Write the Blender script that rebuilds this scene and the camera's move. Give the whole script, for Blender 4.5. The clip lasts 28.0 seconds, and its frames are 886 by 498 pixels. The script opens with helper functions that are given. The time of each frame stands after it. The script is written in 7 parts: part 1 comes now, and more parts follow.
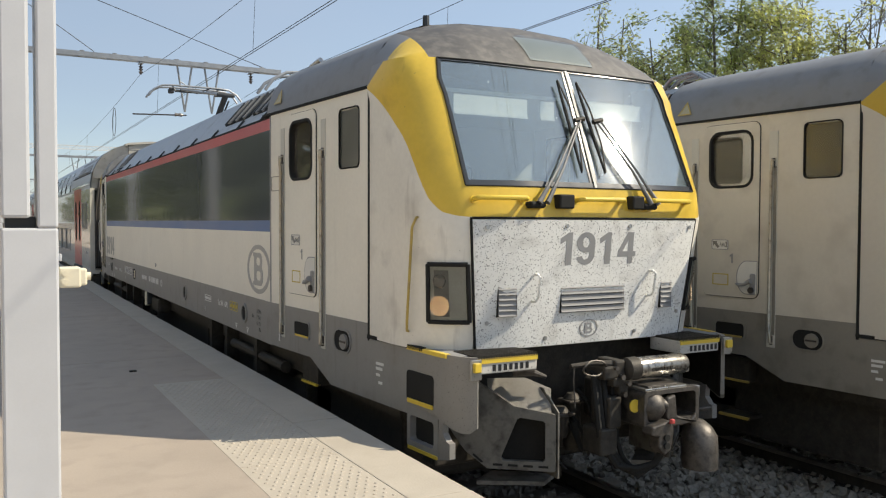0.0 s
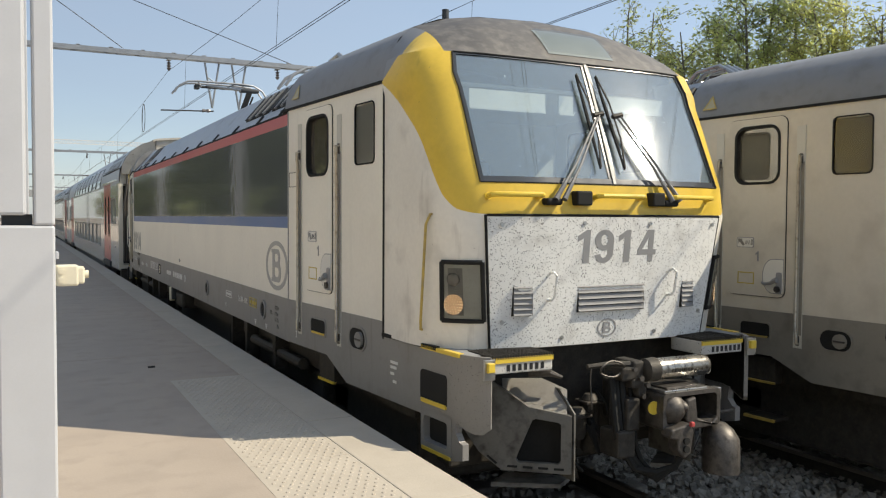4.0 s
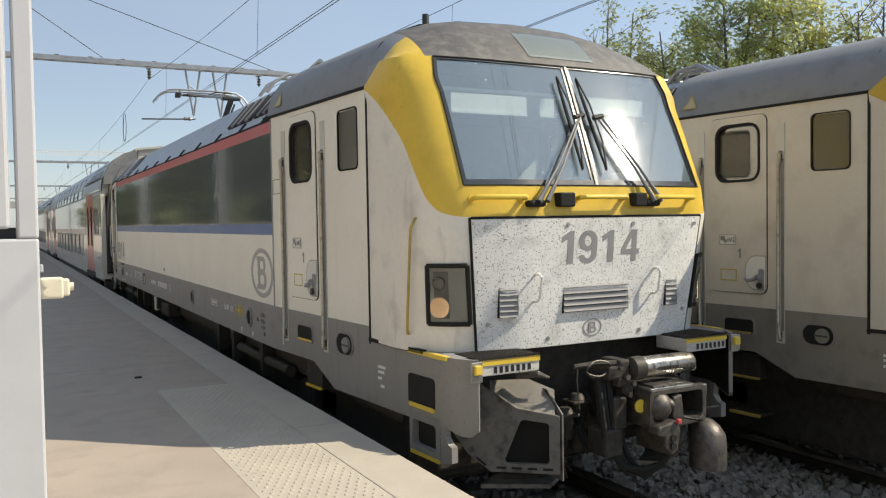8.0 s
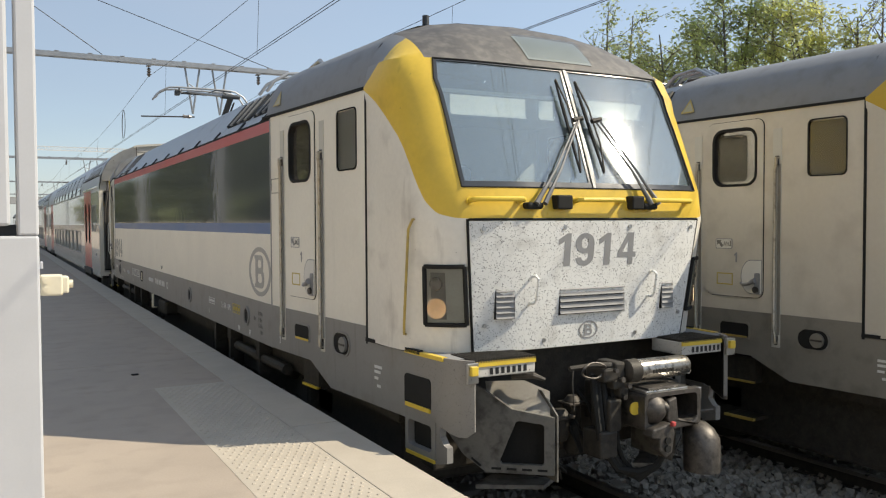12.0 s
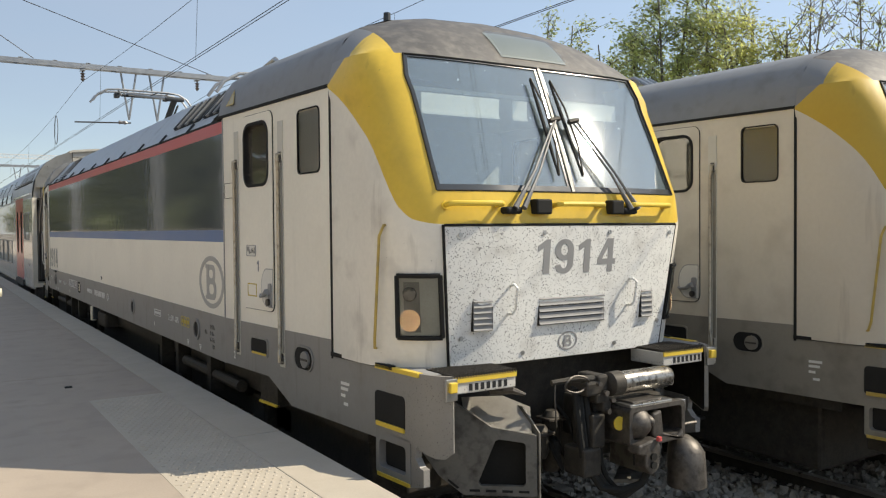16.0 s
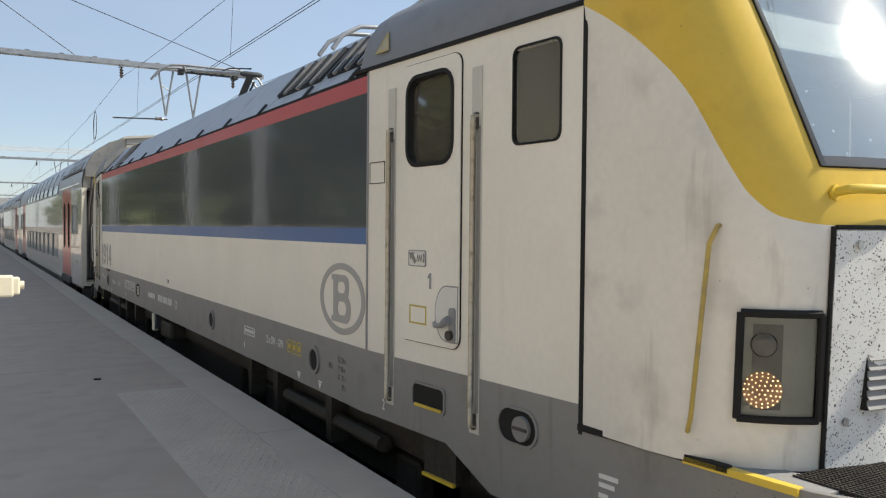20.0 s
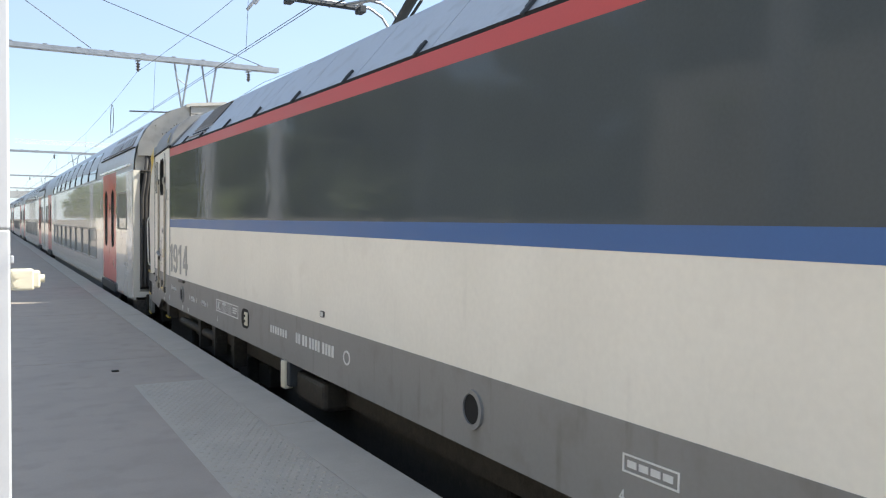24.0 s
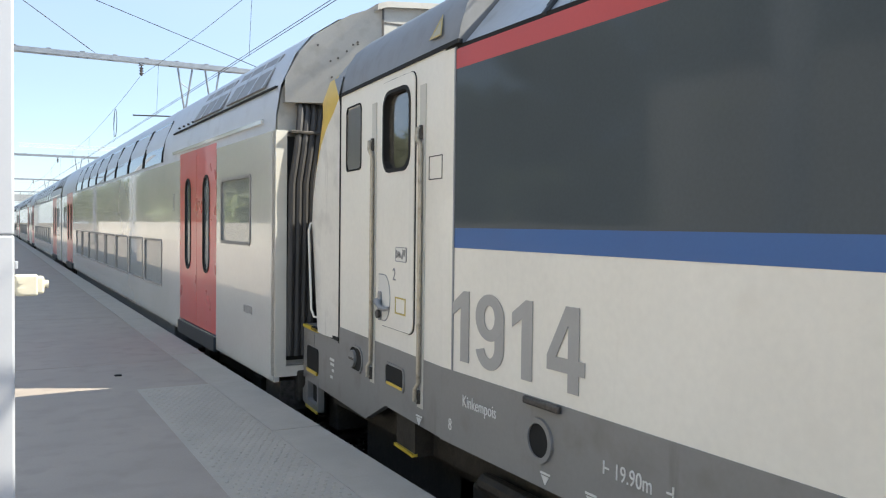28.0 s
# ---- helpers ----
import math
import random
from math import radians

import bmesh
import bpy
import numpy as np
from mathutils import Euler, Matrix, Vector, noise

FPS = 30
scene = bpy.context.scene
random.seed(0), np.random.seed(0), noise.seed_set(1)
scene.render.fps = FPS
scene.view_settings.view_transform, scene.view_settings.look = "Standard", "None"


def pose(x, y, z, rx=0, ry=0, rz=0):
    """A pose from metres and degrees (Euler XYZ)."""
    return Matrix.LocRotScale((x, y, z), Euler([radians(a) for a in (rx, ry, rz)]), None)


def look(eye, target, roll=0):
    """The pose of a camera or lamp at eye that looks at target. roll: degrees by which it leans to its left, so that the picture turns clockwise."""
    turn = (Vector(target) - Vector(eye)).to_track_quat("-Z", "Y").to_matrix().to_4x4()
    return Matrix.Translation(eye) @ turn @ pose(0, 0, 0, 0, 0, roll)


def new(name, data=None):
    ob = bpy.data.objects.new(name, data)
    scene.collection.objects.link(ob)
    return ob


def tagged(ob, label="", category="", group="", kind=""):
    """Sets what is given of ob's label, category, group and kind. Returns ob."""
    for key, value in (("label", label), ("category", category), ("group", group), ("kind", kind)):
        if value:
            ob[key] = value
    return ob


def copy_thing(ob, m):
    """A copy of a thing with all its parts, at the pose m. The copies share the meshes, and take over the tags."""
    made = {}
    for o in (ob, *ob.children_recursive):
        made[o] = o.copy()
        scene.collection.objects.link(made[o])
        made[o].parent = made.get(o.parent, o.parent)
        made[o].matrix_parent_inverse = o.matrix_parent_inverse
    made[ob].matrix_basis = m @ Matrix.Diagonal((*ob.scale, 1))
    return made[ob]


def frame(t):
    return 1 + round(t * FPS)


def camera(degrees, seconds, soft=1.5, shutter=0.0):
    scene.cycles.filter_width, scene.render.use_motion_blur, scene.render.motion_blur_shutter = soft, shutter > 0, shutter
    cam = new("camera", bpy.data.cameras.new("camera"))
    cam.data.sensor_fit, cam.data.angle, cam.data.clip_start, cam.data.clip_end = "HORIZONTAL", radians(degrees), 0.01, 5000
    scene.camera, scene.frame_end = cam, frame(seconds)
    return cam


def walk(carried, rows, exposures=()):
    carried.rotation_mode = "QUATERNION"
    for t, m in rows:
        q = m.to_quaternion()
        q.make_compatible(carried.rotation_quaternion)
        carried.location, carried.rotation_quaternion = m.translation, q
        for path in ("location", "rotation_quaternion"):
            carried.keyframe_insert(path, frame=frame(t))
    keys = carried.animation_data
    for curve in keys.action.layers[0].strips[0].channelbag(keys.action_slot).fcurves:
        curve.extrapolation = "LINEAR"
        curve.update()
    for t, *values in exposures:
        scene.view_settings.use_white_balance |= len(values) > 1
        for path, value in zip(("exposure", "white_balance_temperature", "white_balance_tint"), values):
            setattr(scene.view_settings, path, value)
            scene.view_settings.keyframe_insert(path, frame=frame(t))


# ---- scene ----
cam = camera(56.59, 28.0, soft=1.2)
EYE_ROWS = [
    (0.0, -0.134, 0.000, 1.531, 88.18, -0.18, -29.16),
    (0.5, -0.130, 0.000, 1.533, 88.30, -0.15, -28.66),
    (1.0, -0.111, 0.003, 1.543, 88.24, -0.16, -28.09),
    (1.5, -0.095, -0.002, 1.544, 88.06, -0.24, -27.42),
    (2.0, -0.057, 0.002, 1.542, 87.82, -0.50, -26.91),
    (2.5, -0.022, 0.004, 1.536, 87.72, -0.70, -26.57),
    (3.0, -0.021, 0.023, 1.540, 87.72, -0.76, -26.40),
    (3.5, -0.015, 0.039, 1.541, 87.78, -0.62, -26.61),
    (4.0, 0.009, 0.041, 1.542, 87.86, -0.29, -27.14),
    (4.5, 0.021, 0.028, 1.539, 87.95, 0.04, -27.67),
    (6.5, -0.007, 0.024, 1.549, 88.22, 0.66, -27.96),
    (7.0, -0.007, 0.017, 1.547, 88.16, 0.74, -27.99),
    (7.5, -0.001, 0.013, 1.550, 88.10, 0.83, -28.06),
    (8.0, 0.001, 0.016, 1.548, 88.07, 0.91, -28.19),
    (8.5, -0.000, 0.020, 1.549, 88.01, 0.95, -28.26),
    (9.0, -0.001, 0.020, 1.552, 87.99, 1.00, -28.43),
    (9.5, 0.003, 0.015, 1.553, 87.97, 0.92, -28.55),
    (10.0, 0.001, 0.003, 1.552, 88.02, 0.75, -28.58),
    (10.5, -0.005, -0.003, 1.550, 88.05, 0.57, -28.56),
    (11.0, -0.009, -0.005, 1.554, 88.05, 0.46, -28.44),
    (11.5, -0.009, -0.008, 1.554, 88.07, 0.33, -28.28),
    (12.0, -0.010, -0.007, 1.554, 88.09, 0.28, -28.33),
    (12.5, -0.012, -0.008, 1.553, 88.11, 0.19, -28.43),
    (14.5, -0.004, 0.005, 1.541, 88.02, 0.15, -30.95),
    (15.0, -0.015, -0.008, 1.542, 88.23, 0.26, -31.63),
    (15.5, -0.011, -0.000, 1.544, 88.44, 0.35, -32.15),
    (16.0, -0.007, -0.005, 1.544, 88.59, 0.50, -32.28),
    (16.5, -0.001, -0.001, 1.549, 88.52, 0.50, -32.18),
    (17.0, -0.005, -0.006, 1.551, 88.47, 0.40, -31.98),
    (17.5, -0.002, 0.003, 1.548, 88.57, 0.04, -31.97),
    (18.0, -0.012, -0.005, 1.548, 88.77, -0.30, -31.94),
    (18.5, -0.010, -0.009, 1.550, 88.90, -0.50, -31.92),
    (19.0, 0.008, -0.008, 1.551, 88.86, -0.66, -31.50),
    (19.5, 0.036, -0.004, 1.549, 88.70, -0.62, -30.74),
    (20.0, 0.056, -0.003, 1.547, 88.60, -0.53, -30.02),
    (20.5, 0.063, -0.002, 1.549, 88.54, -0.30, -29.42),
    (21.0, 0.061, -0.009, 1.552, 88.61, -0.22, -29.20),
    (21.5, 0.056, -0.012, 1.556, 88.65, -0.29, -29.14),
    (22.0, 0.052, -0.011, 1.552, 88.62, -0.22, -29.02),
    (22.5, 0.042, -0.012, 1.556, 88.50, -0.41, -29.02),
    (24.5, 0.049, -0.010, 1.552, 88.09, -0.63, -28.99),
    (25.0, 0.043, -0.006, 1.556, 88.23, -0.61, -28.95),
    (25.5, 0.043, -0.008, 1.557, 88.31, -0.56, -29.02),
    (26.0, 0.048, -0.021, 1.558, 88.31, -0.45, -29.09),
    (26.5, 0.044, -0.007, 1.561, 88.29, -0.41, -29.19),
    (27.0, 0.040, -0.022, 1.564, 88.38, -0.62, -29.16),
    (27.5, 0.041, -0.017, 1.559, 88.35, -0.51, -29.03),
    (28.0, 0.044, -0.013, 1.562, 88.38, -0.65, -28.84),
]
walk(cam, [(t, pose(x, y, z, rx, ry, rz)) for t, x, y, z, rx, ry, rz in EYE_ROWS],
     exposures=[(0.0, 0.32, 6800, 8), (16.0, 0.37, 6850, 8), (18.5, 0.33, 6700, 8), (20.0, 0.41, 6600, 8), (21.0, 0.76, 6600, 8), (22.5, 0.97, 6350, 8), (28.0, 1.01, 6150, 7)])

# how far the train has rolled towards the camera, by the second
ROLL = [(0, 0), (12.5, 0), (14.5, -0.110), (15, -0.177), (15.5, -0.278), (16, -0.431), (16.5, -0.623), (17, -0.845), (17.5, -1.123), (18, -1.420), (18.5, -1.767), (19, -2.180), (19.5, -2.609), (20, -3.057), (20.5, -3.582), (21, -4.128), (21.5, -4.715), (22, -5.371), (22.5, -6.043), (24.5, -9.256), (25, -10.186), (25.5, -11.144), (26, -12.142), (26.5, -13.202), (27, -14.320), (27.5, -15.513), (28, -16.785)]

# ---- world and sun ----
SUN_EL, SUN_DIR = 44.0, Vector((0.906, -0.423, 0.0)).normalized()
world = bpy.data.worlds.new("sky")
scene.world = world
world.use_nodes = True
wn = world.node_tree.nodes
sky = wn.new("ShaderNodeTexSky")
sky.sky_type = "NISHITA"
sky.sun_disc = False
sky.sun_elevation = radians(SUN_EL)
sky.sun_rotation = math.atan2(SUN_DIR.x, SUN_DIR.y)
sky.altitude, sky.air_density, sky.dust_density, sky.ozone_density = 50, 1.0, 0.5, 1.5
haze = wn.new("ShaderNodeMixRGB")
veil, spread, drift = wn.new("ShaderNodeTexNoise"), wn.new("ShaderNodeMapRange"), wn.new("ShaderNodeMapping")
drift.inputs["Scale"].default_value = (1.0, 1.0, 3.0)
veil.inputs["Scale"].default_value, veil.inputs["Detail"].default_value = 2.2, 5.0
spread.inputs[1].default_value, spread.inputs[2].default_value = 0.35, 0.7
spread.inputs[3].default_value, spread.inputs[4].default_value = 0.5, 0.78
coord = wn.new("ShaderNodeTexCoord")
for a, b in ((coord.outputs["Generated"], drift.inputs["Vector"]), (drift.outputs[0], veil.inputs["Vector"]), (veil.outputs["Fac"], spread.inputs[0]), (spread.outputs[0], haze.inputs[0]),
             (sky.outputs[0], haze.inputs[1]), (haze.outputs[0], wn["Background"].inputs[0])):
    world.node_tree.links.new(a, b)
aim, lift, tone = wn.new("ShaderNodeVectorMath"), wn.new("ShaderNodeMapRange"), wn.new("ShaderNodeVectorMath")
aim.operation, aim.inputs[1].default_value = "DOT_PRODUCT", SUN_DIR
lift.inputs[1].default_value, lift.inputs[2].default_value, lift.inputs[3].default_value, lift.inputs[4].default_value = -0.6, 0.9, 0.80, 1.45
tone.operation, tone.inputs[0].default_value = "SCALE", (3.0, 3.65, 4.8)
for a, b in ((coord.outputs["Generated"], aim.inputs[0]), (aim.outputs["Value"], lift.inputs[0]), (lift.outputs[0], tone.inputs["Scale"]), (tone.outputs[0], haze.inputs[2])):
    world.node_tree.links.new(a, b)
wn["Background"].inputs[1].default_value = 0.125
sun_data = bpy.data.lights.new("sun", "SUN")
sun_data.energy, sun_data.angle, sun_data.color = 4.8, radians(0.53), (1.0, 0.91, 0.77)
sun = new("sun", sun_data)
sun.matrix_world = look((SUN_DIR * math.cos(radians(SUN_EL)) + Vector((0, 0, math.sin(radians(SUN_EL))))) * 60, (0, 0, 0))


# ---- materials ----
def material(name, color, rough=0.5, metal=0.0, vary=0.12, scale=3.0, fine=60.0, bump=0.0, rvary=0.1, coat=0.0, dirt=None, dirt_at=0.62):
    """A painted, cast or mineral surface with variation at two scales, fine relief and, where given, a dirt colour in blotches."""
    m = bpy.data.materials.new(name)
    m.use_nodes = True
    n, l = m.node_tree.nodes, m.node_tree.links
    b = n["Principled BSDF"]
    tc = n.new("ShaderNodeTexCoord")
    big, small = n.new("ShaderNodeTexNoise"), n.new("ShaderNodeTexNoise")
    for tex, s, d in ((big, scale, 6), (small, fine, 3)):
        tex.inputs["Scale"].default_value, tex.inputs["Detail"].default_value = s, d
        l.new(tc.outputs["Object"], tex.inputs["Vector"])
    mix = n.new("ShaderNodeMath")
    mix.operation = "MULTIPLY_ADD"
    mix.inputs[1].default_value = 0.45
    l.new(small.outputs["Fac"], mix.inputs[0]), l.new(big.outputs["Fac"], mix.inputs[2])
    ramp = n.new("ShaderNodeValToRGB")
    c = Vector(color)
    ramp.color_ramp.elements[0].position, ramp.color_ramp.elements[1].position = 0.45, 1.0
    ramp.color_ramp.elements[0].color = (*(c * (1 - vary)), 1)
    ramp.color_ramp.elements[1].color = (*[min(1, v) for v in c * (1 + vary)], 1)
    l.new(mix.outputs[0], ramp.inputs[0])
    out = ramp.outputs[0]
    if dirt:
        spot = n.new("ShaderNodeTexNoise")
        spot.inputs["Scale"].default_value, spot.inputs["Detail"].default_value = scale * 2.7, 8
        l.new(tc.outputs["Object"], spot.inputs["Vector"])
        r2 = n.new("ShaderNodeValToRGB")
        r2.color_ramp.elements[0].position, r2.color_ramp.elements[1].position = dirt_at - 0.12, dirt_at + 0.12
        l.new(spot.outputs["Fac"], r2.inputs[0])
        mx = n.new("ShaderNodeMix")
        mx.data_type = "RGBA"
        l.new(r2.outputs[0], mx.inputs[0]), l.new(out, mx.inputs[6])
        mx.inputs[7].default_value = (*dirt, 1)
        out = mx.outputs[2]
    l.new(out, b.inputs["Base Color"])
    rr = n.new("ShaderNodeMapRange")
    rr.inputs[3].default_value, rr.inputs[4].default_value = max(0.02, rough - rvary), min(1, rough + rvary)
    l.new(big.outputs["Fac"], rr.inputs[0]), l.new(rr.outputs[0], b.inputs["Roughness"])
    b.inputs["Metallic"].default_value = metal
    b.inputs["Coat Weight"].default_value = coat
    if bump:
        bp = n.new("ShaderNodeBump")
        bp.inputs["Strength"].default_value, bp.inputs["Distance"].default_value = bump, 0.01
        l.new(mix.outputs[0], bp.inputs["Height"]), l.new(bp.outputs[0], b.inputs["Normal"])
    return m


def glass(name, tint, rough=0.0, alpha=0.3, ior=1.55, film_share=0.0, both=False, grime=(0.62, 0.77, 0.86), smear=0.0, curve=0.0):
    """A window pane: clear body behind a real glossy surface."""
    m = bpy.data.materials.new(name)
    m.use_nodes = True
    n, l = m.node_tree.nodes, m.node_tree.links
    n.remove(n["Principled BSDF"])
    tr, gl, mx, fr = n.new("ShaderNodeBsdfTransparent"), n.new("ShaderNodeBsdfGlossy"), n.new("ShaderNodeMixShader"), n.new("ShaderNodeFresnel")
    tr.inputs[0].default_value = (*tint, 1)
    gl.inputs["Roughness"].default_value = rough
    fr.inputs["IOR"].default_value = ior
    mr = n.new("ShaderNodeMapRange")
    mr.inputs[3].default_value = alpha
    rise = fr.outputs[0]
    if both:  # a sheet whose inner face mirrors no more than its outer one
        lw, pw = n.new("ShaderNodeLayerWeight"), n.new("ShaderNodeMath")
        pw.operation, pw.inputs[1].default_value = "POWER", 4.0
        l.new(lw.outputs["Facing"], pw.inputs[0])
        rise = pw.outputs[0]
    l.new(rise, mr.inputs[0]), l.new(mr.outputs[0], mx.inputs[0])
    l.new(tr.outputs[0], mx.inputs[1]), l.new(gl.outputs[0], mx.inputs[2])
    out = mx.outputs[0]
    if smear:  # wiped grease that spreads the sun's reflection
        wide, share = n.new("ShaderNodeBsdfGlossy"), n.new("ShaderNodeMixShader")
        wide.inputs["Roughness"].default_value, share.inputs[0].default_value = 0.12, smear
        l.new(gl.outputs[0], share.inputs[1]), l.new(wide.outputs[0], share.inputs[2]), l.new(share.outputs[0], mx.inputs[2])
    if curve:  # the sheet's gentle curve from side to side, evenly spread
        geo, obj, a, c, mul, rake, put, unit = (n.new("ShaderNode" + k) for k in ("NewGeometry", "TexCoord", "SeparateXYZ", "SeparateXYZ", "Math", "Math", "CombineXYZ", "VectorMath"))
        mul.operation, mul.inputs[1].default_value, mul.inputs[2].default_value, unit.operation = "MULTIPLY_ADD", curve, -0.08, "NORMALIZE"
        rake.operation, rake.inputs[1].default_value = "MULTIPLY", 1.15
        for u, v in ((geo.outputs["Normal"], a.inputs[0]), (obj.outputs["Object"], c.inputs[0]), (c.outputs[0], mul.inputs[0]), (mul.outputs[0], put.inputs[0]), (a.outputs[1], put.inputs[1]), (a.outputs[2], rake.inputs[0]), (rake.outputs[0], put.inputs[2]), (put.outputs[0], unit.inputs[0]),
                     (unit.outputs[0], gl.inputs["Normal"])):
            l.new(u, v)
        if smear:
            l.new(unit.outputs[0], wide.inputs["Normal"])
    if film_share:
        film, veil_, specks, amount = n.new("ShaderNodeBsdfDiffuse"), n.new("ShaderNodeMixShader"), n.new("ShaderNodeTexNoise"), n.new("ShaderNodeMapRange")
        tc, spots, marks, more = (n.new("ShaderNode" + k) for k in ("TexCoord", "TexVoronoi", "MapRange", "Math"))
        # insects stuck on the pane
        spots.inputs["Scale"].default_value, more.operation = 11.0, "MAXIMUM"
        marks.inputs[1].default_value, marks.inputs[2].default_value, marks.inputs[3].default_value, marks.inputs[4].default_value = 0.05, 0.1, 0.45, 0.0
        # the default blue tint paints sky reflection into the dust film
        film.inputs[0].default_value = (*grime, 1)
        specks.inputs["Scale"].default_value, specks.inputs["Detail"].default_value = 70.0, 3.0
        amount.inputs[1].default_value, amount.inputs[2].default_value = 0.4, 0.75
        amount.inputs[3].default_value, amount.inputs[4].default_value = film_share * 0.8, film_share * 1.5
        l.new(tc.outputs["Object"], specks.inputs["Vector"]), l.new(specks.outputs["Fac"], amount.inputs[0]), l.new(tc.outputs["Object"], spots.inputs["Vector"])
        l.new(spots.outputs["Distance"], marks.inputs[0]), l.new(amount.outputs[0], more.inputs[0]), l.new(marks.outputs[0], more.inputs[1]), l.new(more.outputs[0], veil_.inputs[0])
        l.new(out, veil_.inputs[1]), l.new(film.outputs[0], veil_.inputs[2])
        out = veil_.outputs[0]
    l.new(out, n["Material Output"].inputs[0])
    return m


def glow(name, color, strength):
    m = bpy.data.materials.new(name)
    m.use_nodes = True
    b = m.node_tree.nodes["Principled BSDF"]
    b.inputs["Base Color"].default_value = (*color, 1)
    b.inputs["Emission Color"].default_value, b.inputs["Emission Strength"].default_value = (*color, 1), strength
    return m


def speckled(m, density=75.0, limit=0.17, color=(0.03, 0.028, 0.025), amount=0.85):
    """Adds dried insects and grime spots over a paint."""
    n, l = m.node_tree.nodes, m.node_tree.links
    b = n["Principled BSDF"]
    base = b.inputs["Base Color"].links[0].from_socket
    tc, warp = n.new("ShaderNodeTexCoord"), n.new("ShaderNodeTexNoise")
    warp.inputs["Scale"].default_value = 30
    add = n.new("ShaderNodeMixRGB")
    add.blend_type, add.inputs[0].default_value = "ADD", 0.03
    vor = n.new("ShaderNodeTexVoronoi")
    vor.inputs["Scale"].default_value = density
    l.new(tc.outputs["Object"], warp.inputs["Vector"]), l.new(tc.outputs["Object"], add.inputs[1]), l.new(warp.outputs["Color"], add.inputs[2])
    l.new(add.outputs[0], vor.inputs["Vector"])
    sep = n.new("ShaderNodeSeparateColor")
    l.new(vor.outputs["Color"], sep.inputs[0])
    size = n.new("ShaderNodeMath")
    size.operation, size.inputs[1].default_value = "POWER", 2.2
    l.new(sep.outputs[0], size.inputs[0])
    lim = n.new("ShaderNodeMath")
    lim.operation, lim.inputs[1].default_value = "MULTIPLY", limit * 2.2
    l.new(size.outputs[0], lim.inputs[0])
    less = n.new("ShaderNodeMath")
    less.operation = "LESS_THAN"
    l.new(vor.outputs["Distance"], less.inputs[0]), l.new(lim.outputs[0], less.inputs[1])
    amt = n.new("ShaderNodeMath")
    amt.operation, amt.inputs[1].default_value = "MULTIPLY", amount
    l.new(less.outputs[0], amt.inputs[0])
    mx = n.new("ShaderNodeMix")
    mx.data_type = "RGBA"
    l.new(amt.outputs[0], mx.inputs[0]), l.new(base, mx.inputs[6])
    mx.inputs[7].default_value = (*color, 1)
    l.new(mx.outputs[2], b.inputs["Base Color"])
    return m


WHITE = material("loco_white_paint", (0.82, 0.785, 0.69), 0.38, vary=0.06, scale=1.2, fine=25, rvary=0.08, dirt=(0.76, 0.72, 0.625), dirt_at=0.72)
HOOD = speckled(density=112, limit=0.23, amount=0.95, m=material("bug_spattered_white_paint", (0.78, 0.78, 0.75), 0.4, vary=0.05, scale=2.5, dirt=(0.6, 0.59, 0.56), dirt_at=0.66))
GREY = material("grey_skirt_paint", (0.235, 0.23, 0.22), 0.45, vary=0.08, scale=1.6, fine=40, dirt=(0.19, 0.18, 0.165), dirt_at=0.66)
ROOFGREY = material("weathered_roof_paint", (0.215, 0.22, 0.225), 0.5, vary=0.07, scale=2.2, fine=18, dirt=(0.18, 0.178, 0.175), dirt_at=0.62)
PANELGREY = material("satin_roof_panel", (0.36, 0.39, 0.42), 0.38, vary=0.1, scale=2.0, fine=30, dirt=(0.26, 0.27, 0.28), dirt_at=0.66)
YELLOW = material("yellow_paint", (0.70, 0.50, 0.06), 0.35, vary=0.07, scale=2.0, fine=30, dirt=(0.55, 0.40, 0.06), dirt_at=0.72)
RED = material("red_stripe_paint", (0.50, 0.075, 0.07), 0.35, vary=0.06, scale=1.0)
BLUE = material("blue_stripe_paint", (0.030, 0.115, 0.33), 0.35, vary=0.06, scale=1.0)
DARK = material("dark_glossy_side_panel", (0.084, 0.098, 0.106), 0.07, vary=0.1, scale=0.8, rvary=0.03)
for node in DARK.node_tree.nodes:
    if node.type == "BSDF_PRINCIPLED":
        wave, push = DARK.node_tree.nodes.new("ShaderNodeTexNoise"), DARK.node_tree.nodes.new("ShaderNodeBump")
        wave.inputs["Scale"].default_value, wave.inputs["Detail"].default_value = 5.0, 1.0
        node.inputs["Specular IOR Level"].default_value = 0.13
        push.inputs["Strength"].default_value, push.inputs["Distance"].default_value = 0.12, 0.01
        place = DARK.node_tree.nodes.new("ShaderNodeTexCoord")
        DARK.node_tree.links.new(place.outputs["Object"], wave.inputs["Vector"])
        DARK.node_tree.links.new(wave.outputs["Fac"], push.inputs["Height"])
        DARK.node_tree.links.new(push.outputs[0], node.inputs["Normal"])
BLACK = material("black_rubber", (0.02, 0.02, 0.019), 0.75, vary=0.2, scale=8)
IRON = material("greasy_black_iron", (0.05, 0.046, 0.04), 0.55, metal=0.2, vary=0.35, scale=9, fine=80, bump=0.3, dirt=(0.07, 0.06, 0.05), dirt_at=0.62)
CAST = material("worn_cast_steel", (0.10, 0.09, 0.08), 0.5, metal=0.5, vary=0.3, scale=8, fine=70, bump=0.3, dirt=(0.05, 0.045, 0.04), dirt_at=0.58)
STEEL = material("brushed_steel", (0.42, 0.42, 0.41), 0.3, metal=0.9, vary=0.15, scale=12, fine=90)
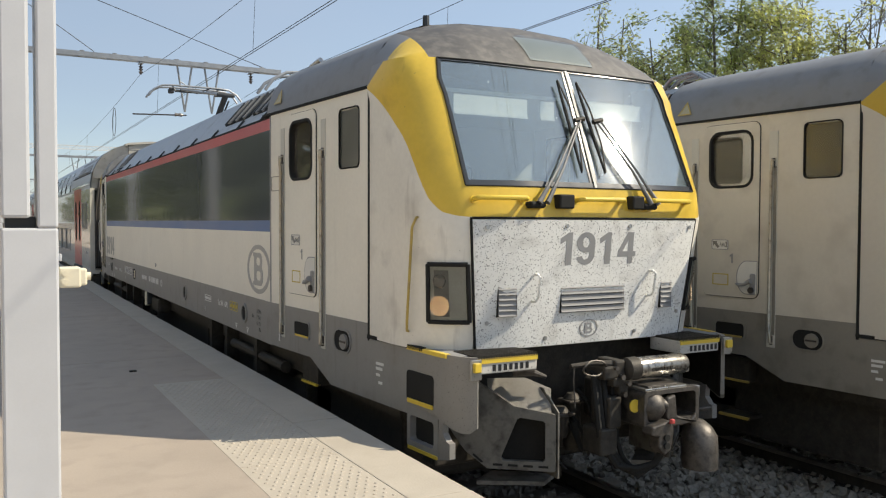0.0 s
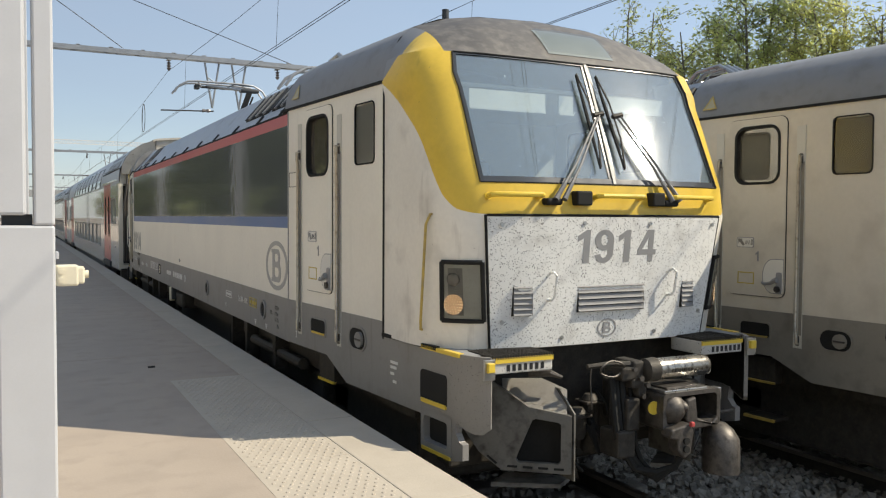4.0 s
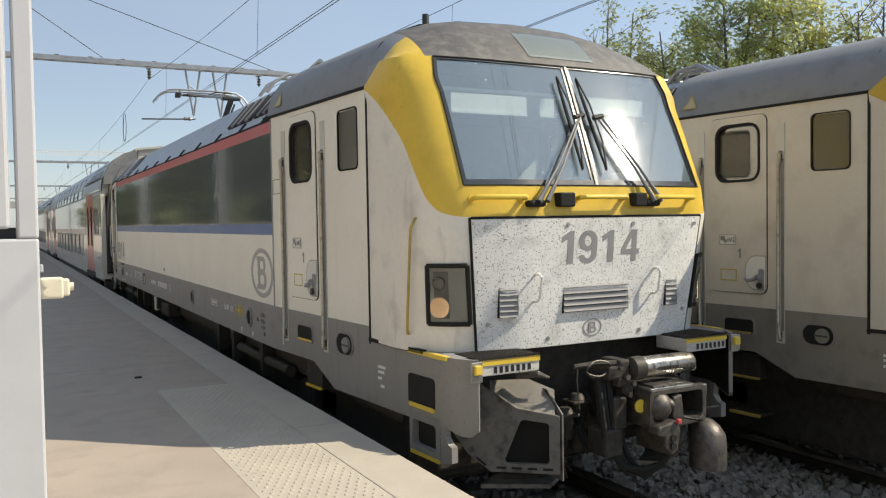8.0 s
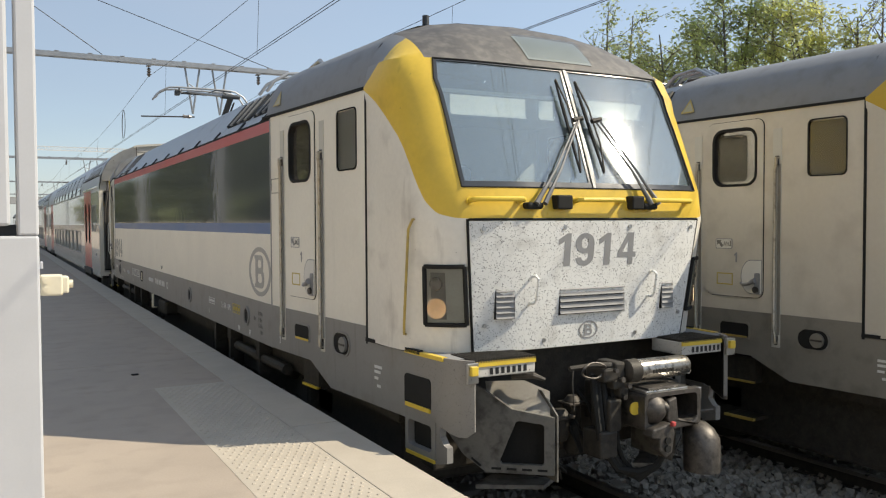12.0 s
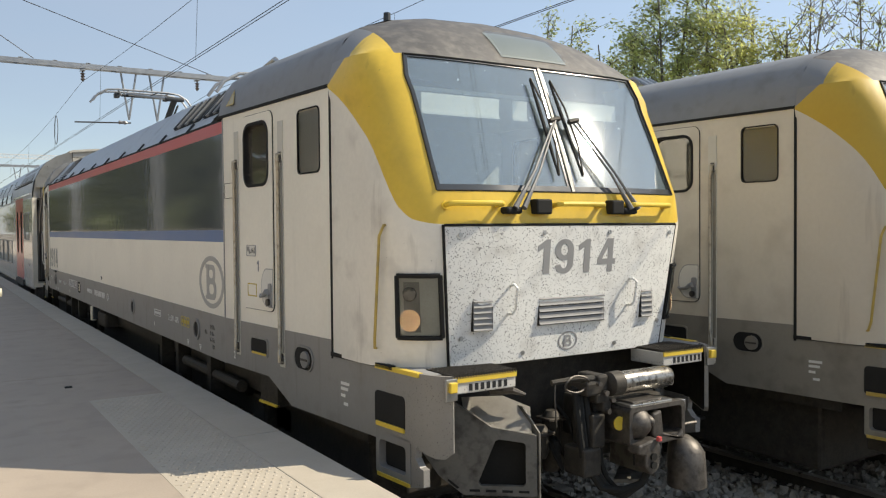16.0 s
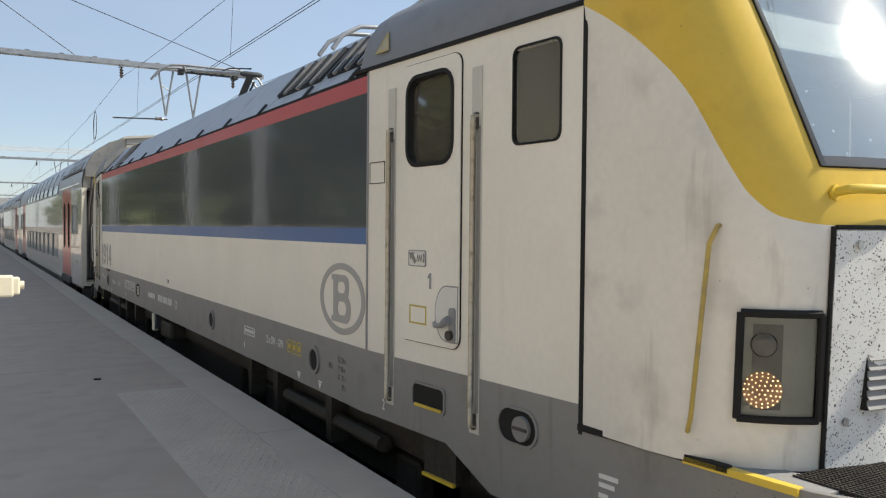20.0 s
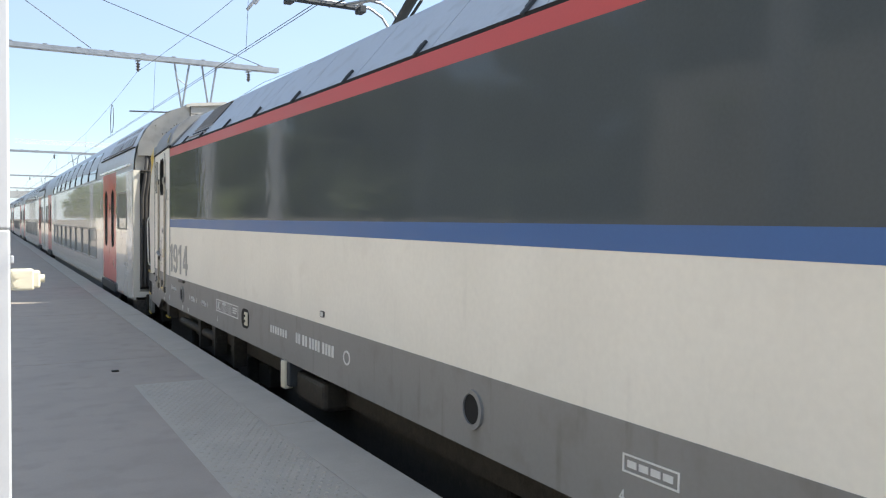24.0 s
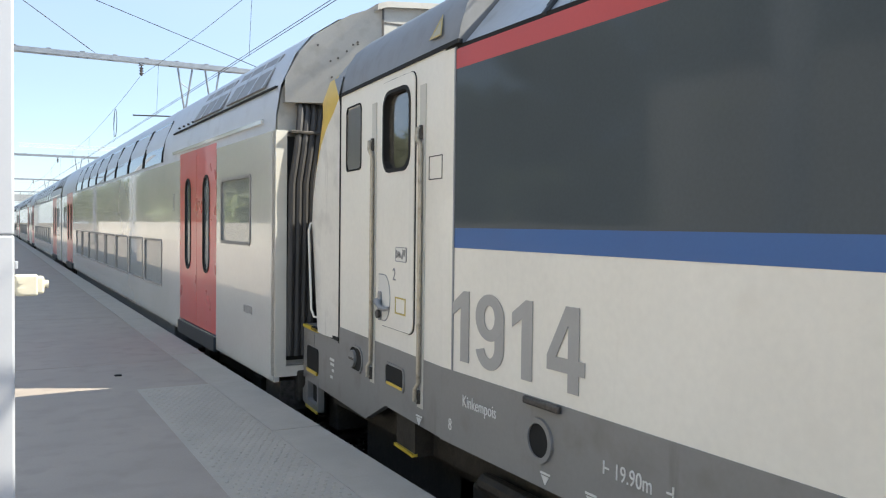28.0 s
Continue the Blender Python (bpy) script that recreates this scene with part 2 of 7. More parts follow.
RAILTOP = material("polished_rail_steel", (0.30, 0.27, 0.24), 0.3, metal=0.8, vary=0.2, scale=5)
NUMBER = material("grey_lettering", (0.28, 0.28, 0.28), 0.45, vary=0.06, scale=4)
PALETEXT = material("white_lettering", (0.66, 0.66, 0.64), 0.5, vary=0.06, scale=4)
YELLOWTEXT = material("yellow_lettering", (0.55, 0.42, 0.08), 0.5, vary=0.06, scale=4)
BLACKTEXT = material("black_lettering", (0.012, 0.012, 0.012), 0.5, vary=0.1, scale=4)
GALV = material("galvanised_steel", (0.30, 0.31, 0.32), 0.45, metal=0.6, vary=0.15, scale=6, fine=50)
WIRE = material("dark_copper_wire", (0.045, 0.042, 0.04), 0.5, metal=0.4, vary=0.2, scale=6)
PORCELAIN = material("brown_insulator", (0.10, 0.085, 0.08), 0.25, vary=0.2, scale=20)
CABWALL = material("cab_lining", (0.56, 0.55, 0.49), 0.7, vary=0.06, scale=3)
CABDARK = material("dark_cab_desk", (0.05, 0.055, 0.06), 0.6, vary=0.2, scale=4)
BORDER = material("printed_glass_border", (0.05, 0.055, 0.062), 0.16, vary=0.1, scale=3)
# windscreen: dust film tinted blue to stand in for reflected sky
WINDSCREEN = glass("windscreen_glass", (0.88, 0.95, 0.96), 0.03, 0.235, film_share=0.072, both=True, smear=0.065, curve=0.21)
SIDEGLASS = glass("tinted_side_glass", (0.86, 0.86, 0.83), 0.3, 0.02, 1.25)
DOORGLASS = glass("clear_door_glass", (0.55, 0.56, 0.53), 0.03, 0.18, film_share=0.08, grime=(0.62, 0.56, 0.44))
ROOFGLASS = glass("upper_deck_glass", (0.25, 0.27, 0.27), 0.02, 0.42)
BROW = material("sooty_brow_paint", (0.085, 0.08, 0.075), 0.55, vary=0.25, scale=4.0, fine=30, dirt=(0.15, 0.14, 0.125), dirt_at=0.58)
PLATE = speckled(material("pale_step_plate", (0.5, 0.485, 0.45), 0.5, vary=0.1, scale=6))
LENS = glass("lamp_cover_glass", (0.85, 0.86, 0.84), 0.02, 0.0, 1.4)
COACHWHITE = material("silver_white_coach_paint", (0.62, 0.61, 0.56), 0.2, vary=0.05, scale=0.8, fine=20, rvary=0.06, metal=0.1, coat=0.75)
COACHROOF = material("pale_coach_roof", (0.50, 0.53, 0.56), 0.4, vary=0.08, scale=1.2, dirt=(0.4, 0.42, 0.44), dirt_at=0.68)
COACHEND = material("cream_end_wall", (0.45, 0.425, 0.375), 0.5, vary=0.08, scale=2.5, dirt=(0.36, 0.33, 0.28), dirt_at=0.64)
COACHRED = material("coach_door_red", (0.54, 0.06, 0.055), 0.3, vary=0.08, scale=2, coat=0.3)
# pale film on these panes imitates bright reflections from the platform side
COACHGLASS = glass("coach_window_glass", (0.45, 0.48, 0.46), 0.0, 0.4, film_share=0.33, grime=(0.6, 0.62, 0.58))
POLEWHITE = material("white_powder_coat", (0.50, 0.51, 0.53), 0.4, vary=0.04, scale=5, fine=120)
PLASTIC = material("cream_plastic", (0.66, 0.61, 0.47), 0.5, vary=0.05, scale=20)
CONCRETE = material("tan_platform_concrete", (0.35, 0.295, 0.24), 0.85, vary=0.1, scale=1.4, fine=70, bump=0.25, dirt=(0.30, 0.253, 0.207), dirt_at=0.62)
EDGE = material("pale_edge_slab", (0.41, 0.365, 0.30), 0.85, vary=0.1, scale=2.2, fine=80, bump=0.25, dirt=(0.39, 0.345, 0.28), dirt_at=0.64)
BALLAST = material("grey_ballast_stone", (0.27, 0.25, 0.215), 0.85, vary=0.35, scale=12, fine=60, bump=0.5)
EARTH = material("dark_track_bed", (0.13, 0.112, 0.09), 0.9, vary=0.35, scale=3, fine=40, bump=0.5)
SLEEPER = material("concrete_sleeper", (0.20, 0.18, 0.155), 0.85, vary=0.2, scale=6, bump=0.3)
BARK = material("tree_bark", (0.17, 0.15, 0.12), 0.9, vary=0.3, scale=6, bump=0.6)
HEADLAMP = glow("warm_led_lamp", (1.0, 0.70, 0.40), 1.4)

COPPER = material("amber_reflector", (0.30, 0.19, 0.11), 0.35, metal=0.5, vary=0.2, scale=20)
# guard tone darkened for the shade on its faces, with dirt blotches
GUARDSHADE = material("shaded_guard_paint", (0.155, 0.148, 0.132), 0.55, vary=0.15, scale=4, dirt=(0.05, 0.046, 0.04), dirt_at=0.6)
SLAT = material("grey_louvre_paint", (0.30, 0.305, 0.31), 0.45, vary=0.1, scale=9)


def leaf_material(name, color):
    m = material(name, color, 0.6, vary=0.35, scale=0.5, fine=3)
    n, l = m.node_tree.nodes, m.node_tree.links
    tr, add = n.new("ShaderNodeBsdfTranslucent"), n.new("ShaderNodeMixShader")
    tr.inputs[0].default_value = (color[0] * 1.6, color[1] * 1.7, color[2] * 0.9, 1)
    add.inputs[0].default_value = 0.6
    l.new(n["Principled BSDF"].outputs[0], add.inputs[1]), l.new(tr.outputs[0], add.inputs[2])
    l.new(add.outputs[0], n["Material Output"].inputs[0])
    return m


# second locomotive's paints: dust, plus the warm veil of sun flare as colour
DUSTFLAREWHITE = material("dusty_flare_white_paint", (0.60, 0.56, 0.475), 0.55, vary=0.06, scale=1.2, fine=25, dirt=(0.50, 0.46, 0.385), dirt_at=0.62)
DUSTFLAREGREY = material("dusty_flare_grey_paint", (0.225, 0.21, 0.18), 0.6, vary=0.08, scale=1.6, fine=40, dirt=(0.16, 0.145, 0.12), dirt_at=0.62)
STEPGREY = speckled(material("spattered_grey_paint", (0.235, 0.225, 0.21), 0.45, vary=0.08, scale=3), 120, 0.15)
# the guard's top in a paler tone, as the sun lights it
GUARDLIT = material("lit_guard_top", (0.40, 0.375, 0.33), 0.5, vary=0.1, scale=4, dirt=(0.3, 0.275, 0.24), dirt_at=0.66)
OILED = material("oily_steel", (0.30, 0.29, 0.27), 0.28, metal=0.85, vary=0.25, scale=14, fine=90, dirt=(0.06, 0.05, 0.045), dirt_at=0.62)
for oily in (BLACK, IRON, EARTH, CABDARK, BALLAST, GUARDSHADE):
    oily.node_tree.nodes["Principled BSDF"].inputs["Specular IOR Level"].default_value = 0.2

DISPLAYBED = material("blue_grey_display", (0.20, 0.235, 0.25), 0.4, vary=0.06, scale=5)
PALEBLIND = material("pale_blind_fabric", (0.74, 0.72, 0.66), 0.8, vary=0.05, scale=5)
OLDYELLOW = material("worn_yellow_paint", (0.47, 0.34, 0.08), 0.4, vary=0.15, scale=5, dirt=(0.33, 0.25, 0.1), dirt_at=0.6)
JUMPER = material("weathered_rubber", (0.05, 0.047, 0.045), 0.6, vary=0.2, scale=6)
ARM = material("grey_wiper_steel", (0.15, 0.15, 0.15), 0.5, metal=0.3, vary=0.15, scale=9)
BACKWALL = material("pale_brick_wall", (0.45, 0.415, 0.36), 0.85, vary=0.15, scale=1.5, fine=30, bump=0.3, dirt=(0.36, 0.33, 0.285), dirt_at=0.6)
GRILLE = material("grey_grille_steel", (0.24, 0.24, 0.24), 0.8, metal=0.0, vary=0.12, scale=9)
CORNERCREAM = material("cream_corner_paint", (0.66, 0.63, 0.55), 0.4, vary=0.06, scale=3)
GANGWAY = material("grey_gangway_shell", (0.40, 0.41, 0.40), 0.5, vary=0.08, scale=2.5)
BLIND = material("dull_window_blind", (0.20, 0.195, 0.17), 0.7, vary=0.06, scale=1.5)
LAMPBED = material("pale_lamp_bed", (0.40, 0.40, 0.36), 0.5, vary=0.12, scale=6)
LAMPDARK = material("dark_lamp_mirror", (0.11, 0.11, 0.105), 0.2, metal=0.7, vary=0.2, scale=15)
EMBLEMGREY = material("pale_grey_emblem", (0.37, 0.365, 0.345), 0.45, vary=0.06, scale=4)
LAMPPOD = material("grey_lamp_pod", (0.17, 0.168, 0.155), 0.4, vary=0.15, scale=8)
FADED = material("faded_sign_yellow", (0.42, 0.38, 0.24), 0.5, vary=0.1, scale=20)
FAINT = material("faded_dark_lettering", (0.15, 0.145, 0.135), 0.5, vary=0.06, scale=4)
RAILSTEEL = material("weathered_grab_rail", (0.46, 0.42, 0.34), 0.38, metal=0.55, vary=0.15, scale=9, fine=90, dirt=(0.25, 0.22, 0.17), dirt_at=0.64)
JOINT = material("dusty_joint_filler", (0.33, 0.28, 0.22), 0.9, vary=0.15, scale=3)

LEAF = leaf_material("green_leaf", (0.36, 0.38, 0.235))
LEAF2 = leaf_material("yellow_green_leaf", (0.43, 0.42, 0.25))
BANKLEAF = leaf_material("deep_green_leaf", (0.115, 0.13, 0.06))


def livery(m, pts):
    """White nose paint below a curve of height over length, yellow above it, as the livery is painted."""
    n, l = m.node_tree.nodes, m.node_tree.links
    b = n["Principled BSDF"]
    base = b.inputs["Base Color"].links[0].from_socket
    tc, sep = n.new("ShaderNodeTexCoord"), n.new("ShaderNodeSeparateXYZ")
    l.new(tc.outputs["Object"], sep.inputs[0])
    along = n.new("ShaderNodeMath")
    along.operation = "ABSOLUTE"
    l.new(sep.outputs[1], along.inputs[0])
    mr = n.new("ShaderNodeMapRange")
    mr.inputs[1].default_value, mr.inputs[2].default_value = pts[0][0], pts[-1][0]
    l.new(along.outputs[0], mr.inputs[0])
    cur = n.new("ShaderNodeFloatCurve")
    c = cur.mapping.curves[0]
    span = pts[-1][0] - pts[0][0]
    c.points[0].location, c.points[1].location = (0, pts[0][1] / 4), (1, pts[-1][1] / 4)
    for y, z in pts[1:-1]:
        c.points.new((y - pts[0][0]) / span, z / 4)
    cur.mapping.update()
    l.new(mr.outputs[0], cur.inputs[1])
    up = n.new("ShaderNodeMath")
    up.operation, up.inputs[1].default_value = "MULTIPLY", 0.25
    l.new(sep.outputs[2], up.inputs[0])
    gt = n.new("ShaderNodeMath")
    gt.operation = "GREATER_THAN"
    l.new(up.outputs[0], gt.inputs[0]), l.new(cur.outputs[0], gt.inputs[1])
    mx = n.new("ShaderNodeMix")
    mx.data_type = "RGBA"
    l.new(gt.outputs[0], mx.inputs[0]), l.new(base, mx.inputs[6])
    yl = n.new("ShaderNodeMixRGB")
    yl.blend_type, yl.inputs[0].default_value = "MULTIPLY", 1.0
    yl.inputs[2].default_value = (0.92, 0.66, 0.09, 1)
    l.new(base, yl.inputs[1]), l.new(yl.outputs[0], mx.inputs[7])
    # grey roof paint behind a line that leans forward from the eaves
    edge, less, high, both, top = (n.new("ShaderNode" + k) for k in ("MapRange", "Math", "Math", "Math", "Mix"))
    edge.inputs[1].default_value, edge.inputs[2].default_value, edge.inputs[3].default_value, edge.inputs[4].default_value = 2.62, 2.80, 8.53, 8.75
    less.operation, high.operation, both.operation, top.data_type = "LESS_THAN", "GREATER_THAN", "MULTIPLY", "RGBA"
    high.inputs[1].default_value = 2.62
    top.inputs[7].default_value = (0.215, 0.22, 0.225, 1)
    for a, c in ((sep.outputs[2], edge.inputs[0]), (along.outputs[0], less.inputs[0]), (edge.outputs[0], less.inputs[1]), (sep.outputs[2], high.inputs[0]), (less.outputs[0], both.inputs[0]),
                 (high.outputs[0], both.inputs[1]), (both.outputs[0], top.inputs[0]), (mx.outputs[2], top.inputs[6]), (top.outputs[2], b.inputs["Base Color"])):
        l.new(a, c)
    return m


def streaked(m, color=(0.30, 0.27, 0.22), amount=0.4, low=0.60, high=0.72, squeeze=0.12):
    """Adds grime that has run down a painted sheet in narrow streaks."""
    n, l = m.node_tree.nodes, m.node_tree.links
    b = n["Principled BSDF"]
    base = b.inputs["Base Color"].links[0].from_socket
    tc, mp, tex, edge, mx = (n.new("ShaderNode" + k) for k in ("TexCoord", "Mapping", "TexNoise", "MapRange", "Mix"))
    mp.inputs["Scale"].default_value = (1.0, 1.0, squeeze)
    mp.inputs["Location"].default_value = (13.7, 21.3, 5.4)
    tex.inputs["Scale"].default_value, tex.inputs["Detail"].default_value = 9.0, 6.0
    edge.inputs[1].default_value, edge.inputs[2].default_value, edge.inputs[4].default_value = low, high, amount
    mx.data_type = "RGBA"
    mx.inputs[7].default_value = (*color, 1)
    for a, c in ((tc.outputs["Object"], mp.inputs[0]), (mp.outputs[0], tex.inputs["Vector"]), (tex.outputs["Fac"], edge.inputs[0]), (edge.outputs[0], mx.inputs[0]), (base, mx.inputs[6]), (mx.outputs[2], b.inputs["Base Color"])):
        l.new(a, c)
    return m


BAND = [(8.53, 2.60), (8.71, 2.49), (8.91, 2.345), (9.14, 2.115), (9.32, 1.83), (9.43, 1.67), (9.52, 1.60), (9.76, 1.585)]
NOSE = livery(streaked(material("nose_livery_paint", (0.75, 0.72, 0.645), 0.36, vary=0.09, scale=1.3, fine=25, rvary=0.06, dirt=(0.55, 0.52, 0.46), dirt_at=0.66), (0.25, 0.215, 0.17), 0.42, 0.62, 0.76), BAND)
DUSTFLARENOSE = livery(streaked(material("dusty_flare_nose_paint", (0.58, 0.54, 0.46), 0.5, vary=0.06, scale=1.3, fine=25, dirt=(0.58, 0.53, 0.44), dirt_at=0.62)), BAND)
speckled(NOSE, 15.0, 0.04, (0.10, 0.085, 0.05), 0.4)
streaked(WHITE, (0.55, 0.52, 0.46), 0.2, 0.62, 0.8)
streaked(GREY, (0.12, 0.11, 0.095), 0.5, 0.6, 0.75)
streaked(HOOD, (0.42, 0.40, 0.36), 0.4, 0.6, 0.75, 0.3)


# ---- mesh helpers ----
def part(name, bm, mat, parent=None, label="", smooth=False):
    me = bpy.data.meshes.new(name)
    bm.normal_update()
    bm.to_mesh(me)
    bm.free()
    me.materials.append(mat)
    if smooth:
        me.polygons.foreach_set("use_smooth", [True] * len(me.polygons))
        me.set_sharp_from_angle(angle=radians(35))
    ob = new(name, me)
    ob.parent = parent
    if label:
        tagged(ob, label)
    return ob


def thing(name, label, category, at=(0, 0, 0), group="", kind=""):
    return_ob = new(name)
    return_ob.location = at
    return tagged(return_ob, label, category, group, kind)


def box(x0, x1, y0, y1, z0, z1, bevel=0.0, bm=None):
    b = bmesh.new()
    v = [b.verts.new((x, y, z)) for x in (x0, x1) for y in (y0, y1) for z in (z0, z1)]
    for f in ((0, 1, 3, 2), (4, 6, 7, 5), (0, 4, 5, 1), (2, 3, 7, 6), (0, 2, 6, 4), (1, 5, 7, 3)):
        b.faces.new([v[i] for i in f])
    bmesh.ops.recalc_face_normals(b, faces=b.faces[:])
    if bevel:
        bmesh.ops.bevel(b, geom=b.edges[:], offset=bevel, segments=2, affect="EDGES", profile=0.5)
    return merge(bm, b)


def merge(bm, b):
    if bm is None:
        return b
    me = bpy.data.meshes.new("join")
    b.to_mesh(me)
    b.free()
    bm.from_mesh(me)
    bpy.data.meshes.remove(me)
    return bm


def prism(pts, axis, a, b_, bevel=0.0, bm=None):
    """A flat outline pts pushed from a to b_ along an axis (the outline's two coordinates are the other axes in order)."""
    b = bmesh.new()
    def put(p, d):
        q = list(p)
        q.insert("xyz".index(axis), d)
        return b.verts.new(q)
    lo, hi = [put(p, a) for p in pts], [put(p, b_) for p in pts]
    b.faces.new(lo), b.faces.new(hi[::-1])
    for i in range(len(pts)):
        j = (i + 1) % len(pts)
        b.faces.new((lo[i], hi[i], hi[j], lo[j]))
    bmesh.ops.recalc_face_normals(b, faces=b.faces[:])
    if bevel:
        bmesh.ops.bevel(b, geom=b.edges[:], offset=bevel, segments=2, affect="EDGES", profile=0.5)
    return merge(bm, b)


def tube(pts, r, n=8, bm=None, cap=True):
    """A round bar along a line of points; r may be a list."""
    b = bmesh.new()
    pts = [Vector(p) for p in pts]
    rings, side = [], None
    for i, p in enumerate(pts):
        d = (pts[min(i + 1, len(pts) - 1)] - pts[max(i - 1, 0)]).normalized()
        if side is None:
            side = d.orthogonal().normalized()
        side = (side - d * side.dot(d)).normalized()
        up = d.cross(side)
        rad = r[i] if isinstance(r, (list, tuple)) else r
        rings.append([b.verts.new(p + (side * math.cos(2 * math.pi * k / n) + up * math.sin(2 * math.pi * k / n)) * rad) for k in range(n)])
    for a, c in zip(rings, rings[1:]):
        for k in range(n):
            b.faces.new((a[k], a[(k + 1) % n], c[(k + 1) % n], c[k]))
    if cap:
        b.faces.new(rings[0][::-1]), b.faces.new(rings[-1])
    bmesh.ops.recalc_face_normals(b, faces=b.faces[:])
    return merge(bm, b)


def rounded(x0, x1, y0, y1, r, n=4):
    """Outline of a rounded rectangle."""
    out = []
    for cx, cy, a0 in ((x1 - r, y1 - r, 0), (x0 + r, y1 - r, 90), (x0 + r, y0 + r, 180), (x1 - r, y0 + r, 270)):
        for k in range(n + 1):
            a = radians(a0 + 90 * k / n)
            out.append((cx + r * math.cos(a), cy + r * math.sin(a)))
    return out


def oval(cx, cy, a, b_, n=28):
    return [(cx + a * math.cos(2 * math.pi * k / n), cy + b_ * math.sin(2 * math.pi * k / n)) for k in range(n)]


def ring(outer, inner, axis, a, b_, bm=None):
    """A frame between two outlines of the same count, pushed from a to b_ along an axis."""
    b = bmesh.new()
    def put(p, d):
        q = list(p)
        q.insert("xyz".index(axis), d)
        return b.verts.new(q)
    loops = [[put(p, d) for p in o] for o, d in ((outer, a), (outer, b_), (inner, b_), (inner, a))]
    m = len(outer)
    for k in range(4):
        u, v = loops[k], loops[(k + 1) % 4]
        for i in range(m):
            b.faces.new((u[i], u[(i + 1) % m], v[(i + 1) % m], v[i]))
    bmesh.ops.recalc_face_normals(b, faces=b.faces[:])
    return merge(bm, b)


def moved(bm, m):
    bmesh.ops.transform(bm, matrix=m, verts=bm.verts[:])
    return bm


def letters(text, size, m, depth=0.003, condense=1.0):
    """A bmesh of raised lettering in the built-in font, laid in the plane of the pose m."""
    cu = bpy.data.curves.new("letters", "FONT")
    cu.body, cu.size, cu.extrude, cu.resolution_u, cu.offset = text, size, depth / 2, 3, 0.0
    ob = bpy.data.objects.new("letters", cu)
    scene.collection.objects.link(ob)
    me = bpy.data.meshes.new_from_object(ob.evaluated_get(bpy.context.evaluated_depsgraph_get()))
    b = bmesh.new()
    b.from_mesh(me)
    bpy.data.objects.remove(ob), bpy.data.curves.remove(cu), bpy.data.meshes.remove(me)
    bmesh.ops.transform(b, matrix=m @ Matrix.Diagonal((condense, 1, 1, 1)), verts=b.verts[:])
    return b


def fleet_number(m, h, depth=0.004):
    """The figures 1914 in a bold upright cut, h high, laid in the plane of the pose m."""
    def one(x, b):
        prism([(x + 0.22, 0), (x + 0.45, 0), (x + 0.45, 1), (x + 0.30, 1), (x, 0.82), (x, 0.64), (x + 0.22, 0.76)], "z", 0, 1, bm=b)
    def arc(cx, cy, a, c, a0, a1, n=18):
        return [(cx + a * math.cos(radians(a0 + (a1 - a0) * k / n)), cy + c * math.sin(radians(a0 + (a1 - a0) * k / n))) for k in range(n + 1)]
    b = bmesh.new()
    one(0, b), one(1.53, b)
    ring(oval(0.985, 0.69, 0.355, 0.315, 36), oval(0.985, 0.69, 0.135, 0.165, 36), "z", 0, 1, b)
    prism(arc(0.985, 0.31, 0.355, 0.325, -165, 0) + [(1.34, 0.69), (1.12, 0.5)] + arc(0.985, 0.31, 0.135, 0.165, 0, -165), "z", 0.05, 0.8, bm=b)
    x = 2.29
    prism([(x + 0.41, 0), (x + 0.61, 0), (x + 0.61, 1), (x + 0.41, 1)], "z", 0, 1, bm=b)
    prism([(x, 0.22), (x + 0.41, 0.22), (x + 0.41, 0.39), (x, 0.39)], "z", 0, 1, bm=b)
    prism([(x + 0.61, 0.22), (x + 0.72, 0.22), (x + 0.72, 0.39), (x + 0.61, 0.39)], "z", 0, 1, bm=b)
    prism([(x, 0.39), (x + 0.18, 0.39), (x + 0.41, 0.78), (x + 0.41, 1.0), (x + 0.36, 1.0)], "z", 0, 1, bm=b)
    bmesh.ops.transform(b, matrix=m @ Matrix.Diagonal((h, h, depth, 1)), verts=b.verts[:])
    return b


# poses for flat marks: on the left flank (reading towards the front), and on the front
def on_flank(x, y, z):
    return Matrix(((0, 0, -1, x), (-1, 0, 0, y), (0, 1, 0, z), (0, 0, 0, 1)))


# ---- locomotive ----
CX, CY, GAP2 = 3.985, 14.625, (3.877, -1.651, -0.043)
OUT = Matrix.Translation((0, -0.16, 0))
RAIL = -0.80
HALF = pose(0, 0, 0, 0, 0, 180)
TAPER = Matrix.Translation((-1.565, -6.3, 0)) @ pose(0, 0, 0, 0, 0, 4.56) @ Matrix.Translation((0, 6.3, 0))
MIRROR = Matrix.Diagonal((-1, 1, 1, 1))
BLINDS = ((-0.94, -0.25, 2.39, 2.53), (-0.12, 0.02, 2.39, 2.53), (0.38, 0.96, 2.44, 2.56))


def nose_width(z):
    if z < 1.57:
        return 1.27 + 0.13 * (z - 0.6) / 0.97
    if z < 2.62:
        return 1.40
    k = min(1, (z - 2.62) / 0.62)
    return 1.40 * math.sqrt(max(0.0, 1 - k ** 2.0)) ** 0.8 + 0.02


def nose_front(z):
    prof = ((0.6, 9.42), (1.57, 9.525), (1.8, 9.485), (2.3, 9.24), (2.79, 8.98), (2.95, 8.82))
    for (a, ya), (b, yb) in zip(prof, prof[1:]):
        if z <= b:
            return ya + (yb - ya) * (z - a) / (b - a)
    return prof[-1][1]


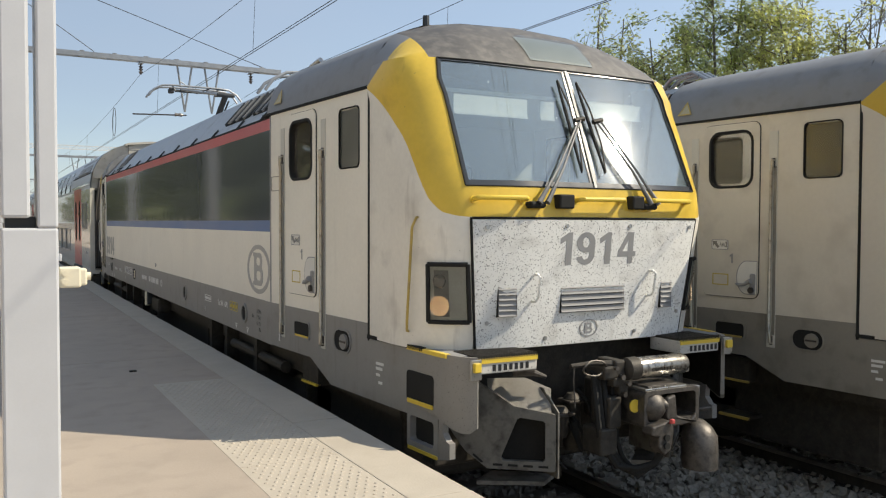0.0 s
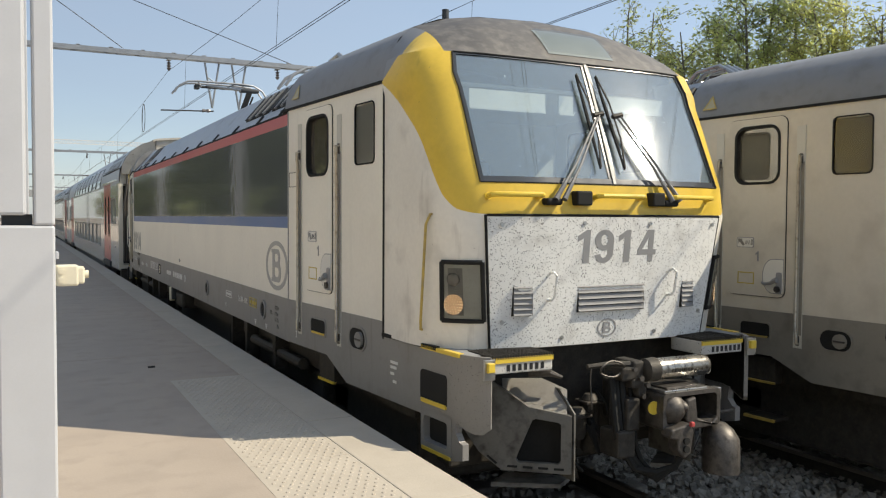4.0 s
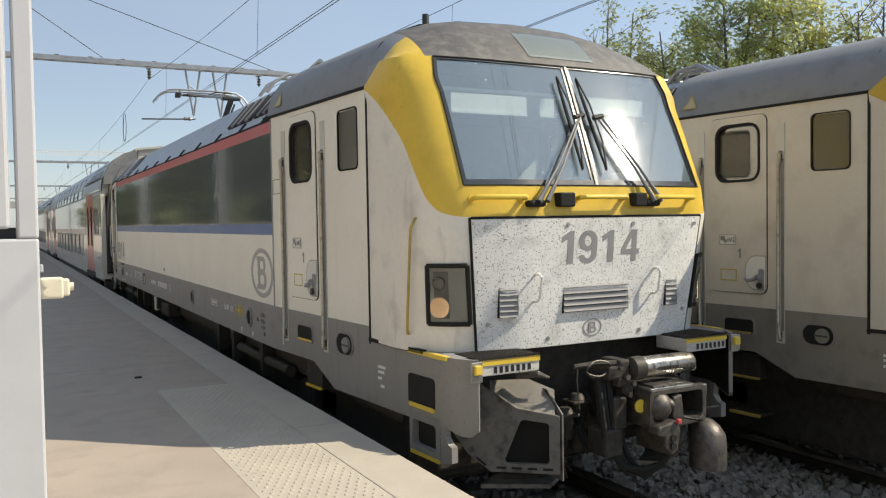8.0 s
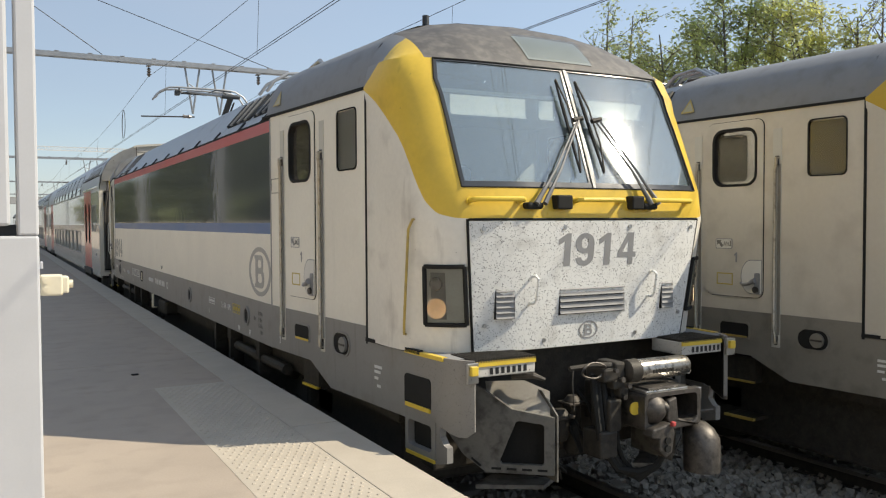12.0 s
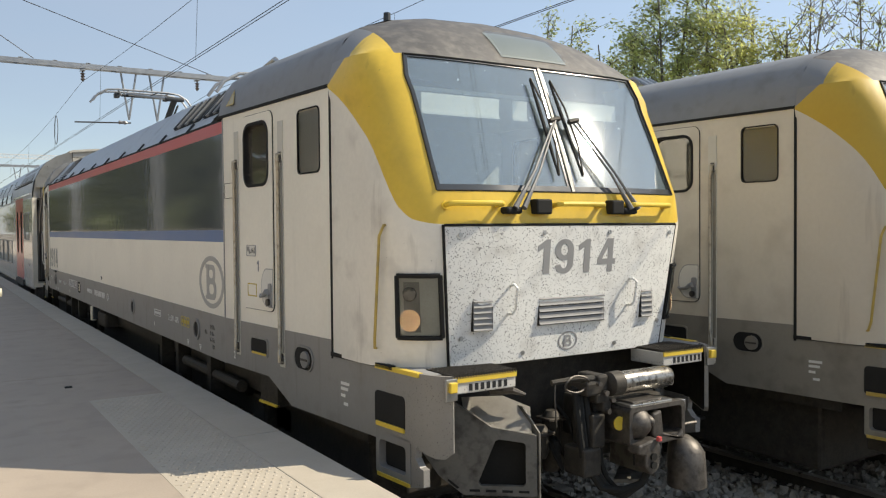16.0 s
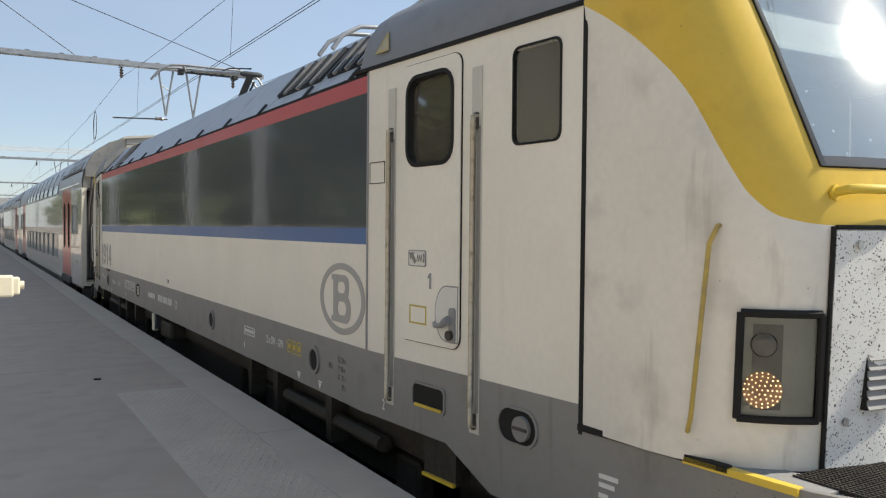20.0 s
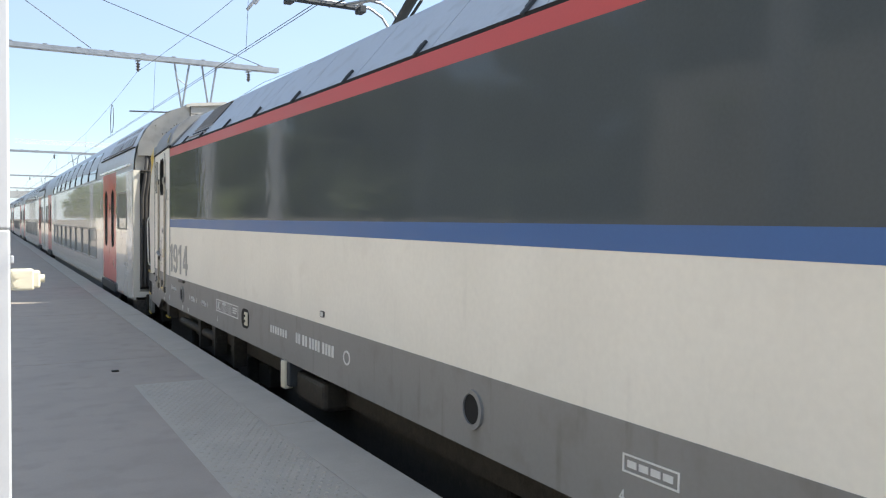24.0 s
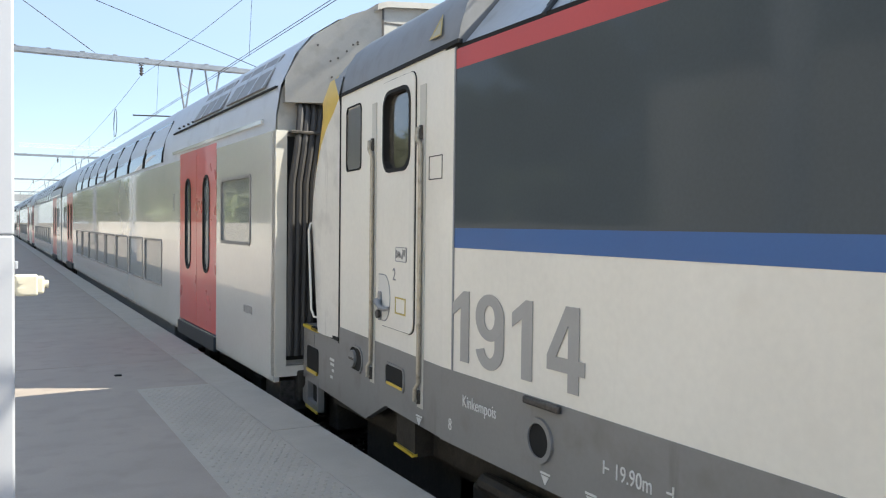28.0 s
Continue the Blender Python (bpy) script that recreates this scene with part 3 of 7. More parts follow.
SHARE = [-1, -0.992, -0.975, -0.945, -0.9, -0.84, -0.795, -0.62, -0.42, -0.21, -0.014, 0.014, 0.21, 0.42, 0.62, 0.795, 0.84, 0.9, 0.945, 0.975, 0.992, 1]


SIDE = [-1, -0.99992, -0.9985, *SHARE[1:7]]


def nose_point(u, z, out=0.0):
    w, length = nose_width(z), nose_front(z) - 8.37
    n = 5.2
    y = -8.37 - length * max(0.0, 1 - abs(u) ** n) ** (1 / n)
    p = Vector(((w + max(0.0, 1.40 - w) * abs(u) ** 12 * (z < 2.0)) * u, y, z))
    return p + Vector((math.copysign(abs(u) ** 6 * 1.5, u), -(1.03 - abs(u) ** 8), 0)).normalized() * out


def leaning(u, z):
    """Share of the width for a line that follows the slanting middle post of the windscreen."""
    return u + (0.008 + 0.06 * (z - 1.8)) * (1 - abs(u) / 0.795)


def nose_sheet(us, zs, out=0.0, thick=0.0, lean=False):
    b = bmesh.new()
    grid = [[b.verts.new(nose_point(leaning(u, z) if lean else u, z, out)) for u in us] for z in zs]
    for i in range(len(zs) - 1):
        for j in range(len(us) - 1):
            b.faces.new((grid[i][j], grid[i][j + 1], grid[i + 1][j + 1], grid[i + 1][j]))
    bmesh.ops.recalc_face_normals(b, faces=b.faces[:])
    if thick:
        bmesh.ops.solidify(b, geom=b.faces[:], thickness=thick)
    return b


def wall_grid(ys, zs, holes, thick=0.04):
    """A wall in the plane x = 0 with rectangular openings (cells named by column and row)."""
    b = bmesh.new()
    g = [[b.verts.new((0, y, z)) for z in zs] for y in ys]
    for i in range(len(ys) - 1):
        for j in range(len(zs) - 1):
            if (i, j) not in holes:
                b.faces.new((g[i][j], g[i + 1][j], g[i + 1][j + 1], g[i][j + 1]))
    ext = bmesh.ops.extrude_face_region(b, geom=b.faces[:])
    bmesh.ops.translate(b, vec=(thick, 0, 0), verts=[v for v in ext["geom"] if isinstance(v, bmesh.types.BMVert)])
    bmesh.ops.recalc_face_normals(b, faces=b.faces[:])
    return b


def cab(loco, turn, numbered, head):
    """One driver's cab. turn: identity for the front, half a turn for the rear."""
    def add(name, bm, mat, parent=loco, label="", smooth=False):
        moved(bm, turn @ OUT)
        return part(name, bm, mat, parent, label, smooth)

    # nose shell: below, beside and above the windscreen
    zl = [0.6, 0.75, 0.95, 1.2, 1.4, 1.57, 1.7, 1.8]
    zm = [1.8, 1.95, 2.1, 2.3, 2.5, 2.62, 2.79]
    shell = nose_sheet([*SIDE, *SHARE[7:15], *[-u for u in SIDE[::-1]]], zl)
    merge(shell, nose_sheet(SIDE, zm)), merge(shell, nose_sheet([-u for u in SIDE[::-1]], zm))
    inner = nose_sheet(SHARE, zl, -0.03)
    merge(inner, nose_sheet(SHARE[:7], zm, -0.03)), merge(inner, nose_sheet(SHARE[15:], zm, -0.03))
    add("nose_lining", inner, CABWALL, label="beige lining inside the nose", smooth=True)
    # dome between the windscreen's top and the cab roof
    sect = [(1.0, 2.62), (0.985, 2.74), (0.96, 2.86), (0.905, 2.98), (0.82, 3.08), (0.66, 3.165), (0.4, 3.225), (0.0, 3.25)]
    def roof_z(f):
        f = abs(f)
        for (fa, za), (fb, zb) in zip(sect, sect[1:]):
            if f >= fb:
                return za + (zb - za) * (f - fa) / (fb - fa)
        return 3.24
    def dome(us, t0=0.0, t1=1.0, out=0.0, thick=0.0):
        b = bmesh.new()
        grid = []
        for k in range(9):
            row = []
            for u in us:
                ta, tb = (f(u) if callable(f) else f for f in (t0, t1))
                t = ta + (tb - ta) * k / 8
                p0 = nose_point(u, 2.79)
                p2 = Vector((1.40 * 0.985 * u, -8.37, roof_z(0.985 * u)))
                p1 = Vector((p0.x * 0.98, p0.y + (p2.y - p0.y) * 0.45, p0.z + (p2.z - p0.z) * 0.75))
                row.append(b.verts.new(p0 * (1 - t) ** 2 + p1 * 2 * t * (1 - t) + p2 * t * t + Vector((0, -0.6, 0.8)) * out))
            grid.append(row)
        for r, q in zip(grid, grid[1:]):
            for i in range(len(r) - 1):
                b.faces.new((r[i], r[i + 1], q[i + 1], q[i]))
        bmesh.ops.recalc_face_normals(b, faces=b.faces[:])
        if thick:
            bmesh.ops.solidify(b, geom=b.faces[:], thickness=thick)
        return b
    add("brow", dome(SHARE[5:17]), BROW, label="sooty dark grey brow above the windscreen", smooth=True)
    for us in (SIDE[:-1], [-u for u in SIDE[-2::-1]]):
        merge(shell, dome(us))
    bmesh.ops.remove_doubles(shell, verts=shell.verts[:], dist=0.0005)
    bmesh.ops.recalc_face_normals(shell, faces=shell.faces[:])
    add("nose_shell", shell, NOSE, label="white nose shell with yellow corner bands under grey roof paint", smooth=True)
    # cab roof behind the brow
    b = bmesh.new()
    rows = []
    for y in (-6.15, -6.6, -7.2, -7.8, -8.372):
        w = 1.565 - max(0, -y - 6.3) * 0.0797
        pts = [(-w * f, y, z) for f, z in sect] + [(w * f, y, z) for f, z in sect[-2::-1]]
        rows.append([b.verts.new(p) for p in pts])
    for r, q in zip(rows, rows[1:]):
        for i in range(len(r) - 1):
            b.faces.new((r[i], r[i + 1], q[i + 1], q[i]))
    b.faces.new(rows[0])
    bmesh.ops.recalc_face_normals(b, faces=b.faces[:])
    add("cab_roof", b, ROOFGREY, label="dusty dark grey cab roof", smooth=True)
    add("destination_bed", dome([-0.16, -0.04, 0.08, 0.2, 0.31], 0.1, 0.55, 0.004), DISPLAYBED, smooth=True)
    add("destination_box", dome([-0.16, -0.04, 0.08, 0.2, 0.31], 0.1, 0.55, 0.02), LENS, label="glazed display box in the brow", smooth=True).visible_shadow = False
    add("top_lamp", moved(tube([(0, 0.03, 0), (0, 0.011, 0)], 0.045, 18), Matrix.Translation((0.04, -8.83, 2.965)) @ pose(0, 0, 0, -48, 0, 0)), LAMPBED, label="round clear top lamp")
    # windscreen
    ws = add("windscreen", nose_sheet(SHARE[6:11], zm, -0.012, 0.006, True), WINDSCREEN, label="driver's half of the windscreen", smooth=True)
    ws2 = add("windscreen", nose_sheet(SHARE[11:16], zm, -0.012, 0.006, True), WINDSCREEN, smooth=True)
    ws.visible_shadow = ws2.visible_shadow = False
    b = bmesh.new()
    for u in (-0.795, 0.795):
        tube([nose_point(u, z, 0.002) for z in zm], 0.007, 6, b)
    for z in (1.8, 2.79):
        tube([nose_point(u, z, 0.0) for u in SHARE[6:16]], 0.006, 6, b)
    add("windscreen_seal", b, BLACK, label="black rubber windscreen seal", smooth=True)
    b = nose_sheet([-0.795, -0.785, -0.775], zm, -0.006)
    for us, zs in (([0.775, 0.785, 0.795], zm), (SHARE[6:16], [1.8, 1.843]), (SHARE[6:16], [2.772, 2.79]), ([-0.028, -0.014], zm), ([0.014, 0.024], zm)):
        merge(b, nose_sheet(us, zs, -0.0045 if len(zs) == 2 else -0.006, lean=abs(us[0]) < 0.1))
    add("screen_border", b, BORDER, label="dark printed border of the windscreen", smooth=True)
    add("centre_post", nose_sheet([-0.009, 0.0, 0.009], zm, 0.004, 0.006, True), ARM, smooth=True)
    # yellow grab rails under the windscreen
    for x0, x1 in ((-1.09, -0.655), (-0.22, 0.26), (0.48, 0.98)):
        p, q = (nose_point(x / nose_width(1.7), 1.7, -0.005) for x in (x0 + 0.02, x1 - 0.03))
        out = Vector((0, -0.085, 0.012))
        add("grab_rail", tube([p, p + out * 0.8, p + out + Vector((0.02, 0, 0)), q + out + Vector((-0.02, 0, 0)), q + out * 0.8, q], 0.0185, 10), YELLOW, label="yellow grab rail", smooth=True)
        for e in (p, q):
            add("rail_foot", tube([e, e + Vector((0, -0.012, 0))], 0.03, 10), YELLOW, smooth=True)
    # wipers
    for px, hub_x, top_x, low_x in ((-0.59, 0.0, -0.06, -0.105), (0.50, 0.185, 0.128, 0.124)):
        w = add("wiper", box(px - 0.07, px + 0.07, -9.575, -9.45, 1.64, 1.69, 0.018), BLACK, label="black windscreen wiper with twin arms")
        hub = nose_point(hub_x / 1.4, 2.34, 0.06)
        for k in (0, 0.075):
            foot = Vector((px + k, -9.575, 1.68))
            knee = foot.lerp(hub, 0.4) + Vector((0, -0.035, 0))
            add("arm", tube([foot, knee, hub + Vector((k * 0.35, 0, k * 0.3))], [0.014, 0.010, 0.008], 6), ARM, w, "slim grey steel arm", True)
            add("arm_foot", tube([foot, foot.lerp(knee, 0.45)], [0.022, 0.016], 8), ARM, w, smooth=True)
        bl = [nose_point((top_x + (low_x - top_x) * f) / 1.4, 2.675 - 0.755 * f, 0.03) for f in (0, 0.3, 0.7, 1)]
        add("blade", tube(bl, [0.008, 0.015, 0.015, 0.008], 6), BLACK, w, "long black blade", True)
        add("blade_frame", tube([v + Vector((0.035, -0.02, 0)) * f + Vector((0, 0, 0.01)) for v, f in zip(bl, (0.1, 1, 1, 0.1))], 0.008, 6), IRON, w)
        add("hub", tube([hub + Vector((-0.04, 0, 0)), hub + Vector((0.05, 0, 0.02))], 0.02, 8), IRON, w, smooth=True)
        add("motor_cover", box(px + 0.19, px + 0.33, -9.575, -9.45, 1.64, 1.745, 0.012) if px < 0 else box(px - 0.19, px - 0.07, -9.575, -9.45, 1.64, 1.745, 0.012), BLACK, w)
    # hood panel on the front
    us = [-0.776, -0.6, -0.4, -0.2, 0, 0.2, 0.4, 0.6, 0.776]
    hood = add("hood_panel", nose_sheet(us, [0.605, 0.8, 1.0, 1.2, 1.4, 1.555], 0.012, 0.012), HOOD, label="white front hood panel spattered with insects", smooth=True)
    b = bmesh.new()
    for u in (-0.783, 0.783):
        tube([nose_point(u, z, 0.006) for z in (0.6, 1.0, 1.57)], 0.01, 6, b)
    tube([nose_point(u, 1.568, 0.006) for u in us], 0.009, 6, b)
    add("hood_gap", b, BLACK, label="black joint round the hood panel")
    for x, z in ((-0.98, 1.50), (-0.30, 1.51), (0.32, 1.51), (1.0, 1.50), (-0.93, 0.80), (-0.43, 0.665), (0.45, 0.665), (0.93, 0.80)):
        p = nose_point(x / nose_width(z), z, 0.012)
        add("bolt", tube([p, p + Vector((0, -0.006, 0))], 0.017, 8), STEEL, hood)
    for x0, x1, z0, z1 in ((-0.314, 0.314, 0.85, 1.075), (-0.865, -0.705, 0.845, 1.08), (0.70, 0.84, 0.845, 1.08)):
        ym = nose_point((x0 + x1) / 2 / nose_width(0.95), 0.95, 0.012).y
        yaw = 0 if abs(x0 + x1) < 0.1 else (-1 if x0 < 0 else 1) * 5.0
        m = Matrix.Translation(((x0 + x1) / 2, ym, 0)) @ pose(0, 0, 0, 0, 0, yaw)
        hw = (x1 - x0) / 2
        g = add("grille", moved(box(-hw, hw, -0.004, 0.03, z0, z1), m), BLACK, hood, "louvred air grille")
        n = 5 if hw > 0.2 else 6
        for k in range(n):
            z = z0 + (k + 0.5) * (z1 - z0) / n
            s = prism([(-0.0045, z + 0.021), (-0.009, z - 0.005), (-0.018, z - 0.015), (-0.014, z - 0.018), (-0.003, z + 0.0)], "x", -hw + 0.006, hw - 0.006)
            add("slat", moved(s, m), GRILLE, g)
    for x in (-0.565, 0.565):
        p, q = (nose_point(x / nose_width(z), z, 0.012) for z in (1.15, 0.95))
        b = tube([p, p + Vector((0, -0.04, 0.004)), p + Vector((0.012, -0.062, -0.02)), q + Vector((0.006, -0.062, 0.03)), q + Vector((-0.004, -0.045, 0.004)), q + Vector((-0.012, 0, 0))], 0.0105, 8)
        add("hand_hold", b, HOOD, hood, "small white hand hold", True)
    if numbered:
        add("number", fleet_number(Matrix(((1, 0, 0, -0.349), (0, -0.108, -0.994, -9.4985), (0, 0.994, -0.108, 1.217), (0, 0, 0, 1))), 0.247, 0.0022), NUMBER, hood, "grey fleet number")
    on_hood = Matrix(((1, 0, 0, -0.02), (0, 1, -0.108, -9.4455), (0, 0, 1, 0.72), (0, 0, 0, 1)))
    em = add("operator_emblem", moved(ring(oval(0, 0, 0.09, 0.07), oval(0, 0, 0.079, 0.059), "y", -0.003, 0.0), on_hood), NUMBER, hood, "grey oval emblem")
    for o, h, y in ((rounded(-0.030, 0.028, -0.006, 0.043, 0.02), rounded(-0.014, 0.013, 0.008, 0.029, 0.009), -0.0032), (rounded(-0.030, 0.036, -0.043, 0.006, 0.02), rounded(-0.014, 0.021, -0.029, -0.008, 0.009), -0.0026)):
        add("emblem_core", moved(ring(o, h, "y", y, 0.0), on_hood), NUMBER, em)
    add("emblem_core", moved(box(-0.036, -0.018, -0.0038, 0.0, -0.043, 0.043), on_hood), NUMBER, em)
    # headlights
    for s in (-1, 1):
        us_ = [s * v for v in (0.805, 0.84, 0.88, 0.92, 0.949)]
        hl = add("headlight", nose_sheet(us_, [0.81, 0.9, 1.0, 1.1, 1.232], 0.004, 0.004), LAMPBED, label="glazed headlight in a black frame", smooth=True)
        b = bmesh.new()
        for u in (us_[0], us_[-1]):
            tube([nose_point(u, z, 0.012) for z in (0.81, 1.0, 1.232)], 0.017, 6, b)
        for z in (0.81, 1.232):
            tube([nose_point(u, z, 0.012) for u in us_], 0.017, 6, b)
        add("lamp_frame", b, BLACK, hl, "thick black lamp frame")
        add("lamp_cover", nose_sheet(us_, [0.81, 1.0, 1.232], 0.02), LENS, hl, smooth=True).visible_shadow = False
        pod = [[s * v for v in (0.887, 0.902, 0.918, 0.934)], [0.85, 0.9, 1.0, 1.1, 1.15, 1.19]]
        add("lamp_pod", nose_sheet(*pod, 0.008, 0.003), LAMPPOD, hl, "grey pod that holds both lamps", True)
        c = nose_point(s * 0.918, 0.93, 0.010)
        d = Vector((s * 0.75, -0.66, 0))
        add("reflector", tube([c, c + d * 0.006], 0.074, 20), COPPER, hl, "round amber-toned reflector")
        led = bmesh.new()
        side = Vector((0.66, s * 0.75, 0)).normalized()
        for rr, nn in ((0.0, 1), (0.02, 6), (0.037, 11), (0.054, 16), (0.068, 20)):
            for k in range(nn):
                a = 2 * math.pi * k / nn
                q = c + d * 0.008 + side * (rr * math.cos(a)) + Vector((0, 0, rr * math.sin(a)))
                tube([q, q + d * 0.003], 0.0036, 5, led)
        add("led_face", led, HEADLAMP if head else STEEL, hl, "warm white dots of the lit lamp")
        c2 = nose_point(s * 0.918, 1.11, 0.010)
        add("upper_reflector", tube([c2, c2 + d * 0.006, c2 + d * 0.012], [0.05, 0.045, 0.02], 18), LAMPDARK, hl, "unlit clear upper lamp", True)
        # yellow grab rail on the corner
        rail = [(s * 1.345, -8.98, 0.72), (s * 1.385, -9.02, 0.73), (s * 1.40, -9.05, 0.80), (s * 1.40, -9.13, 1.5), (s * 1.375, -9.15, 1.57), (s * 1.31, -9.14, 1.58)]
        add("corner_grab_rail", tube(rail, 0.0105, 8), PALEBLIND if turn is HALF else OLDYELLOW, label="worn painted corner grab rail", smooth=True)
    # flanks of the cab
    for s in (-1, 1):
        m = TAPER if s < 0 else MIRROR @ TAPER
        def flank(name, bm, mat, parent=loco, label="", smooth=False):
            moved(bm, turn @ OUT @ m)
            bmesh.ops.recalc_face_normals(bm, faces=bm.faces[:])
            return part(name, bm, mat, parent, label, smooth)
        flank("cab_wall", wall_grid([-6.3, -6.81, -7.31, -7.845, -8.2, -8.372], [0.715, 1.935, 2.0, 2.48, 2.485, 2.62],
                                    {(1, 1), (1, 2), (1, 3), (3, 2)}), WHITE, label="white cab side wall")
        flank("cab_skirt", prism([(-6.3, .285), (-7.25, .285), (-7.68, .10), (-9.13, .10), (-9.13, .59), (-8.372, .59), (-8.372, .715), (-6.3, .715)], "x", -0.004, 0.05), GREY, label="grey lower skirt with a sloping cut-out")
        door = flank("cab_door", ring(rounded(-7.385, -6.735, 0.85, 2.56, 0.07), rounded(-7.315, -6.805, 1.93, 2.488, 0.11), "x", -0.014, -0.002), WHITE, label="white cab side door")
        flank("door_gap", ring(rounded(-7.390, -6.730, 0.845, 2.565, 0.075), rounded(-7.384, -6.736, 0.851, 2.559, 0.07), "x", -0.0075, 0.0), BLACK, door)
        flank("window_seal", ring(rounded(-7.32, -6.80, 1.925, 2.493, 0.12), rounded(-7.295, -6.825, 1.95, 2.468, 0.10), "x", -0.02, 0.03), BLACK, door)
        flank("door_glass", box(0.02, 0.026, -7.31, -6.81, 1.936, 2.484), DOORGLASS, door).visible_shadow = False
        half = [(-7.262 + 0.118 * math.cos(radians(a)), 1.05 + 0.166 * math.sin(radians(a))) for a in range(-90, 91, 12)]
        flank("handle_recess", prism([(-7.378, 0.884)] + half + [(-7.378, 1.216)], "x", -0.0165, -0.0135), NUMBER, door, "half-round handle recess")
        flank("recess_floor", prism([(-7.373, 0.892)] + [(-7.262 + (y + 7.262) * 0.93, 1.05 + (z - 1.05) * 0.95) for y, z in half] + [(-7.373, 1.208)], "x", -0.0175, -0.016), PALEBLIND, door)
        flank("door_handle", tube([(-0.024, -7.15, 0.985), (-0.045, -7.19, 0.975), (-0.05, -7.26, 0.985), (-0.05, -7.30, 1.01), (-0.05, -7.33, 1.02)], [0.012, 0.015, 0.017, 0.024, 0.028], 8), NUMBER, door, "grey lever handle", True)
        flank("handle_plate", prism(rounded(-7.362, -7.305, 0.885, 1.09, 0.02), "x", -0.03, -0.016), NUMBER, door)
        flank("door_lock", tube([(-0.028, -7.325, 0.93), (-0.05, -7.325, 0.93)], 0.03, 14), CAST, door, smooth=True)
        flank("arrow_plate", prism(rounded(-7.04, -6.85, 1.318, 1.412, 0.012), "x", -0.018, -0.014), PALEBLIND, door, "small notice plate with an arrow")
        flank("plate_edge", ring(rounded(-7.043, -6.847, 1.315, 1.415, 0.014), rounded(-7.037, -6.853, 1.321, 1.409, 0.012), "x", -0.0195, -0.014), NUMBER, door)
        flank("arrow", prism([(-6.86, 1.40), (-6.92, 1.40), (-6.905, 1.388), (-6.94, 1.345), (-6.918, 1.33), (-6.882, 1.37), (-6.868, 1.352)], "x", -0.0205, -0.018), GREY, door)
        flank("spring_mark", tube([(-0.019, -6.945 - 0.01 * k, 1.345 + 0.04 * (k % 2)) for k in range(7)], 0.003, 5), GREY, door)
        flank("stop_mark", prism([(-7.012, 1.34), (-7.03, 1.34), (-7.03, 1.395), (-7.012, 1.395), (-7.02, 1.368)], "x", -0.0205, -0.018), GREY, door)
        flank("notice", ring([(-6.86, 0.96), (-7.05, 0.96), (-7.05, 1.075), (-6.86, 1.075)], [(-6.87, 0.97), (-7.04, 0.97), (-7.04, 1.065), (-6.87, 1.065)], "x", -0.017, -0.014), YELLOWTEXT, door)
        lay = on_flank(-0.0165, -7.04, 1.185)
        if s > 0:
            lay = on_flank(-0.0165, -7.10, 1.185) @ MIRROR
        if turn is HALF:
            flank("door_number", letters("2", 0.12, lay, 0.003), NUMBER, door)
        else:
            flank("door_number", prism([(-7.10, 1.185), (-7.082, 1.185), (-7.082, 1.255), (-7.065, 1.245), (-7.065, 1.262), (-7.088, 1.28), (-7.10, 1.28)], "x", -0.0175, -0.014), NUMBER, door)
        flank("cab_window", ring(rounded(-8.212, -7.835, 1.985, 2.5, 0.05), rounded(-8.2, -7.847, 1.998, 2.488, 0.045), "x", -0.006, 0.02), BLACK, label="dark tinted cab side window")
        flank("cab_glass", prism(rounded(-8.205, -7.842, 1.993, 2.493, 0.05), "x", 0.0, 0.006), SIDEGLASS).visible_shadow = False
        flank("window_blind", box(0.02, 0.026, -8.195, -7.85, 2.002, 2.478), BLIND, label="drawn dull grey blind")
        for y in (-6.615, -7.53):
            r = flank("grab_rail", tube([(-0.004, y - 0.01, 2.18), (-0.04, y - 0.01, 2.17), (-0.04, y - 0.01, 2.11), (-0.025, y + 0.012, 2.06), (-0.025, y + 0.012, 0.56), (-0.04, y - 0.01, 0.52), (-0.04, y - 0.01, 0.45), (-0.004, y - 0.01, 0.44)], 0.0155, 10), RAILSTEEL, label="long steel door grab rail", smooth=True)
            flank("rail_channel", prism([(y - 0.045, 0.40), (y + 0.045, 0.40), (y + 0.045, 2.45), (y - 0.045, 2.45)], "x", -0.0075, -0.0005), CABWALL, r, "dusty recess behind the rail")
            flank("rail_slot", prism([(y - 0.04, 0.52), (y - 0.008, 0.52), (y - 0.008, 2.12), (y - 0.04, 2.12)], "x", -0.0095, -0.007), GREY, r)
            for z in (2.15, 0.47):
                flank("rail_foot", box(-0.028, -0.004, y - 0.022, y + 0.008, z - 0.045, z + 0.045, 0.006), CAST, r)
        st = flank("footstep", prism(rounded(-7.235, -6.90, 0.45, 0.59, 0.035), "x", -0.008, -0.003), BLACK, label="recessed footstep with a yellow edge")
        flank("step_rim", ring(rounded(-7.25, -6.885, 0.435, 0.605, 0.04), rounded(-7.235, -6.90, 0.45, 0.59, 0.035), "x", -0.014, -0.003), GREY, st)
        flank("step_edge", box(-0.015, 0.0, -7.21, -6.92, 0.452, 0.470), YELLOW, st)
        flank("lower_step", prism([(-7.24, 0.0), (-6.9, 0.0), (-6.9, 0.25), (-7.24, 0.25)], "x", 0.08, 0.30), IRON, st)
        flank("lower_step_edge", box(0.06, 0.1, -7.24, -6.9, 0.0, 0.02), YELLOW, st)
        flank("bottom_step", box(0.09, 0.30, -7.24, -6.9, -0.37, -0.34), IRON, st)
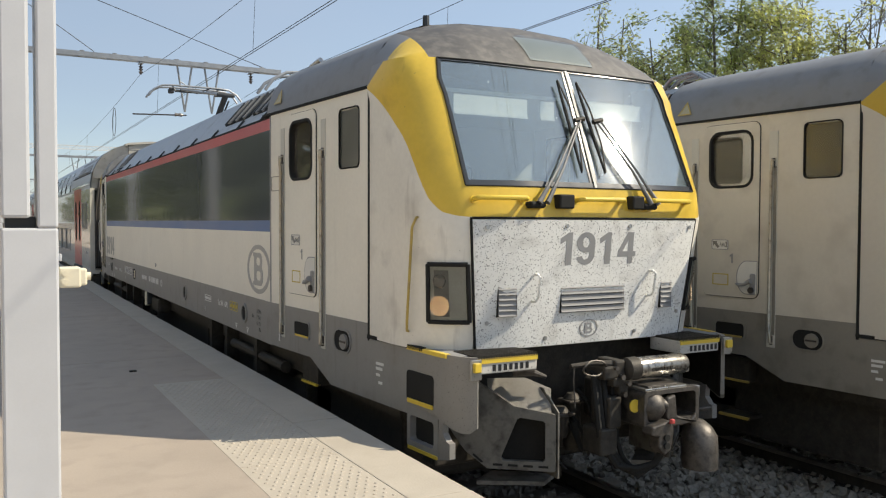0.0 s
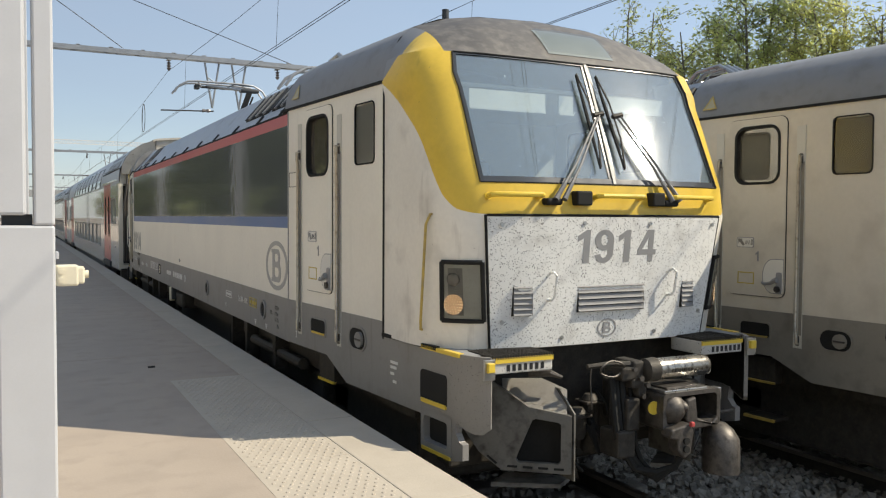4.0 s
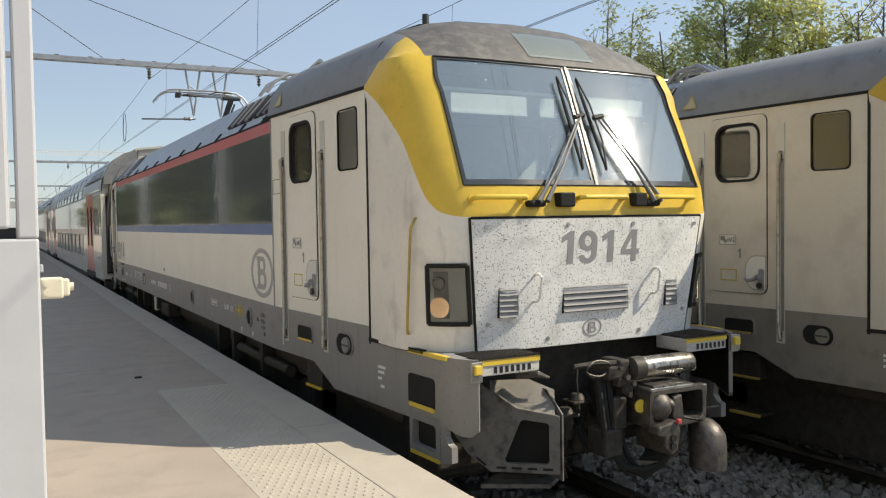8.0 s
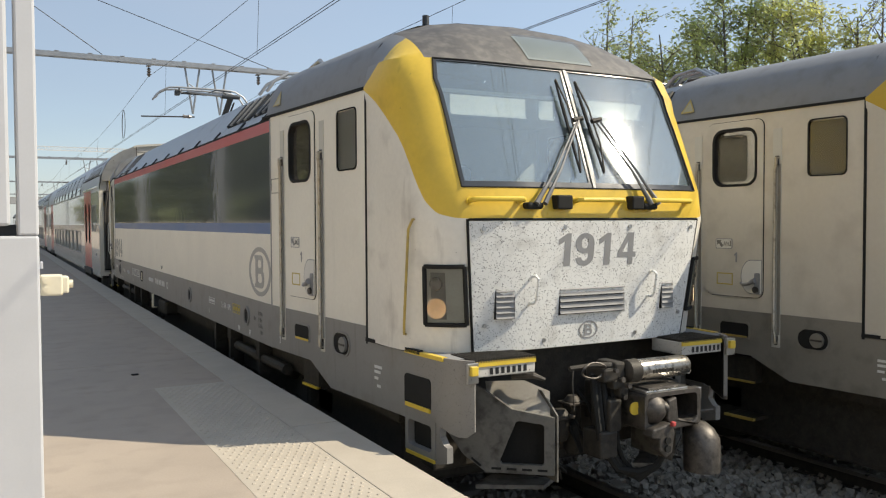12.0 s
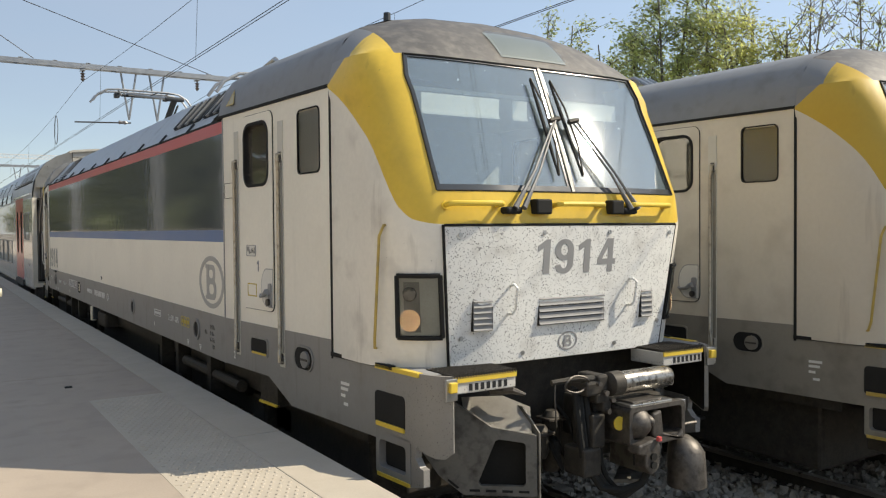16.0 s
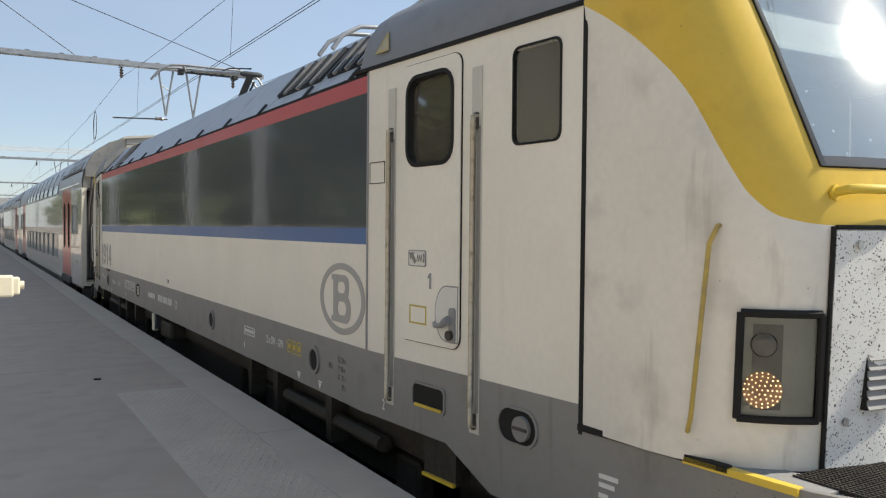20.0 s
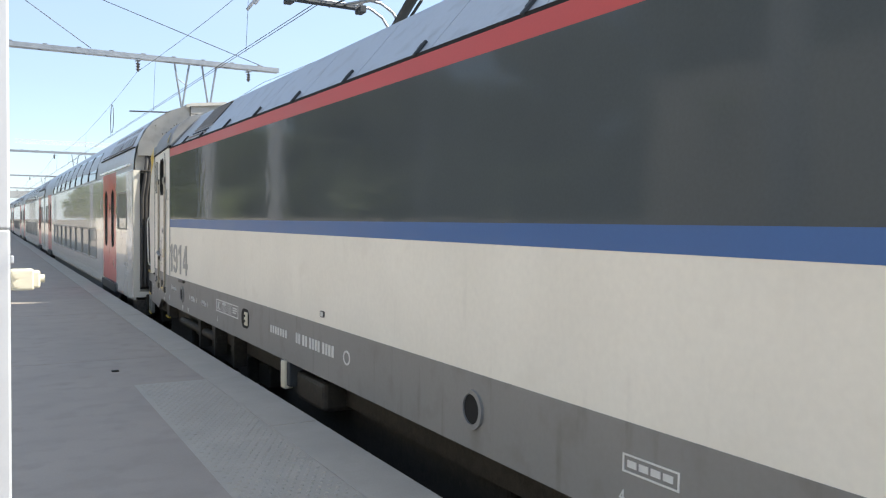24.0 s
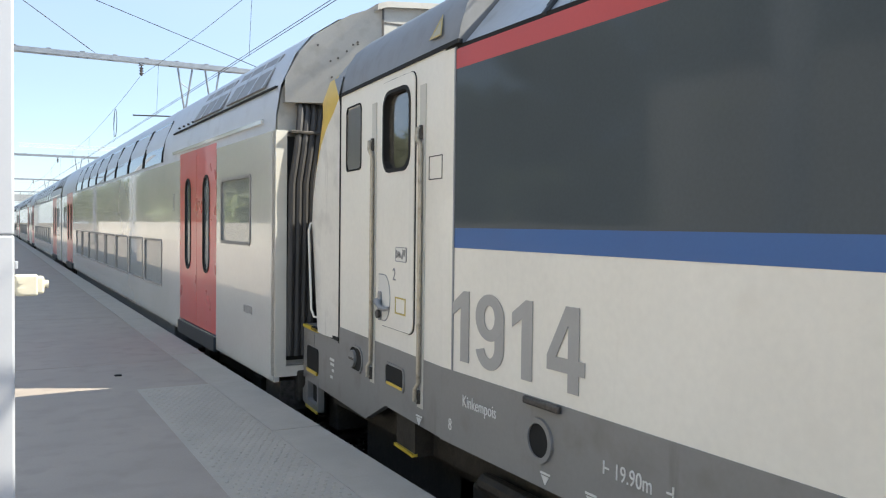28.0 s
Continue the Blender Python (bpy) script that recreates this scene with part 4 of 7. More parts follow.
        flank("bottom_step_edge", box(0.06, 0.1, -7.24, -6.9, -0.37, -0.345), YELLOW, st)
        so = flank("socket", prism(rounded(-8.06, -7.76, 0.43, 0.605, 0.085), "x", -0.009, -0.003), BLACK, label="round cable socket in an oval recess")
        flank("socket_rim", ring(rounded(-8.075, -7.745, 0.415, 0.62, 0.1), rounded(-8.06, -7.76, 0.43, 0.605, 0.085), "x", -0.014, -0.003), GREY, so)
        flank("socket_cap", tube([(-0.003, -7.955, 0.515), (-0.03, -7.955, 0.515)], 0.066, 18), GREY, so, "round grey socket cap", True)
        flank("cap_bar", box(-0.036, -0.028, -8.01, -7.90, 0.507, 0.523), CAST, so)
        flank("service_hatch", ring([(-6.52, 1.845), (-6.32, 1.845), (-6.32, 1.99), (-6.52, 1.99)], [(-6.515, 1.85), (-6.325, 1.85), (-6.325, 1.985), (-6.515, 1.985)], "x", -0.003, 0.0), BLACK, label="outlined service hatch")
        flank("seam", prism([(-8.385, 0.575), (-8.36, 0.575), (-8.36, 2.64), (-8.385, 2.64)], "x", -0.006, 0.02), BLACK, label="black joint between cab and nose")
        flank("bottom_joint", prism([(-9.2, 0.594), (-8.36, 0.594), (-8.36, 0.624), (-9.2, 0.624)], "x", -0.012, 0.02), BLACK)
        flank("warning_triangle", moved(prism([(-0.09, 0), (0.09, 0), (0, 0.156)], "x", -0.003, 0.0), Matrix.Translation((0.008, -6.46, 2.71)) @ pose(0, 0, 0, 0, 19, 0)), FADED, label="small warning triangle on the roof edge")
        flank("triangle_edge", moved(ring([(-0.09, 0), (0.09, 0), (0, 0.156)], [(-0.068, 0.013), (0.068, 0.013), (0, 0.130)], "x", -0.005, -0.002), Matrix.Translation((0.008, -6.46, 2.71)) @ pose(0, 0, 0, 0, 19, 0)), OLDYELLOW)
        flank("eave", prism([(-8.38, 2.61), (-6.1, 2.61), (-6.1, 2.635), (-8.38, 2.635)], "x", -0.012, 0.02), BLACK, label="dark eaves joint")
        for y0, y1, z in ((-8.62, -8.5, 0.40), (-8.60, -8.5, 0.36), (-8.56, -8.5, 0.31), (-8.60, -8.54, 0.25)):
            flank("marking", prism([(y0, z), (y1, z), (y1, z + 0.022), (y0, z + 0.022)], "x", -0.0065, -0.004), PALETEXT)
        # front step box at the corner: a plate that curves in towards the coupler
        plan = [(-0.006, -9.12), (-0.006, -9.4), (-0.002, -9.48), (0.012, -9.56), (0.034, -9.63), (0.064, -9.69), (0.10, -9.73)]
        low = [0.15, 0.14, 0.12, 0.095, 0.08, 0.085, 0.125]
        b = bmesh.new()
        g = [[b.verts.new((x, y, z0 + (0.61 - z0) * k / 3)) for k in range(4)] for (x, y), z0 in zip(plan, low)]
        for r, q in zip(g, g[1:]):
            for k in range(3):
                b.faces.new((r[k], r[k + 1], q[k + 1], q[k]))
        bmesh.ops.recalc_face_normals(b, faces=b.faces[:])
        bmesh.ops.solidify(b, geom=b.faces[:], thickness=0.03)
        sb = flank("step_box", b, STEPGREY, label="curved grey corner step plate spattered with insects", smooth=True)
        # dark inner sheet: puts the shade behind the step plate into colour
        b = bmesh.new()
        g = [[b.verts.new((x + 0.036, y + 0.004, z)) for z in (z0 + 0.012, 0.58)] for (x, y), z0 in zip(plan[:-1], low)]
        for r, q in zip(g, g[1:]):
            b.faces.new((r[0], r[1], q[1], q[0]))
        bmesh.ops.solidify(b, geom=b.faces[:], thickness=0.004)
        flank("step_lining", b, IRON, sb, "black sheet for the shade inside the step plate")
        flank("step_hole", prism(rounded(-9.345, -8.98, 0.20, 0.435, 0.035), "x", -0.012, -0.004), BLACK, sb)
        flank("step_hole_edge", box(-0.02, -0.006, -9.34, -9.0, 0.195, 0.225), YELLOW, sb)
        flank("top_edge", box(-0.012, 0.03, -9.5, -8.98, 0.585, 0.614), YELLOW, sb)
        flank("top_tread", box(0.03, 0.2, -9.58, -9.1, 0.585, 0.606), GRILLE, sb)
        flank("step_leg", ring(rounded(-9.40, -8.98, -0.14, 0.16, 0.02), rounded(-9.345, -9.02, -0.09, 0.10, 0.03), "x", -0.006, 0.05), GREY, sb)
        flank("step_well", box(0.05, 0.07, -9.36, -9.0, -0.1, 0.12), BLACK, sb)
        flank("step_foot", prism([(-9.54, -0.12), (-9.38, -0.16), (-9.38, 0.15), (-9.46, 0.15), (-9.45, 0.05), (-9.50, 0.0), (-9.54, -0.01)], "x", 0.0, 0.05), STEPGREY, sb)
        flank("leg_edge", box(-0.014, 0.0, -9.39, -9.0, -0.155, -0.13), YELLOW, sb)
        flank("corner_lamp", box(0.052, 0.108, -9.77, -9.735, 0.515, 0.58, 0.006), YELLOW, sb, "small yellow marker block")
        flank("lamp_bracket", box(0.035, 0.125, -9.745, -9.725, 0.46, 0.60, 0.004), STEEL, sb)
    # step plates with gratings on both sides of the coupler
    for x0, x1 in ((-1.19, -0.69), (0.70, 1.13)):
        sp = add("step_plate", box(x0, x1, -9.70, -9.36, 0.492, 0.596, 0.008), PLATE, label="pale step plate with a yellow front strip")
        add("yellow_strip", box(x0, x1, -9.710, -9.698, 0.566, 0.602), YELLOW, sp)
        b = bmesh.new()
        for k in range(16):
            y = -9.695 + k * 0.021
            box(x0 + 0.005, x1 - 0.005, y, y + 0.006, 0.594, 0.612, bm=b)
        for k in range(22):
            x = x0 + 0.008 + k * (x1 - x0 - 0.02) / 21
            box(x, x + 0.006, -9.695, -9.365, 0.594, 0.614, bm=b)
        add("grating", b, IRON, sp, "dark open grating")
        b = bmesh.new()
        for k in range(24):
            x = x0 + 0.01 + k * (x1 - x0 - 0.02) / 23
            prism([(x - 0.006, 0.594), (x + 0.006, 0.594), (x, 0.622)], "y", -9.712, -9.70, bm=b)
        add("anti_slip_teeth", b, IRON, sp)
        for k in range(7):
            xa = x0 + (x1 - x0) * 0.25 + k * 0.046
            add("brand_bar", box(xa, xa + 0.026, -9.7025, -9.698, 0.508, 0.552), BLACKTEXT, sp)
    # rail guards: swept plates, shade painted into the dark faces, sunlight into the pale sloping top
    for s in (-1, 1):
        swept = Matrix(((s * 0.77, s * 0.64, 0, s * 0.557), (0.64, -0.77, 0, -9.75), (0, 0, 1, 0), (0, 0, 0, 1)))
        def guard(name, bm, mat, parent, label=""):
            moved(bm, swept)
            bmesh.ops.recalc_face_normals(bm, faces=bm.faces[:])
            return add(name, bm, mat, parent, label)
        hole = [(0.073, 0.10), (0.073, -0.165), (0.09, -0.183), (0.375, -0.186), (0.392, -0.165), (0.275, 0.12), (0.25, 0.131), (0.09, 0.112)]
        rim = [(0.0, 0.16), (0.0, -0.247), (0.02, -0.25), (0.49, -0.25), (0.51, -0.235), (0.32, 0.205), (0.301, 0.212), (0.02, 0.167)]
        dp = guard("deflector", ring(rim, hole, "y", -0.02, 0.02), GUARDSHADE, loco, "dark grey swept rail guard with a window")
        guard("guard_wing", prism([(0.301, 0.212), (0.32, 0.205), (0.51, -0.235), (0.655, -0.128), (0.82, 0.10), (0.80, 0.42), (0.60, 0.40), (0.49, 0.336)], "y", -0.02, 0.02), GUARDSHADE, dp)
        # black sheet that stands in for the shade behind the guard's window
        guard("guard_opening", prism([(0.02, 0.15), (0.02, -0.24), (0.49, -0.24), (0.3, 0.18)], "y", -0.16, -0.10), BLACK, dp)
        for k in range(4):
            guard("guard_slot", box(0.05 + 0.11 * k, 0.12 + 0.11 * k, 0.018, 0.0225, -0.226, -0.21), BLACK, dp)
        guard("guard_slot", prism([(0.52, -0.20), (0.535, -0.21), (0.60, -0.155), (0.59, -0.145)], "y", 0.018, 0.0225), BLACK, dp)
        top = bmesh.new()
        top.faces.new([top.verts.new((s * x, y, z)) for x, y, z in ((0.582, -9.729, 0.167), (0.789, -9.557, 0.212), (0.890, -9.365, 0.311), (0.855, -9.294, 0.374), (0.598, -9.424, 0.377), (0.478, -9.580, 0.311))])
        bmesh.ops.solidify(top, geom=top.faces[:], thickness=0.012)
        bmesh.ops.recalc_face_normals(top, faces=top.faces[:])
        add("guard_top", top, GUARDLIT, dp, "sloping top plate in a lighter, sunlit tone")
        add("guard_side", prism([(-9.765, -0.3), (-9.765, 0.175), (-9.580, 0.321), (-9.3, 0.331), (-9.3, -0.3)], "x", *sorted((s * 0.535, s * 0.547))), GUARDSHADE, dp)
        add("guard_flap", prism([(-0.38, -9.5), (-0.56, -9.62), (-0.98, -9.36), (-0.75, -9.2)] if s < 0 else [(0.38, -9.5), (0.75, -9.2), (0.98, -9.36), (0.56, -9.62)], "z", -0.39, -0.36), GUARDSHADE, dp)
        add("guard_lever", tube([(s * 0.72, -9.45, 0.42), (s * 0.62, -9.58, 0.44), (s * 0.55, -9.62, 0.41)], [0.02, 0.024, 0.012], 8), CAST, dp, smooth=True)
    add("headstock", box(-1.2, 1.2, -9.12, -8.9, -0.3, 0.58, 0.02), IRON, label="black headstock behind the coupler")
    # automatic coupler
    cp = add("coupler", ring(rounded(0.07, 0.62, 0.03, 0.30, 0.035), rounded(0.10, 0.585, 0.075, 0.27, 0.03), "y", -9.98, -9.70), CAST, label="grimy cast automatic coupler")
    add("coupler_back", box(0.05, 0.66, -9.72, -9.3, 0.0, 0.31, 0.02), IRON, cp)
    add("coupler_lip", box(0.09, 0.50, -9.97, -9.70, 0.298, 0.318, 0.005), STEEL, cp, "worn bright upper edge")
    add("coupler_lip", box(0.13, 0.42, -9.95, -9.76, 0.318, 0.334, 0.005), CAST, cp)
    add("coupler_beak", tube([(0.185, -9.7, 0.175), (0.185, -9.90, 0.175), (0.188, -9.95, 0.172), (0.192, -9.99, 0.168), (0.197, -10.02, 0.162), (0.20, -10.035, 0.158)], [0.125, 0.122, 0.112, 0.09, 0.055, 0.012], 22), CAST, cp, "rounded cast beak", True)
    add("beak_nose", tube([(0.225, -9.93, 0.20), (0.24, -10.0, 0.195), (0.247, -10.025, 0.19), (0.25, -10.035, 0.187)], [0.05, 0.042, 0.025, 0.006], 14), CAST, cp, smooth=True)
    add("beak_wedge", prism([(0.28, 0.24), (0.36, 0.26), (0.38, 0.10), (0.52, 0.05), (0.58, 0.10), (0.585, 0.03), (0.33, 0.02), (0.27, 0.10)], "y", -10.0, -9.9, 0.012), CAST, cp)
    add("coupler_arm", prism([(0.08, 0.06), (0.26, 0.09), (0.29, 0.02), (0.26, -0.13), (0.2, -0.16), (0.14, -0.10), (0.14, -0.02), (0.07, 0.0)], "y", -10.06, -9.95, 0.012), CAST, cp)
    for z in (-0.03, -0.09):
        add("arm_eye", tube([(0.21, -10.05, z), (0.21, -10.075, z)], 0.026, 12), BLACK, cp, smooth=True)
    add("red_mark", box(0.235, 0.27, -10.09, -10.06, 0.07, 0.105, 0.008), RED, cp, "red paint mark")
    b = bmesh.new()
    rings_ = []
    for cy_, cz_, r_ in ((-9.965, -0.33, 0.142), (-9.96, -0.2, 0.139), (-9.955, -0.085, 0.134), (-9.935, -0.02, 0.108), (-9.91, 0.02, 0.07), (-9.90, 0.032, 0.02)):
        rings_.append([b.verts.new((0.655 + r_ * math.cos(k * math.pi / 6 + 0.2), cy_ + r_ * math.sin(k * math.pi / 6 + 0.2), cz_)) for k in range(12)])
    for r, q in zip(rings_, rings_[1:]):
        for k in range(12):
            b.faces.new((r[k], r[(k + 1) % 12], q[(k + 1) % 12], q[k]))
    b.faces.new(rings_[-1])
    bmesh.ops.recalc_face_normals(b, faces=b.faces[:])
    add("guide_hood", b, CAST, cp, "domed rusty grey guide hood", True)
    add("air_cylinder", tube([(0.14, -9.80, 0.445), (0.60, -9.80, 0.445), (0.63, -9.80, 0.445)], [0.08, 0.08, 0.07], 24), OILED, cp, "oily steel electric coupler cylinder", True)
    add("cylinder_cap", tube([(0.03, -9.80, 0.445), (0.05, -9.80, 0.445), (0.14, -9.80, 0.445), (0.15, -9.80, 0.445)], [0.05, 0.085, 0.088, 0.08], 20), IRON, cp, smooth=True)
    add("cylinder_pin", ring(oval(0.655, 0.40, 0.026, 0.026, 14), oval(0.655, 0.40, 0.015, 0.015, 14), "y", -9.82, -9.80), STEEL, cp)
    for k in range(7):
        add("cylinder_mark", box(0.24 + 0.03 * k, 0.262 + 0.03 * k, -9.884, -9.870, 0.425, 0.45), IRON, cp)
    add("yellow_disc", tube([(0.045, -9.90, 0.19), (0.045, -9.912, 0.19)], 0.048, 20), YELLOW, cp, "round yellow tag")
    add("uncoupling_lever", tube([(0.6, -9.8, 0.10), (0.74, -9.86, 0.08), (0.85, -9.88, 0.085)], 0.014, 6), CAST, cp)
    add("end_bracket", box(0.60, 0.64, -9.97, -9.90, 0.21, 0.30, 0.006), STEEL, cp)
    for x, z, w, h in ((-0.02, 0.46, 0.05, 0.06), (-0.10, 0.43, 0.07, 0.05), (-0.02, 0.36, 0.06, 0.04), (0.02, 0.30, 0.04, 0.05), (-0.06, 0.13, 0.06, 0.12), (-0.12, -0.08, 0.08, 0.1)):
        add("valve_block", box(x - w, x + w, -9.82, -9.6, z - h, z + h, 0.018), IRON, cp)
    for x, y, z, r in ((-0.03, -9.84, 0.40, 0.022), (0.02, -9.85, 0.35, 0.02), (-0.09, -9.84, 0.47, 0.018), (-0.01, -9.84, 0.27, 0.02)):
        add("union_nut", tube([(x, y, z), (x, y - 0.03, z)], r, 6), CAST, cp)
    rng = random.Random(4)
    for k, (x, z) in enumerate(((-0.19, 0.37), (-0.15, 0.36), (-0.10, 0.34), (-0.02, 0.30))):
        hose = [(x + 0.1, -9.55, z + 0.06), (x, -9.72, z + 0.04), (x - 0.015, -9.76, z - 0.12), (x + 0.01, -9.78, z - 0.4), (x + 0.05, -9.79, -0.12 - 0.03 * k), (x + 0.16, -9.8, -0.27 - 0.02 * k),
                (0.10, -9.88, -0.29 - 0.02 * k), (0.20, -9.96, -0.24), (0.24, -10.0, -0.13)]
        add("brake_hose", tube(hose, 0.02 if k % 2 else 0.026, 8), BLACK, cp, "black rubber brake hose", True)
    for k in range(9):
        a, c = rng.uniform(-0.45, 0.1), rng.uniform(-0.12, 0.3)
        pts = [(a, -9.3, c), (a + rng.uniform(-.1, .1), -9.5, c - 0.06), (a + rng.uniform(-.12, .15), -9.55, c - rng.uniform(0.1, 0.3)), (a + rng.uniform(-.1, .25), -9.45, c - rng.uniform(0.05, 0.35))]
        add("control_cable", tube(pts, rng.choice((0.009, 0.012, 0.018)), 6), BLACK if k % 3 else IRON, cp, smooth=True)
    add("cable_loop", tube([(-0.245 + 0.105 * math.cos(a / 3), -9.8 - 0.01 * math.sin(a), 0.475 + 0.055 * math.sin(a / 3)) for a in range(0, 19)], 0.0075, 6), CAST, cp, "bare wire loop", True)
    add("crossbar", tube([(-0.42, -9.74, 0.495), (-0.2, -9.76, 0.505), (0.02, -9.78, 0.48)], [0.018, 0.022, 0.03], 8), IRON, cp, smooth=True)
    add("chain", tube([(-0.395, -9.75, 0.49), (-0.40, -9.75, 0.40), (-0.385, -9.75, 0.19)], 0.006, 5), CAST, cp)
    for x, y, z0, z1 in ((-0.45, -9.42, -0.02, 0.2), (-0.25, -9.4, -0.12, 0.12), (-0.36, -9.35, -0.3, 0.0), (-0.1, -9.35, -0.25, 0.2)):
        add("valve_body", tube([(x, y, z0), (x, y, z0 + 0.04), (x, y, z1 - 0.04), (x, y, z1)], [0.05, 0.07, 0.07, 0.04], 10), IRON, cp, smooth=True)
        add("valve_flange", box(x - 0.085, x + 0.085, y - 0.08, y + 0.08, z1 - 0.07, z1 - 0.045, 0.008), CAST, cp)
    # inside the cab
    add("cab_back_wall", box(-1.38, 1.38, -6.75, -6.7, 0.8, 2.6), CABWALL, label="beige rear wall of the cab")
    add("cab_desk", prism([(-9.2, 0.9), (-8.5, 0.9), (-8.5, 1.65), (-9.15, 1.79), (-9.28, 1.77)], "x", -0.95, 0.95, 0.02), CABDARK, label="dark driver's desk")
    add("cab_lining", prism([(-1.3, -6.75), (1.3, -6.75), (1.3, -8.35), (1.02, -8.78), (-1.02, -8.78), (-1.3, -8.35)], "z", 2.57, 2.6), CABWALL)
    add("cab_floor", box(-1.3, 1.3, -8.35, -6.7, 0.8, 0.84), CABDARK)
    for x0, x1, z0, z1 in BLINDS:
        add("sun_blind", box(x0, x1, -8.93, -8.92, z0, z1), PALEBLIND, label="pale sun blind behind the windscreen")
        add("blind_rod", box(x0, x1, -8.945, -8.925, z0 - 0.015, z0), PALETEXT)
    add("driver_seat", box(-0.75, -0.3, -8.2, -7.75, 1.1, 2.05, 0.06), CABDARK, label="dark driver's seat", smooth=True)


def bogie(owner, y, wheels, base, radius):
    fr = part("bogie_frame", box(-1.12, -0.95, y - base / 2 - 0.55, y + base / 2 + 0.55, -0.38, -0.12, 0.03), IRON, owner, "grimy bogie side frame")
    part("bogie_frame", box(0.95, 1.12, y - base / 2 - 0.55, y + base / 2 + 0.55, -0.38, -0.12, 0.03), IRON, owner)
    part("bolster", box(-0.95, 0.95, y - 0.4, y + 0.4, -0.3, 0.05, 0.03), IRON, owner)
    part("brake_gear", box(-0.6, 0.6, y - base / 2 - 0.3, y + base / 2 + 0.3, -0.66, -0.3, 0.03), IRON, owner)
    for k in (-1, 1):
        for s in (-1, 1):
            part("spring", tube([(s * 1.05, y + k * 0.45, -0.12), (s * 1.05, y + k * 0.45, 0.2)], 0.11, 12), IRON, fr, smooth=True)
            part("axle_box", box(s * 1.18 - 0.07, s * 1.18 + 0.07, y + k * base / 2 - 0.17, y + k * base / 2 + 0.17, RAIL + radius - 0.16, RAIL + radius + 0.16, 0.03), IRON, fr)
            part("damper", tube([(s * 1.2, y + k * 0.2, -0.05), (s * 1.2, y + k * 1.1, -0.1)], 0.05, 10), IRON, fr, smooth=True)
        b = tube([(-0.78, 0, 0), (0.78, 0, 0)], 0.085, 10)
        for s in (-1, 1):
            tube([(s * 0.66, 0, 0), (s * 0.69, 0, 0), (s * 0.69, 0, 0), (s * 0.83, 0, 0)], [radius + 0.03, radius + 0.03, radius, radius], 28, b)
            for a in range(6):
                box(s * 0.83 - 0.01, s * 0.83 + 0.012, 0.12, radius - 0.1, -0.02, 0.02, bm=b) if a == 0 else None
        ax = part("wheelset", b, IRON, owner, "dark steel wheelset", True)
        ax.location = (0, y + k * base / 2, RAIL + radius)
        wheels.append((ax, radius))


